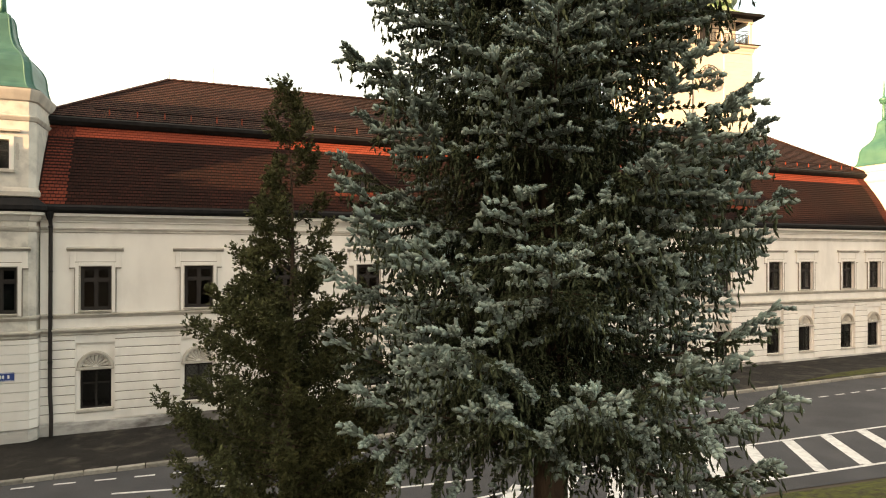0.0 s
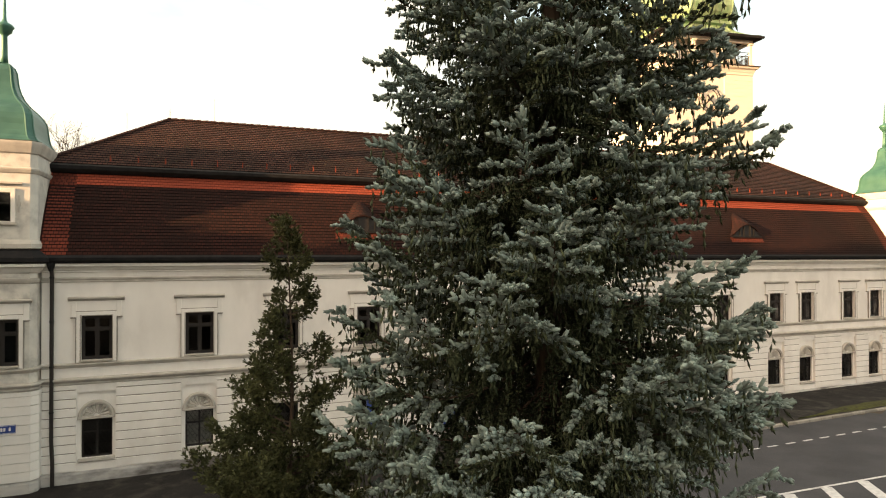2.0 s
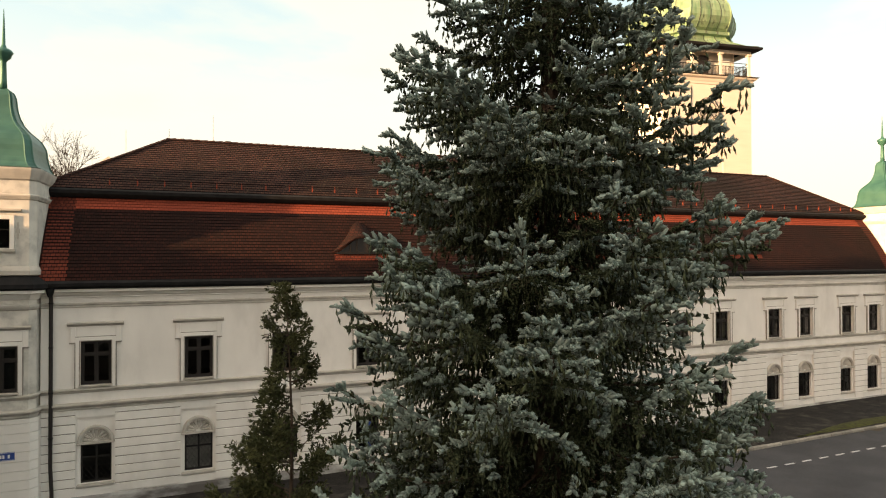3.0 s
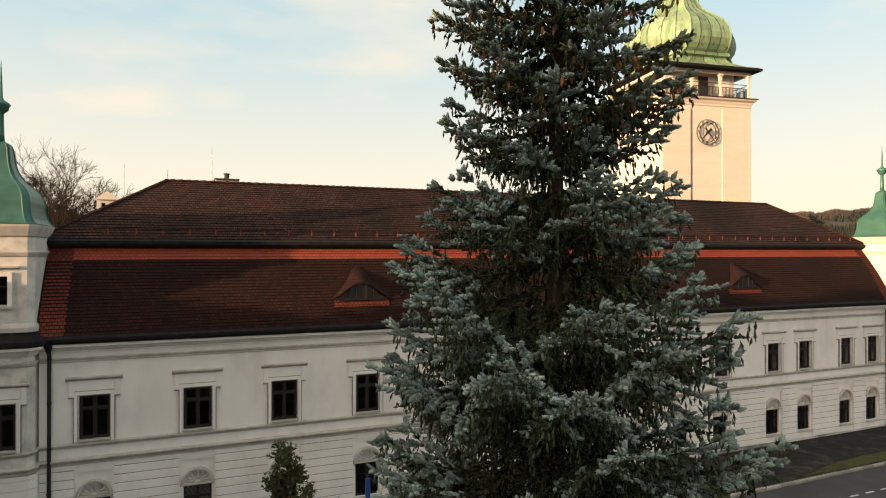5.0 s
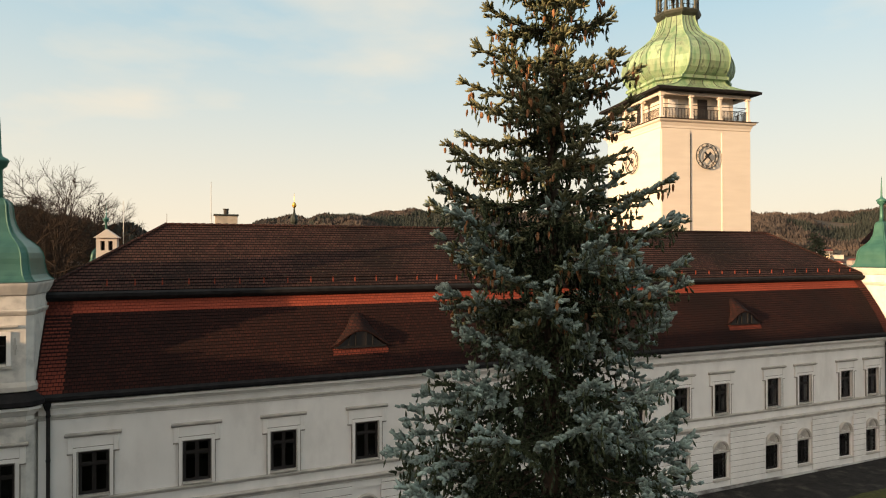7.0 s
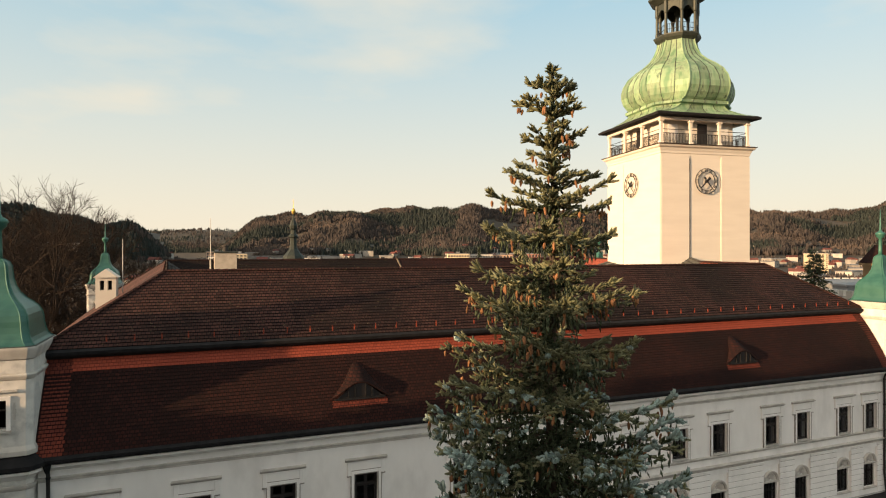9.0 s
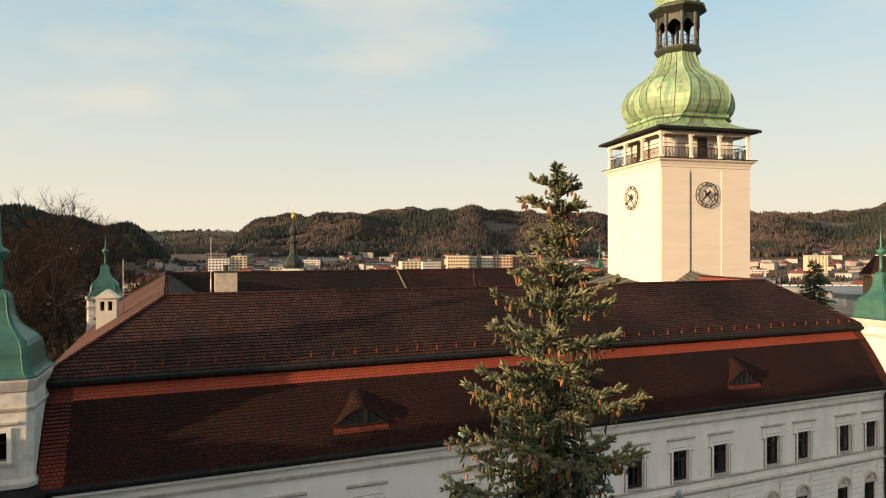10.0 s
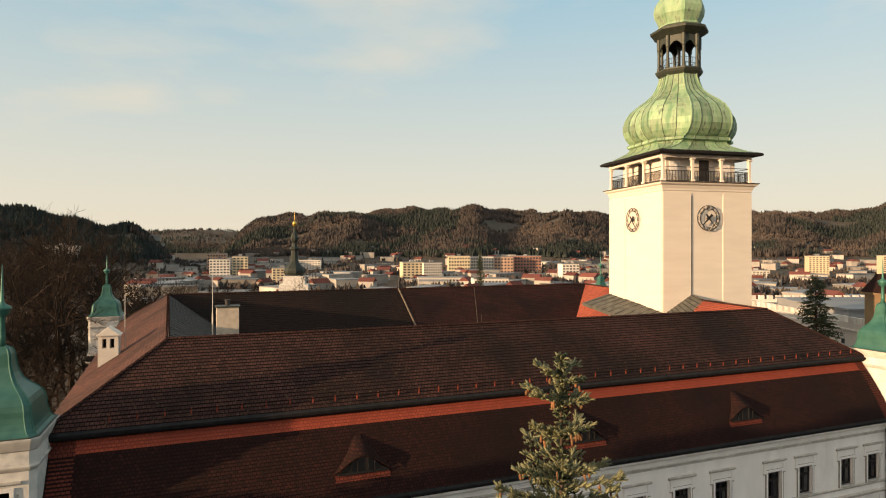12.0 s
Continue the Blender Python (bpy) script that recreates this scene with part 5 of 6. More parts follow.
    bm = bmesh.new()
    loft(bm, [octagon(o, z) for o, z in ((2.0, 44.6), (2.2, 44.75), (2.75, 45.1), (2.8, 45.3), (2.55, 45.45), (2.05, 45.75))])
    part("lantern_cornice", bm, "dark_copper", t)
    prof2 = [(2.07, 45.7), (1.94, 46.0), (2.12, 46.4), (2.36, 46.9), (2.45, 47.5), (2.34, 48.1), (1.98, 48.8), (1.44, 49.4), (0.90, 49.9), (0.45, 50.5), (0.23, 51.3), (0.09, 52.5)]
    r2 = [octagon(o, z) for o, z in prof2]
    for k in range(8):
        bm = bmesh.new()
        loft(bm, [[r[k], r[k].lerp(r[(k + 1) % 8], 0.5), r[(k + 1) % 8]] for r in r2], close=False, cap=False)
        part("upper_dome_facet", bm, "copper_tower", t, "green copper sheet of the small onion")
    clock_face(t, tw(-0.05, -hb - 0.05, 25.1), TU, -TV, 1.28)
    clock_face(t, tw(-hb - 0.05, 0.0, 25.1), -TV, -TU, 1.28)
    # ribbed metal saddles where the wing roof meets the shaft
    for quad in ((tw(-hb, -hb, 15.6), tw(-1.8, -hb, 17.6), tw(-1.8, -hb - 2.8, 17.0), tw(-hb - 1.0, -hb - 2.8, 14.6)),
                 (tw(-hb, hb, 17.0), tw(-hb, -hb, 15.9), tw(-hb - 2.6, -hb, 14.9), tw(-hb - 3.4, hb, 16.0))):
        q = [Vector(p) for p in quad]
        bm = bmesh.new()
        loft(bm, [q, [p - Vector((0, 0, 0.3)) for p in q]])
        sd = part("saddle", bm, "sheet", t, "ribbed grey metal roof saddle")
        for i in range(9):
            f = (i + 0.5) / 9
            bm = bmesh.new()
            tube(bm, q[0].lerp(q[1], f) + Vector((0, 0, 0.03)), q[3].lerp(q[2], f) + Vector((0, 0, 0.03)), 0.05, 0.05, 4)
            part("rib", bm, "zinc", sd)


clock_tower()
# ---- trees in front ----
rng = np.random.default_rng(7)


def frames_along(d):
    """Orthonormal frames (n x 3 x 3, columns u, w, d) for unit directions d."""
    ref = np.where(np.abs(d[:, 2:3]) < 0.9, np.array([[0.0, 0.0, 1.0]]), np.array([[1.0, 0.0, 0.0]]))
    u = np.cross(ref, d)
    u /= np.linalg.norm(u, axis=1, keepdims=True)
    w = np.cross(d, u)
    return np.stack([u, w, d], axis=2)


def scatter(template_v, template_f, base, direction, length, width, spin):
    """Copies of a small template (along +z, 1 long, 1 across) as one vertex and face array."""
    fr = frames_along(direction)
    c, s = np.cos(spin), np.sin(spin)
    tv = template_v
    x = tv[None, :, 0] * c[:, None] - tv[None, :, 1] * s[:, None]
    y = tv[None, :, 0] * s[:, None] + tv[None, :, 1] * c[:, None]
    loc = np.stack([x * width[:, None], y * width[:, None], tv[None, :, 2] * length[:, None]], axis=2)
    v = np.einsum("nij,nkj->nki", fr, loc) + base[:, None, :]
    f = template_f[None] + (np.arange(len(base)) * len(tv))[:, None, None]
    return v.reshape(-1, 3), f.reshape(-1, template_f.shape[1])


def finger_template(sides=4, rings=((0.06, 0.55), (0.40, 0.9), (0.84, 0.6)), seed=3):
    """A plump rounded shoot with a fuzz of short needles that lean forwards."""
    v, f = shoot_template(sides, rings, (0.25, 0.5), seed)
    r = np.random.default_rng(seed)
    v = v + r.normal(0, 0.035, v.shape) * np.array((1.0, 1.0, 0.3))
    return v, f


def shoot_template(sides=5, rings=((0.10, 0.46), (0.48, 0.60), (0.86, 0.42)), needle=(0.22, 0.5), seed=1):
    """A stubby needle-covered shoot: a spindle whose skin is drawn out into needles."""
    r = np.random.default_rng(seed)
    n = len(rings)
    v, f = [(0, 0, 0)], []
    for i, (z, rad) in enumerate(rings):
        for k in range(sides):
            a = math.tau * (k + 0.5 * (i % 2)) / sides
            v.append((rad * math.cos(a), rad * math.sin(a), z))
    last = len(v)
    v.append((0, 0, 1.0))

    def at(i, k):
        return 1 + i * sides + k % sides

    for k in range(sides):
        f.append((0, at(0, k + 1), at(0, k)))
        f.append((at(n - 1, k), at(n - 1, k + 1), last))
        for i in range(n - 1):
            o = i % 2
            f.append((at(i, k), at(i, k + 1), at(i + 1, k + o)))
            f.append((at(i + 1, k + o), at(i, k + 1), at(i + 1, k + 1 + o)))
    for i in range(n):
        for k in range(sides):
            p, q = at(i, k), at(i, k + 1)
            m = (np.array(v[p]) + np.array(v[q])) / 2
            o = np.array((m[0], m[1], 0.0))
            o /= max(1e-6, np.linalg.norm(o))
            v.append(tuple(m + o * r.uniform(*needle) + np.array((0, 0, r.uniform(0.08, 0.22)))))
            f.append((p, q, len(v) - 1))
    return np.array(v), np.array(f)


def stick_template(n=3):
    v = [(math.cos(math.tau * k / n) * w, math.sin(math.tau * k / n) * w, z) for z, w in ((0.0, 1.0), (1.0, 0.6)) for k in range(n)]
    f = []
    for k in range(n):
        j = (k + 1) % n
        f += [(k, j, n + j), (k, n + j, n + k)]
    return np.array(v), np.array(f)


def sticks(name, rows, material, parent, label):
    """Many thin twigs (start, end, radius) as one mesh."""
    a = np.array([r[0] for r in rows], dtype=float)
    b = np.array([r[1] for r in rows], dtype=float)
    w = np.array([r[2] for r in rows], dtype=float)
    d = b - a
    ln = np.linalg.norm(d, axis=1)
    tv, tf = stick_template()
    v, f = scatter(tv, tf, a, d / ln[:, None], ln, w, np.zeros(len(a)))
    ob = raw(name, v, f, material, parent, label)
    ob["kind"] = "stuff"
    return ob


def spray_template(n=16, seed=2, droop=0.0):
    """A loose spray of small scale leaves along a thin stem."""
    r = np.random.default_rng(seed)
    v, f = [], []
    for i in range(n):
        z = (i + 0.5) / n
        a = r.uniform(0, math.tau)
        spread = 0.55 * (1 - 0.5 * z)
        b = np.array((0.0, 0.0, z * 0.7))
        d = np.array((math.cos(a) * spread, math.sin(a) * spread, r.uniform(0.15, 0.45)))
        s = np.cross(d, r.normal(size=3))
        s = s / np.linalg.norm(s) * r.uniform(0.08, 0.14)
        k = len(v)
        v += [tuple(b), tuple(b + d * 0.55 + s), tuple(b + d), tuple(b + d * 0.55 - s)]
        f += [(k, k + 1, k + 2), (k, k + 2, k + 3)]
    return np.array(v), np.array(f)


def crown_radius(z, table):
    zs, rs = zip(*table)
    return float(np.interp(z, zs, rs))


def blue_spruce(cx, cy):
    t = thing("blue_spruce", (cx, cy, gz(cx, cy)), "tall blue spruce with drooping boughs and brown cones", "tree")
    base, top = gz(cx, cy) - 0.1, 20.72
    west = [(2.6, 2.0), (4.0, 2.6), (5.5, 2.8), (7.5, 2.85), (8.7, 2.9), (9.8, 2.65), (11.1, 2.4), (11.6, 2.35), (12.9, 2.15), (13.7, 1.65), (14.4, 1.5), (15.5, 1.45), (16.1, 1.75), (16.9, 1.35), (18.0, 1.05), (18.8, 0.78), (19.5, 0.6), (20.2, 0.4), (20.72, 0.08)]
    east = [(2.6, 2.2), (4.0, 2.7), (5.5, 2.95), (7.2, 2.85), (9.1, 2.65), (9.9, 2.25), (10.9, 2.6), (11.4, 2.1), (12.6, 2.25), (13.2, 1.75), (14.4, 1.5), (15.5, 1.75), (16.6, 1.38), (17.2, 1.15), (18.0, 0.8), (18.8, 0.7), (19.5, 0.5), (20.2, 0.36), (20.72, 0.08)]
    bm = bmesh.new()

    def lean(z):
        return np.array((cx - 0.06 * math.sin(z * 0.16), cy + 0.05 * math.sin(z * 0.3), z))

    rings = []
    for z in np.linspace(base, top - 0.1, 30):
        r = 0.27 * max(0.04, 1 - (z - base) / (top - base)) ** 0.9
        p = lean(z)
        rings.append([(p[0] + r * math.cos(math.tau * k / 12), p[1] + r * math.sin(math.tau * k / 12), z) for k in range(12)])
    loft(bm, rings)
    part("trunk", bm, "bark", t, "grey-brown trunk", smooth=True)
    limbs, cones = [], []
    sets = {"blue": ([], [], []), "dark": ([], [], []), "top": ([], [], []), "hang": ([], [], [])}

    def shoot(kind, p, d, ln):
        s3 = sets[kind]
        s3[0].append(p), s3[1].append(d / np.linalg.norm(d)), s3[2].append(ln)

    zup = np.array((0.0, 0.0, 1.0))
    z = 5.85
    while z < top - 0.3:
        up = max(0.0, min(1.0, (z - 12.5) / 5.0))
        head = max(0.0, min(1.0, (z - 18.2) / 1.2))
        count = int(round(10.6 - 1.2 * up - 3.2 * head))
        a0 = rng.uniform(0, math.tau)
        for b in range(count):
            if rng.random() < 0.12 * (1 - head):
                continue
            az = a0 + math.tau * (b + rng.uniform(-0.3, 0.3)) / count
            k_side = 0.5 + 0.5 * math.cos(az + 0.373)
            R = crown_radius(z, west) * (1 - k_side) + crown_radius(z, east) * k_side
            L = R * ((rng.uniform(0.55, 0.8) if rng.random() < 0.25 else rng.uniform(0.88, 1.0)) * (1 + 0.05 * up))
            out = np.array((math.cos(az), math.sin(az), 0.0))
            sidev = np.array((-math.sin(az), math.cos(az), 0.0))
            z0 = z + rng.uniform(-0.14, 0.14)
            p0 = lean(z0)
            rise = -0.12 + 0.06 * up + 0.55 * head + rng.uniform(-0.12, 0.12)
            sagg = 0.13 * (1 - 0.5 * up) * (1 - head)
            curl = 0.13 * (1 - 0.6 * head)
            swing = rng.uniform(-0.14, 0.14)

            def at(s):
                q = s / L
                return p0 + out * s + sidev * (swing * s * q) + zup * (rise * s * (1 - 0.3 * q) + curl * L * q ** 3 - sagg * math.sin(q * math.pi) * L)

            for k in range(7):
                limbs.append((at(L * k / 7), at(L * (k + 1) / 7), (0.008 + 0.010 * L) * (1 - k / 8)))
            s = (0.10 - 0.04 * up) * L
            side = 1
            while s < L:
                q = s / L
                p = at(s)
                fwd = at(min(L * 1.02, s + 0.05)) - at(s - 0.01)
                fwd /= np.linalg.norm(fwd)
                side = -side
                wide = 0.35 - 0.10 * up
                tl = (0.05 + wide * min(L, 2.4) * math.sin(math.pi * min(1, 0.30 + 0.62 * q))) * rng.uniform(0.75, 1.2)
                td = fwd * 0.8 + sidev * side * rng.uniform(0.6, 1.0) + zup * (-0.16 + 0.10 * up + 0.2 * head + rng.uniform(-0.12, 0.12))
                td /= np.linalg.norm(td)
                cross = np.cross(td, zup)
                frosted = rng.random() < 0.50 + 0.5 * (q - 0.4)
                n = max(1, int(tl / (0.068 - 0.008 * up)))
                limbs.append((p, p + td * tl * 0.9 - zup * 0.10 * tl, 0.006))
                for k in range(n):
                    f = (k + 0.7) / n
                    pt = p + td * tl * f - zup * (0.12 * tl * f * f)
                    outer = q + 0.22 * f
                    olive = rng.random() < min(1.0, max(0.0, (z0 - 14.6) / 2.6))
                    # inner shoots go dark green, with the crown's own shade in the colour
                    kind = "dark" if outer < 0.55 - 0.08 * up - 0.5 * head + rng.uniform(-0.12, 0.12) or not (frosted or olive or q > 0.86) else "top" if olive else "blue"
                    for sg in (-1, 1):
                        d = td * 0.8 + cross * sg * rng.uniform(0.35, 0.8) + zup * rng.uniform(-0.35 + 0.2 * up, 0.28) + rng.normal(0, 0.14, 3)
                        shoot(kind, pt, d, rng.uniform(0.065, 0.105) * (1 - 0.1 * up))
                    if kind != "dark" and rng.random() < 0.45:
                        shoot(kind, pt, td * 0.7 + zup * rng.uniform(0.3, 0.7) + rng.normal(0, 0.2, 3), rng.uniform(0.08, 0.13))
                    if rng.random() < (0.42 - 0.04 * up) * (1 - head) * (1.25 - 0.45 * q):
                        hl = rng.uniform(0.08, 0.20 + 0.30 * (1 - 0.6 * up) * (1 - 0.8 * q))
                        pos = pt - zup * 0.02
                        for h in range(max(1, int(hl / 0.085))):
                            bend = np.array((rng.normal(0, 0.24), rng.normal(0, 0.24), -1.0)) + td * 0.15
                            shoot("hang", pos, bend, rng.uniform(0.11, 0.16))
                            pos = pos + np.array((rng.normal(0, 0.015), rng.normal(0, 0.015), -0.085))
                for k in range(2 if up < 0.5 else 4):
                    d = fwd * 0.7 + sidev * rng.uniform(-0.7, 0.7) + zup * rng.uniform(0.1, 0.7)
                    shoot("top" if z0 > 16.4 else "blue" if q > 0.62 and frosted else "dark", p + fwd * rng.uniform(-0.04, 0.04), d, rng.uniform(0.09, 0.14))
                if z0 > 14.8 and q > 0.3 and rng.random() < 0.20 + 0.26 * up - 0.16 * head:
                    for k in range(rng.integers(1, 4)):
                        cones.append(p + td * tl * rng.uniform(0.1, 0.9) + rng.normal(0, 0.03, 3) - zup * 0.04)
                s += rng.uniform(0.09, 0.14) - 0.02 * head
            for k in range(5):
                shoot("top" if z0 > 16.0 else "blue", at(L) - fwd * 0.05, fwd + rng.normal(0, 0.32, 3) + zup * 0.15, rng.uniform(0.10, 0.17))
        z += 0.43 - 0.06 * up + 0.06 * rng.random() - 0.02 * head
    for k in range(520):
        a, zz = rng.uniform(0, math.tau), top - 4.6 * rng.random()
        shoot("top" if rng.random() < 0.6 else "dark", lean(zz), np.array((math.cos(a), math.sin(a), rng.uniform(-0.2, 0.9))), rng.uniform(0.08, 0.15))
    for k in range(34):
        a = rng.uniform(0, math.tau)
        shoot("top", lean(top - 0.10 - 0.5 * rng.random()), np.array((math.cos(a) * 0.6, math.sin(a) * 0.6, 0.8)), rng.uniform(0.08, 0.12))
    sticks("bough", limbs, "bark", t, "thin brown boughs")
    full, spiky, plain = finger_template(), shoot_template(), shoot_template(3, ((0.5, 0.6),), (0.35, 0.8), 4)
    for name, key, mat, wd, lab in (("blue_foliage", "blue", "needle_blue", 0.029, "frosty blue-grey needle shoots"), ("inner_foliage", "dark", "needle_dark", 0.034, "dark green inner shoots, crown shade in the colour"),
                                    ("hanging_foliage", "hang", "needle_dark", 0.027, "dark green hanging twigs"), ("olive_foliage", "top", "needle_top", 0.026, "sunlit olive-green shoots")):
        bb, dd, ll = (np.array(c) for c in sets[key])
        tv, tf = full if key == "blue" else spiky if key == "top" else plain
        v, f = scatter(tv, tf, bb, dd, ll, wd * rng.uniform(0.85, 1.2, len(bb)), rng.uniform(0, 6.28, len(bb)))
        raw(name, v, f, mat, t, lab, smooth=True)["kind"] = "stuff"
    cv, cf = [], []
    prof = [(0.10, 0.0), (0.36, 0.12), (0.5, 0.35), (0.46, 0.62), (0.3, 0.86), (0.06, 1.0)]
    for r, zz in prof:
        for k in range(7):
            cv.append((r * math.cos(math.tau * k / 7 + zz), r * math.sin(math.tau * k / 7 + zz), zz))
    for i in range(5):
        for k in range(7):
            j = (k + 1) % 7
            cf += [(i * 7 + k, i * 7 + j, i * 7 + 7 + j), (i * 7 + k, i * 7 + 7 + j, i * 7 + 7 + k)]
    cb = np.array(cones)
    cd = np.tile(np.array([[0.0, 0.0, -1.0]]), (len(cb), 1)) + rng.normal(0, 0.12, (len(cb), 3))
    cd /= np.linalg.norm(cd, axis=1, keepdims=True)
    v, f = scatter(np.array(cv), np.array(cf), cb, cd, rng.uniform(0.075, 0.115, len(cb)), rng.uniform(0.032, 0.044, len(cb)), rng.uniform(0, 6, len(cb)))
    raw("cone_foliage", v, f, "cone", t, "hanging brown cones")["kind"] = "stuff"


blue_spruce(9.3, -22.8)


def thuja(cx, cy):
    t = thing("thuja_tree", (cx, cy, gz(cx, cy)), "slim dark olive conifer with feathery open branches", "tree")
    base, top = gz(cx, cy) - 0.1, 10.4
    shape = [(1.0, 1.5), (2.5, 1.8), (4.5, 1.95), (5.6, 1.7), (6.6, 1.3), (7.4, 1.1), (8.0, 0.95), (8.5, 0.66), (9.0, 0.42), (9.6, 0.42), (10.0, 0.25), (10.4, 0.05)]
    bm = bmesh.new()
    rings = []
    for z in np.linspace(base, top - 0.2, 22):
        r = 0.10 * max(0.06, 1 - (z - base) / (top - base))
        x = cx + 0.05 * math.sin(z)
        rings.append([(x + r * math.cos(math.tau * k / 9), cy + r * math.sin(math.tau * k / 9), z) for k in range(9)])
    loft(bm, rings)
    part("trunk", bm, "bark", t, "thin brown trunk", smooth=True)
    limbs = []
    B, D, Ln = [], [], []
    z = 0.9
    while z < top - 0.15:
        R = crown_radius(z, shape)
        for b in range(8 if z < 5.6 else 6 if z < 7.2 else 3 if z < 8.2 else 2):
            az = rng.uniform(0, math.tau)
            L = R * rng.uniform(0.45, 1.12)
            out = np.array((math.cos(az), math.sin(az), 0.0))
            p0 = np.array((cx + 0.05 * math.sin(z), cy, z - 0.35 * L + rng.uniform(-0.1, 0.1)))
            curve = rng.uniform(0.25, 0.6)

            def at(q):
                return p0 + out * L * q + np.array((0, 0, L * (0.10 * q + curve * q * q)))

            for k in range(5):
                limbs.append((at(k / 5), at((k + 1) / 5), 0.016 * (1 - k / 6)))
            m = int(20 + 74 * L)
            for k in range(m):
                q = 0.18 + 0.85 * (k / m) ** (0.7 if z < 6.8 else 0.45)
                d = out * 0.55 + rng.normal(0, 0.55, 3) + np.array((0, 0, 0.45))
                d /= np.linalg.norm(d)
                B.append(at(min(q, 1.0)) + rng.normal(0, 0.045, 3)), D.append(d), Ln.append(rng.uniform(0.11, 0.21))
        z += 0.17
    sticks("bough", limbs, "bark", t, "thin upswept boughs")
    tv, tf = spray_template(9)
    B, D, Ln = np.array(B), np.array(D), np.array(Ln)
    v, f = scatter(tv, tf, B, D, Ln, Ln * 0.62, rng.uniform(0, 6.28, len(B)))
    raw("foliage", v, f, "thuja", t, "dark olive-brown scale leaf sprays")["kind"] = "stuff"


thuja(6.25, -20.3)


# ---- unseen trees added to shade the front, west of the square ----
def shade_conifer(x, y, h, r, seed):
    g = np.random.default_rng(seed)
    t = thing("tall_conifer", (x, y, gz(x, y)), "unseen tall conifer added to shade the castle front", "tree", "conifers west of the square")
    bm = bmesh.new()
    lathe(bm, x, y, [(0.4, gz(x, y) - 0.3), (0.3, h * 0.5), (0.05, h)], 8)
    part("trunk", bm, "bark", t)
    n = 1000
    zz = h * (0.10 + 0.9 * g.random(n) ** 1.15)
    rad = r * (1 - zz / h) ** 0.8 * g.random(n) ** 0.35 * (0.8 + 0.3 * np.sin(zz * 3))
    a = g.uniform(0, math.tau, n)
    base = np.stack([x + rad * np.cos(a), y + rad * np.sin(a), zz + gz(x, y)], axis=1)
    d = np.stack([np.cos(a), np.sin(a), g.uniform(-0.6, 0.2, n)], axis=1)
    d /= np.linalg.norm(d, axis=1, keepdims=True)
    tv, tf = spray_template(8, seed)
    v, f = scatter(tv, tf, base, d, g.uniform(1.2, 2.0, n), g.uniform(1.2, 1.9, n), g.uniform(0, 6, n))
    raw("crown", v, f, "needle_dark", t)["kind"] = "stuff"


# heights set where the added trees' shadow ends on the front and the spruce
SHADE = [(-13, -3.2, 13.1, 2.5)] + [(-14 - 5 * (i % 2), -3.6 - 1.55 * i, 12.3 + 1.12 * i, 2.3 + 0.08 * i) for i in range(1, 7)]
SHADE += [(-15 - 6 * (i % 2), -14.5 - 2.3 * i, 18.6 + min(1.2, 0.3 * i), 4.4) for i in range(11)]
for i, (x, y, h, r) in enumerate(SHADE):
    shade_conifer(x, y, h, r, 40 + i)


# unseen houses, added with the conifers to block low western light
def town_house(x, y, w, d, h, turn):
    t = thing("town_house", (x, y, 0), "unseen pale town house added behind the shade trees, red pitched roof", "house", "houses west of the square")
    m = Matrix.Translation((x, y, -0.5)) @ Matrix.Rotation(turn, 4, "Z")
    bm = bmesh.new()
    box(bm, -w / 2, w / 2, -d / 2, d / 2, 0, h)
    bm.transform(m)
    part("wall", bm, "wall_pale", t)
    bm = bmesh.new()
    loft(bm, [[(xx, -d / 2 - 0.4, h), (xx, d / 2 + 0.4, h), (xx, 0, h + d * 0.42)] for xx in (-w / 2 - 0.3, w / 2 + 0.3)])
    bm.transform(m)
    part("roof", bm, "roof_red", t)


for i in range(4):
    town_house(-82 - i, -2 - i * 17.5, 16.5, 11, 11 + (i % 2) * 1.5, math.pi / 2 + 0.05)


# ---- bare park trees behind the castle's west side ----
def bare_tree(at, h, spread, seed, label, mat="twigs", depth=6):
    g = np.random.default_rng(seed)
    t = thing("bare_tree", at, label, "tree", "bare park trees")
    segs = []

    def grow(p, d, ln, rad, k):
        bend = d + g.normal(0, 0.10, 3)
        bend /= np.linalg.norm(bend)
        mid = p + d * ln * 0.5
        q = mid + bend * ln * 0.5
        segs.append((p, mid, rad))
        segs.append((mid, q, rad * 0.85))
        if k == 0:
            return
        for c in range(3 if k > 1 else 6):
            e = bend * 0.75 + g.normal(0, 0.45, 3) * spread + np.array((0, 0, 0.12))
            e /= np.linalg.norm(e)
            s = g.uniform(0.35, 1.0)
            grow(mid * (1 - s) + q * s, e, ln * g.uniform(0.62, 0.82), max(0.02, rad * 0.58), k - 1)

    p = np.array(at, dtype=float) - np.array((0, 0, 0.3))
    grow(p, np.array((0.02, 0.0, 1.0)), h * 0.27, h * 0.016, depth)
    sticks("branch_work", segs, mat, t, "bare brown branches and twigs")


BARE = [(-49, 79, 33, 1), (-44, 66, 27, 2), (-56, 84, 34, 3), (-40, 72, 20, 4), (-61, 90, 36, 5), (-50, 70, 30, 6), (-52, 95, 34, 7), (-43, 86, 22, 8),
        (-58, 76, 30, 9), (-48, 60, 24, 10), (-53, 62, 25, 11), (-64, 80, 33, 12), (-46, 92, 22, 13), (-58, 100, 31, 14), (-66, 104, 34, 15), (-41, 64, 19, 16), (-45, 75, 22, 17)]
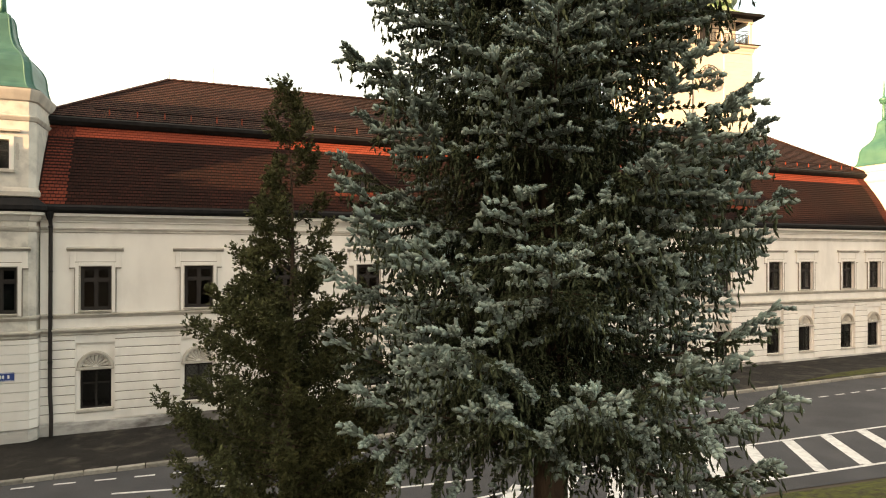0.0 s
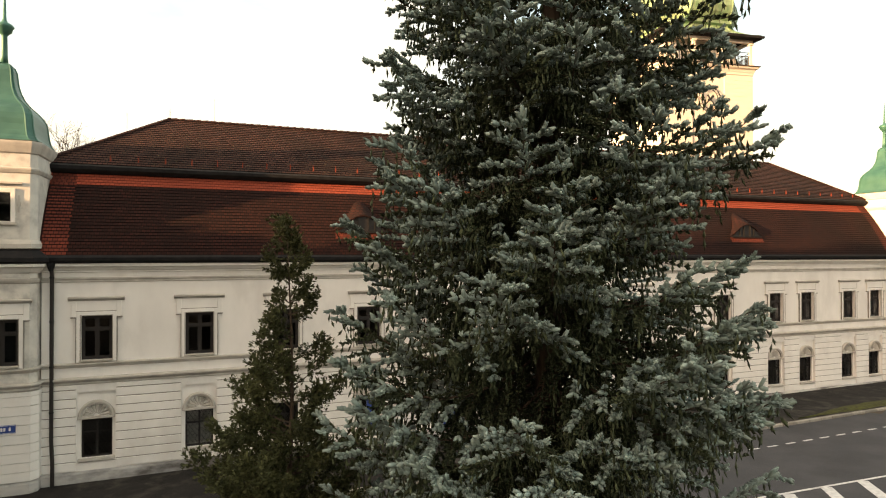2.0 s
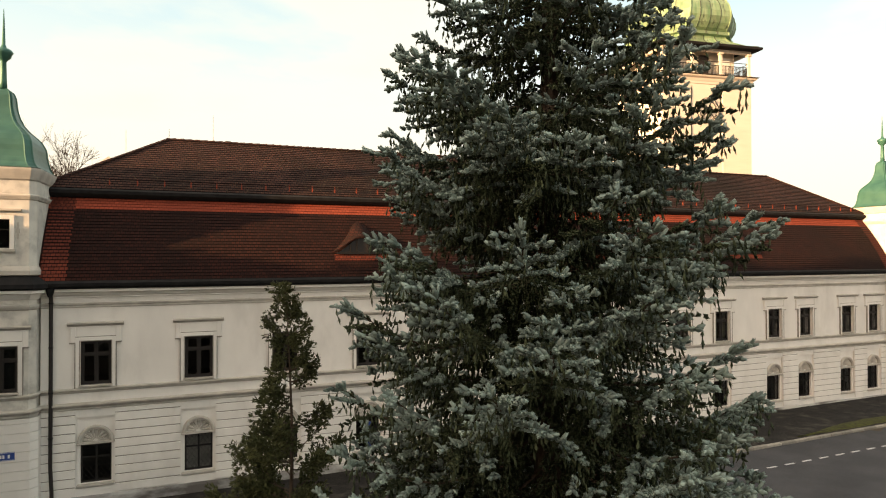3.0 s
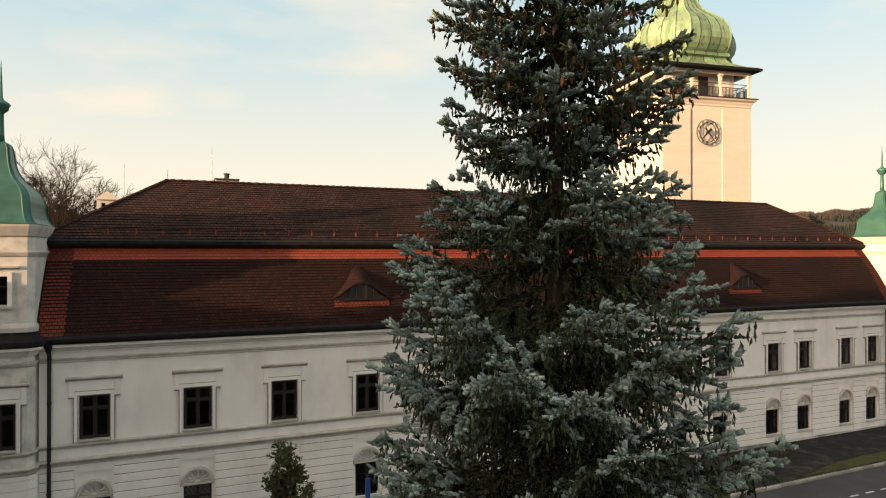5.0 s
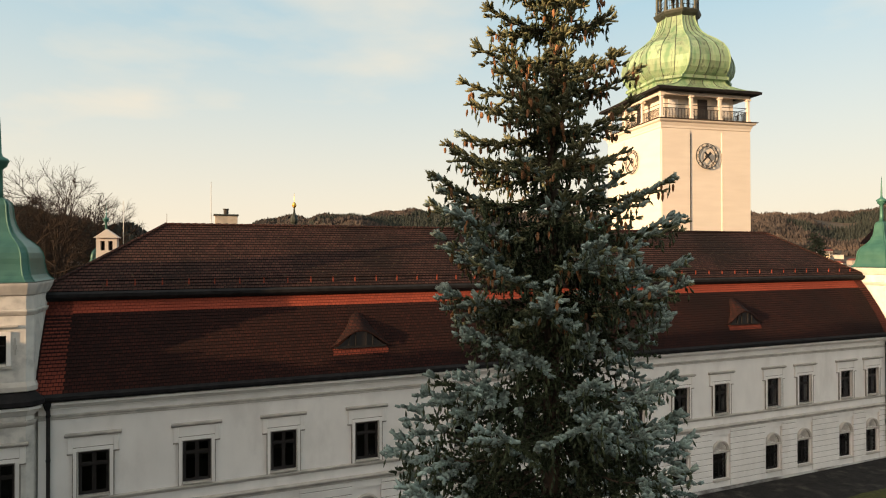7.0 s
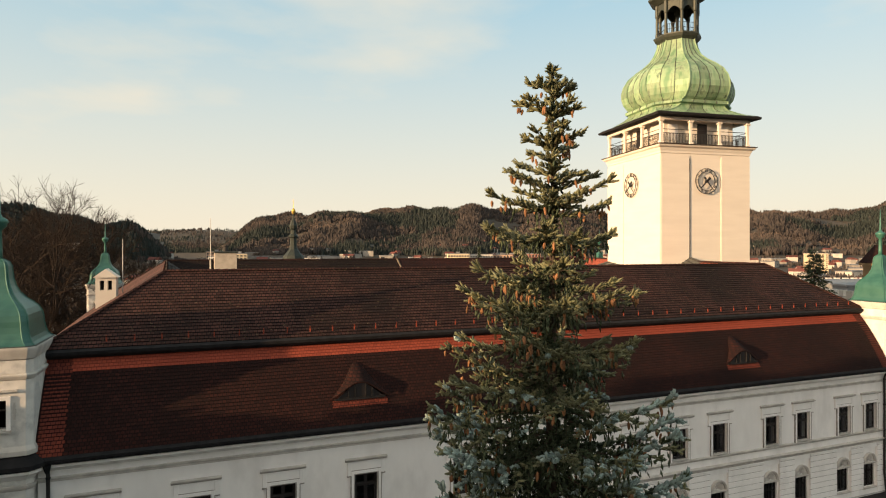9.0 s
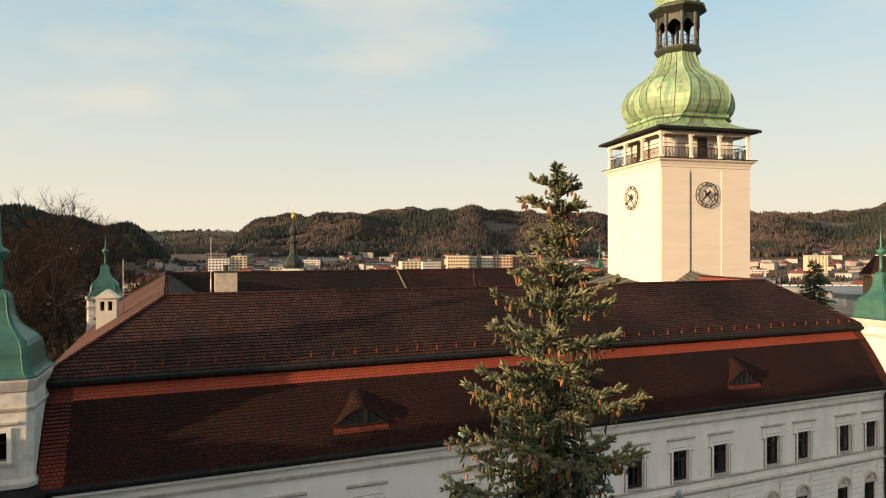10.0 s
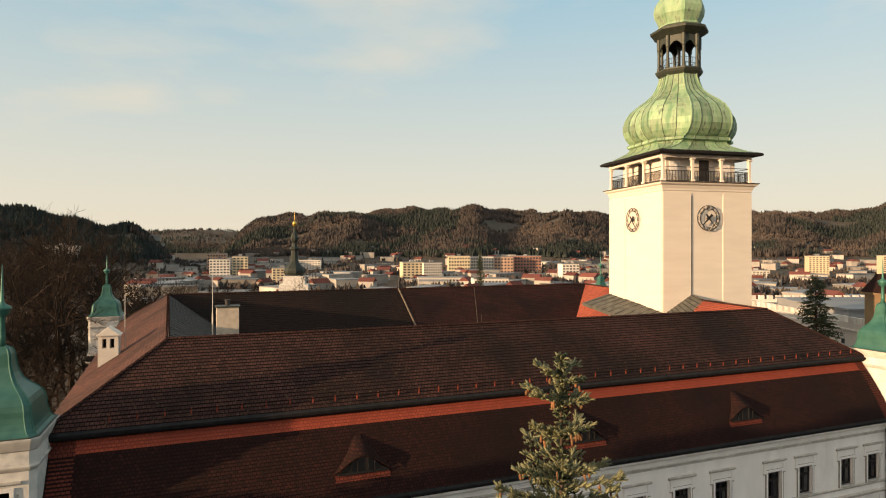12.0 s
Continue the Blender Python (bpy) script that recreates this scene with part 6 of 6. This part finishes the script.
for side, ahead, h, seed in BARE:
    p = yonder(side, ahead)
    p.z = terrain(p.x, p.y)
    bare_tree(tuple(p), h, 0.95, seed, "tall bare brown park tree", depth=6)
for side, ahead, h, seed in ((-42, 58, 15, 41), (-46, 64, 17, 42), (-50, 66, 19, 43), (-54, 72, 21, 44), (-47, 72, 18, 45), (-57, 68, 20, 46), (-43, 70, 15, 47), (-60, 74, 22, 48), (-51, 56, 16, 49), (-56, 62, 18, 50), (-56, 118, 30, 21), (-62, 112, 24, 22), (-48, 122, 26, 23), (-72, 130, 27, 24), (-45, 112, 24, 25), (-38, 128, 22, 26), (-30, 120, 20, 27), (-72, 116, 30, 28), (-80, 125, 32, 29), (-51, 106, 26, 30), (-66, 124, 23, 31), (-36, 108, 17, 32), (-32, 146, 25, 33), (-41, 150, 20, 34)):
    p = yonder(side, ahead)
    p.z = terrain(p.x, p.y)
    bare_tree(tuple(p), h, 0.95, seed, "bare brown tree beyond the castle", depth=5)


# ---- forest on the hills ----
def bare_crown():
    """A tall narrow leafless crown: a few upright wisps side by side on one stem."""
    v, f = [], []
    for k, (a, r, h, z0) in enumerate(((0.4, 0.18, 1.0, 0.0), (3.4, 0.2, 0.88, 0.1))):
        cx, cy, n = r * math.cos(a), r * math.sin(a), len(v)
        v += [(cx, cy, z0), (cx + 0.22, cy, z0 + 0.45 * h), (cx - 0.11, cy + 0.2, z0 + 0.5 * h), (cx - 0.12, cy - 0.19, z0 + 0.42 * h), (cx * 1.4, cy * 1.4, h)]
        for p, q in ((1, 2), (2, 3), (3, 1)):
            f += [(n, n + q, n + p), (n + p, n + q, n + 4)]
    return np.array(v), np.array(f)


def fir_crown():
    """A slim conifer: two stacked ragged cones."""
    v, f = [], []
    for z0, z1, r in ((0.08, 0.72, 0.5), (0.42, 1.0, 0.32)):
        n = len(v)
        v += [(r * (1 + 0.2 * (k % 2)) * math.cos(math.tau * k / 6), r * (1 + 0.2 * (k % 2)) * math.sin(math.tau * k / 6), z0 + 0.07 * (k % 2)) for k in range(6)] + [(0, 0, z1)]
        f += [(n + k, n + (k + 1) % 6, n + 6) for k in range(6)]
    return np.array(v), np.array(f)


def forest():
    g = np.random.default_rng(5)
    con, dec, low = [], [], []
    while len(con) + len(dec) + len(low) < 70000:
        b = g.uniform(-0.82, 0.82)
        ahead = g.uniform(600, 2500) if g.random() < 0.9 else g.uniform(2500, 3900)
        p = yonder(b * ahead, ahead)
        z = terrain(p.x, p.y)
        if z < 6:
            continue
        k = 1.3 * noise.noise((p.x / 300, p.y / 300, 0.5)) + 0.5 * noise.noise((p.x / 90, p.y / 90, 2.5)) + 0.2 * noise.noise((p.x / 25, p.y / 25, 5.5)) + (0.35 if b < -0.45 else 0.0)
        clear = noise.noise((p.x / 150, p.y / 150, 9.5)) - (0.16 if z < 26 else 0.0)
        if clear > 0.36:
            continue
        (con if k > 0.10 else low if k < -0.34 else dec).append((p.x, p.y, z))
    for name, pts, (v0, f0), mat, h0, h1, w0, w1, lab in (("conifer_forest", con, fir_crown(), "forest_dark", 10, 18, 4.2, 6.5, "dark conifer woods on the hills"), ("bare_forest", dec, bare_crown(), "forest_brown", 9, 18, 7, 12, "brown leafless woods on the hills"),
                                                          ("young_forest", low, bare_crown(), "forest_tan", 4, 9, 6, 11, "tan young larch growth on the hills")):
        pts = np.array(pts)
        d = np.tile(np.array([[0.0, 0.0, 1.0]]), (len(pts), 1)) + g.normal(0, 0.03, (len(pts), 3))
        d /= np.linalg.norm(d, axis=1, keepdims=True)
        v, f = scatter(v0, f0, pts - np.array((0, 0, 1.0)), d, g.uniform(h0, h1, len(pts)), g.uniform(w0, w1, len(pts)), g.uniform(0, 6, len(pts)))
        tagged(raw(name, v, f, mat), lab, "forest", kind="stuff")


forest()


# ---- the town in the valley ----
def block(side, ahead, w, d, z1, turn, wall, floors, bays, label, roof_mat="roof_grey", name="apartment_block", z0=None):
    """A block of flats with its rows of windows on the two sides that face the castle."""
    p = yonder(side, ahead)
    base = terrain(p.x, p.y) if z0 is None else z0
    h = z1 - base
    t = thing(name, (p.x, p.y, base), label, "building", "town in the valley")
    m = Matrix.Translation((p.x, p.y, base)) @ Matrix.Rotation(math.atan2(ASIDE.y, ASIDE.x) + turn, 4, "Z")
    bm = boxes((-w / 2, w / 2, -d / 2, d / 2, -3, h))
    bm.transform(m)
    part("wall", bm, wall, t)
    bm = boxes((-w / 2 - 0.2, w / 2 + 0.2, -d / 2 - 0.2, d / 2 + 0.2, h, h + 0.6), (-2, 2, -2, 2, h + 0.6, h + 2.8))
    bm.transform(m)
    part("roof", bm, roof_mat, t)
    fh = h / (floors + 0.4)
    for k in range(floors):
        for i in range(bays):
            x = -w / 2 + w * (i + 0.5) / bays
            bm = boxes((x - w / bays * 0.3, x + w / bays * 0.3, -d / 2 - 0.12, -d / 2 + 0.02, fh * (k + 0.45), fh * (k + 0.95)))
            bm.transform(m)
            part("window", bm, "far_glass", t)


for row in (
        (-34, 640, 22, 14, 7.6, 0.3, "wall_yellow", 7, 5, "pale yellow apartment block in the valley"),
        (-13, 640, 20, 14, 7.0, 0.3, "wall_pale", 7, 8, "pale grey apartment slab with dark window strips in the valley"),
        (20, 780, 28, 12, 12.5, 0.1, "wall_yellow", 5, 8, "long yellow apartment row in the valley"),
        (49, 800, 34, 12, 11.5, 0.1, "wall_pale", 5, 10, "long white apartment row in the valley"),
        (80, 810, 26, 14, 11.0, 0.1, "wall_orange", 5, 6, "salmon-orange apartment block end in the valley"),
        (113, 830, 42, 12, 12.0, 0.1, "wall_red", 5, 10, "red-roofed apartment row in the valley"),
        (133, 640, 19, 13, 5.8, 0.2, "wall_pale", 6, 5, "pale apartment block beyond the roofs"),
        (-2, 560, 44, 16, -4.5, 0.1, "wall_pale", 2, 14, "low white hall with a window band in the valley"),
        (40, 520, 30, 14, -3.5, 0.15, "wall_pale", 2, 10, "low pale hall in the valley"),
        (428, 690, 21, 14, 13.5, -0.25, "wall_yellow", 11, 6, "tall yellow apartment tower above the town"),
        (515, 690, 26, 16, 14.0, -0.25, "wall_yellow", 11, 6, "tall pale yellow apartment tower above the town"),
        (358, 690, 26, 14, -3.0, -0.2, "wall_pale", 4, 7, "white apartment block beyond the clock tower"),
        (-412, 650, 32, 18, 25.0, 0.3, "wall_pale", 12, 8, "pale tower block seen through bare trees"),
        (-256, 690, 22, 14, 10.0, 0.3, "wall_pale", 7, 6, "pale apartment block in the valley"),
        (-236, 700, 17, 14, 13.0, 0.3, "wall_yellow", 8, 4, "yellowish apartment tower in the valley"),
        (-150, 560, 18, 14, 4.0, 0.3, "wall_yellow", 7, 5, "sunlit yellow apartment block in the valley"),
        (-330, 880, 26, 14, 15.0, 0.2, "wall_orange", 6, 7, "salmon apartment row in the valley"),
        (-330, 960, 30, 14, 8.0, 0.2, "wall_pale", 5, 8, "white apartment row in the valley"),
        (-200, 900, 34, 14, 5.0, 0.1, "wall_pale", 4, 8, "low pale apartment row in the valley")):
    block(*row)


def valley_house(side, ahead, w, d, h, turn, k):
    p = yonder(side, ahead)
    base = terrain(p.x, p.y)
    t = thing("valley_house", (p.x, p.y, base), ("pale house with a red tiled roof in the valley", "long pale hall with a grey flat roof in the valley")[k], "house", "town in the valley")
    m = Matrix.Translation((p.x, p.y, base)) @ Matrix.Rotation(turn, 4, "Z")
    bm = boxes((-w / 2, w / 2, -d / 2, d / 2, -2, h))
    bm.transform(m)
    part("wall", bm, "wall_dull", t)
    bm = bmesh.new()
    if k == 0:
        loft(bm, [[(xx, -d / 2 - 0.3, h), (xx, d / 2 + 0.3, h), (xx, 0, h + d * 0.36)] for xx in (-w / 2 - 0.3, w / 2 + 0.3)])
    else:
        box(bm, -w / 2 - 0.3, w / 2 + 0.3, -d / 2 - 0.3, d / 2 + 0.3, h, h + 0.7)
    bm.transform(m)
    part("roof", bm, ("roof_red", "roof_grey")[k], t)


hg = np.random.default_rng(11)
for i in range(300):
    ahead = float(hg.uniform(330, 1250))
    b = float(hg.uniform(-0.52, 0.76))
    k = int(hg.random() < 0.55)
    if k:
        valley_house(b * ahead, ahead, float(hg.uniform(18, 52)), float(hg.uniform(12, 24)), float(hg.uniform(5, 9)), float(hg.uniform(-0.4, 0.9)), 1)
    else:
        valley_house(b * ahead, ahead, float(hg.uniform(10, 18)), float(hg.uniform(8, 11)), float(hg.uniform(5, 9)), float(hg.uniform(0, 3)), 0)


def valley_trees():
    g = np.random.default_rng(9)
    tv, tf = bare_crown()
    pts = []
    for i in range(9000):
        ahead = g.uniform(170, 1450)
        p = yonder(g.uniform(-0.8, 0.8) * ahead, ahead)
        if noise.noise((p.x / 80, p.y / 80, 1.5)) < -0.05:
            continue
        pts.append((p.x, p.y, terrain(p.x, p.y)))
    pts = np.array(pts)
    d = np.tile(np.array([[0.0, 0.0, 1.0]]), (len(pts), 1))
    v, f = scatter(tv, tf, pts, d, g.uniform(4, 10, len(pts)), g.uniform(6, 12, len(pts)), g.uniform(0, 6, len(pts)))
    tagged(raw("valley_wood", v, f, "forest_brown"), "bare brown trees between the houses in the valley", "trees", kind="stuff")


valley_trees()


def church():
    p = yonder(-42.5, 172)
    base = -9.0
    t = thing("church", (p.x, p.y, base), "white church tower with a dark green baroque helmet and gilded ball", "church")
    m = Matrix.Translation((p.x, p.y, base)) @ Matrix.Rotation(-0.2, 4, "Z")
    bm = boxes((-4, 4, -4, 4, -2, 21.0), (-3.0, 3.0, -3.0, 3.0, 21.0, 23.4))
    bm.transform(m)
    part("wall", bm, "turret_plaster", t)
    bm = bmesh.new()
    lathe(bm, p.x, p.y, [(r, base + h) for r, h in ((2.9, 23.3), (2.6, 23.6), (2.95, 24.2), (3.0, 24.8), (2.7, 25.6), (1.9, 26.5), (1.25, 27.3), (1.0, 28.2), (0.95, 30.6), (1.4, 30.9), (1.4, 31.2), (0.8, 31.7), (0.7, 32.8), (1.05, 33.4), (1.15, 34.1), (0.8, 35.1), (0.35, 36.0), (0.18, 37.4))], 8)
    part("helmet", bm, "church_copper", t)
    bm = bmesh.new()
    lathe(bm, p.x, p.y, [(0.1, base + 37.3), (0.5, base + 37.7), (0.62, base + 38.2), (0.5, base + 38.7), (0.08, base + 39.1), (0.05, base + 41.5)], 10)
    part("gilded_ball", bm, "gold", t, "gilded ball and cross rod")


church()


# ---- beyond the castle's east side ----
def castellated_hall():
    p0 = yonder(57, 78)
    t = thing("castellated_hall", (p0.x, p0.y, 0), "low pale hall with a toothed parapet and grey flat roof", "building")
    m = Matrix.Translation((p0.x, p0.y, 0)) @ Matrix.Rotation(math.atan2(ASIDE.y, ASIDE.x), 4, "Z")

    def add(name, mat, *rows):
        bm = boxes(*rows)
        bm.transform(m)
        part(name, bm, mat, t)

    add("wall", "wall_pale", (0, 34, 0, 46, -6, 10.9))
    add("ledge", "wall_pale", (-0.25, 0.05, 0, 46, 10.5, 10.8))
    add("roof", "roof_grey", (0.6, 33.4, 0.6, 45.4, 10.9, 11.1))
    add("parapet", "wall_pale", (0, 0.55, 0, 46, 10.9, 11.7))
    add("parapet", "wall_pale", (0.55, 34, 45.4, 46, 10.9, 11.7))
    add("roof_lantern", "roof_grey", (5, 26, 14, 30, 11.1, 12.7), (4.6, 26.4, 13.6, 30.4, 12.7, 12.95))
    add("roof_lantern", "roof_grey", (9, 30, 34, 41, 11.1, 12.3), (8.7, 30.3, 33.7, 41.3, 12.3, 12.5))
    for i in range(26):
        y = 0.4 + i * 1.76
        add("merlon", "wall_pale", (-0.03, 0.58, y, y + 1.0, 11.7, 12.5))
        if i % 2 == 0:
            add("porthole", "far_glass", (-0.03, 0.02, y, y + 0.7, 8.6, 9.3))
    for i in range(19):
        x = 0.8 + i * 1.76
        add("merlon", "wall_pale", (x, x + 1.0, 45.38, 46.03, 11.7, 12.5))


castellated_hall()


def ochre_house():
    p0 = yonder(53.9, 70)
    t = thing("ochre_house", (p0.x, p0.y, 0), "brown ochre house with a dark red hipped roof", "house")
    m = Matrix.Translation((p0.x, p0.y, 0)) @ Matrix.Rotation(math.atan2(ASIDE.y, ASIDE.x), 4, "Z")
    bm = boxes((0, 7, 0, 7, -4, 16.3))
    bm.transform(m)
    part("wall", bm, "wall_ochre", t)
    bm = boxes((-0.3, 7.3, -0.3, 7.3, 16.3, 16.6))
    bm.transform(m)
    part("cornice", bm, "wall_ochre", t)
    bm = bmesh.new()
    loft(bm, [[(x, y, 16.6) for x, y in ((-0.35, -0.35), (7.35, -0.35), (7.35, 7.35), (-0.35, 7.35))], [(x, y, 18.9) for x, y in ((0.9, 0.9), (6.1, 0.9), (6.1, 6.1), (0.9, 6.1))]])
    bm.transform(m)
    part("roof", bm, "tile_low", t)


ochre_house()


def dark_fir(side, ahead, top, reach, seed):
    """A fir in whorls of slightly drooping boughs, each with short sprays to both sides."""
    p = yonder(side, ahead)
    x, y = p.x, p.y
    g = np.random.default_rng(seed)
    foot = terrain(x, y)
    t = thing("dark_fir", (x, y, foot), "dark open fir tree beyond the castle", "tree")
    bm = bmesh.new()
    lathe(bm, x, y, [(0.3, foot - 0.5), (0.22, foot + (top - foot) * 0.5), (0.03, top)], 8)
    part("trunk", bm, "bark", t)
    rows, B, D = [], [], []
    z = foot + (top - foot) * 0.25
    while z < top - 0.3:
        f = (top - z) / (top - foot)
        for k in range(7):
            az = g.uniform(0, math.tau)
            L = reach * (f ** 0.75) * g.uniform(0.6, 1.15) + 0.25
            out = np.array((math.cos(az), math.sin(az), 0.0))
            sd = np.array((-math.sin(az), math.cos(az), 0.0))
            a = np.array((x, y, z + g.uniform(-0.2, 0.2)))
            b = a + out * L + np.array((0, 0, -0.10 * L))
            rows.append((a, b, 0.03))
            n = int(L / 0.15)
            for i in range(n):
                q = 0.15 + 0.85 * (i + 0.5) / n
                B.append(a + (b - a) * q)
                d = out * 0.6 + sd * g.uniform(-1, 1) + np.array((0, 0, g.uniform(-0.5, 0.15)))
                D.append(d / np.linalg.norm(d))
        z += 0.55 * max(0.55, f ** 0.5)
    sticks("bough", rows, "bark", t, "thin dark boughs")
    tv, tf = spray_template(9, 3)
    B, D = np.array(B), np.array(D)
    v, f = scatter(tv, tf, B, D, g.uniform(0.35, 0.7, len(B)), g.uniform(0.22, 0.4, len(B)), g.uniform(0, 6, len(B)))
    raw("foliage", v, f, "needle_dark", t)["kind"] = "stuff"


dark_fir(52.6, 85, 18.4, 4.6, 77)
dark_fir(27, 440, 21.0, 4.2, 78)
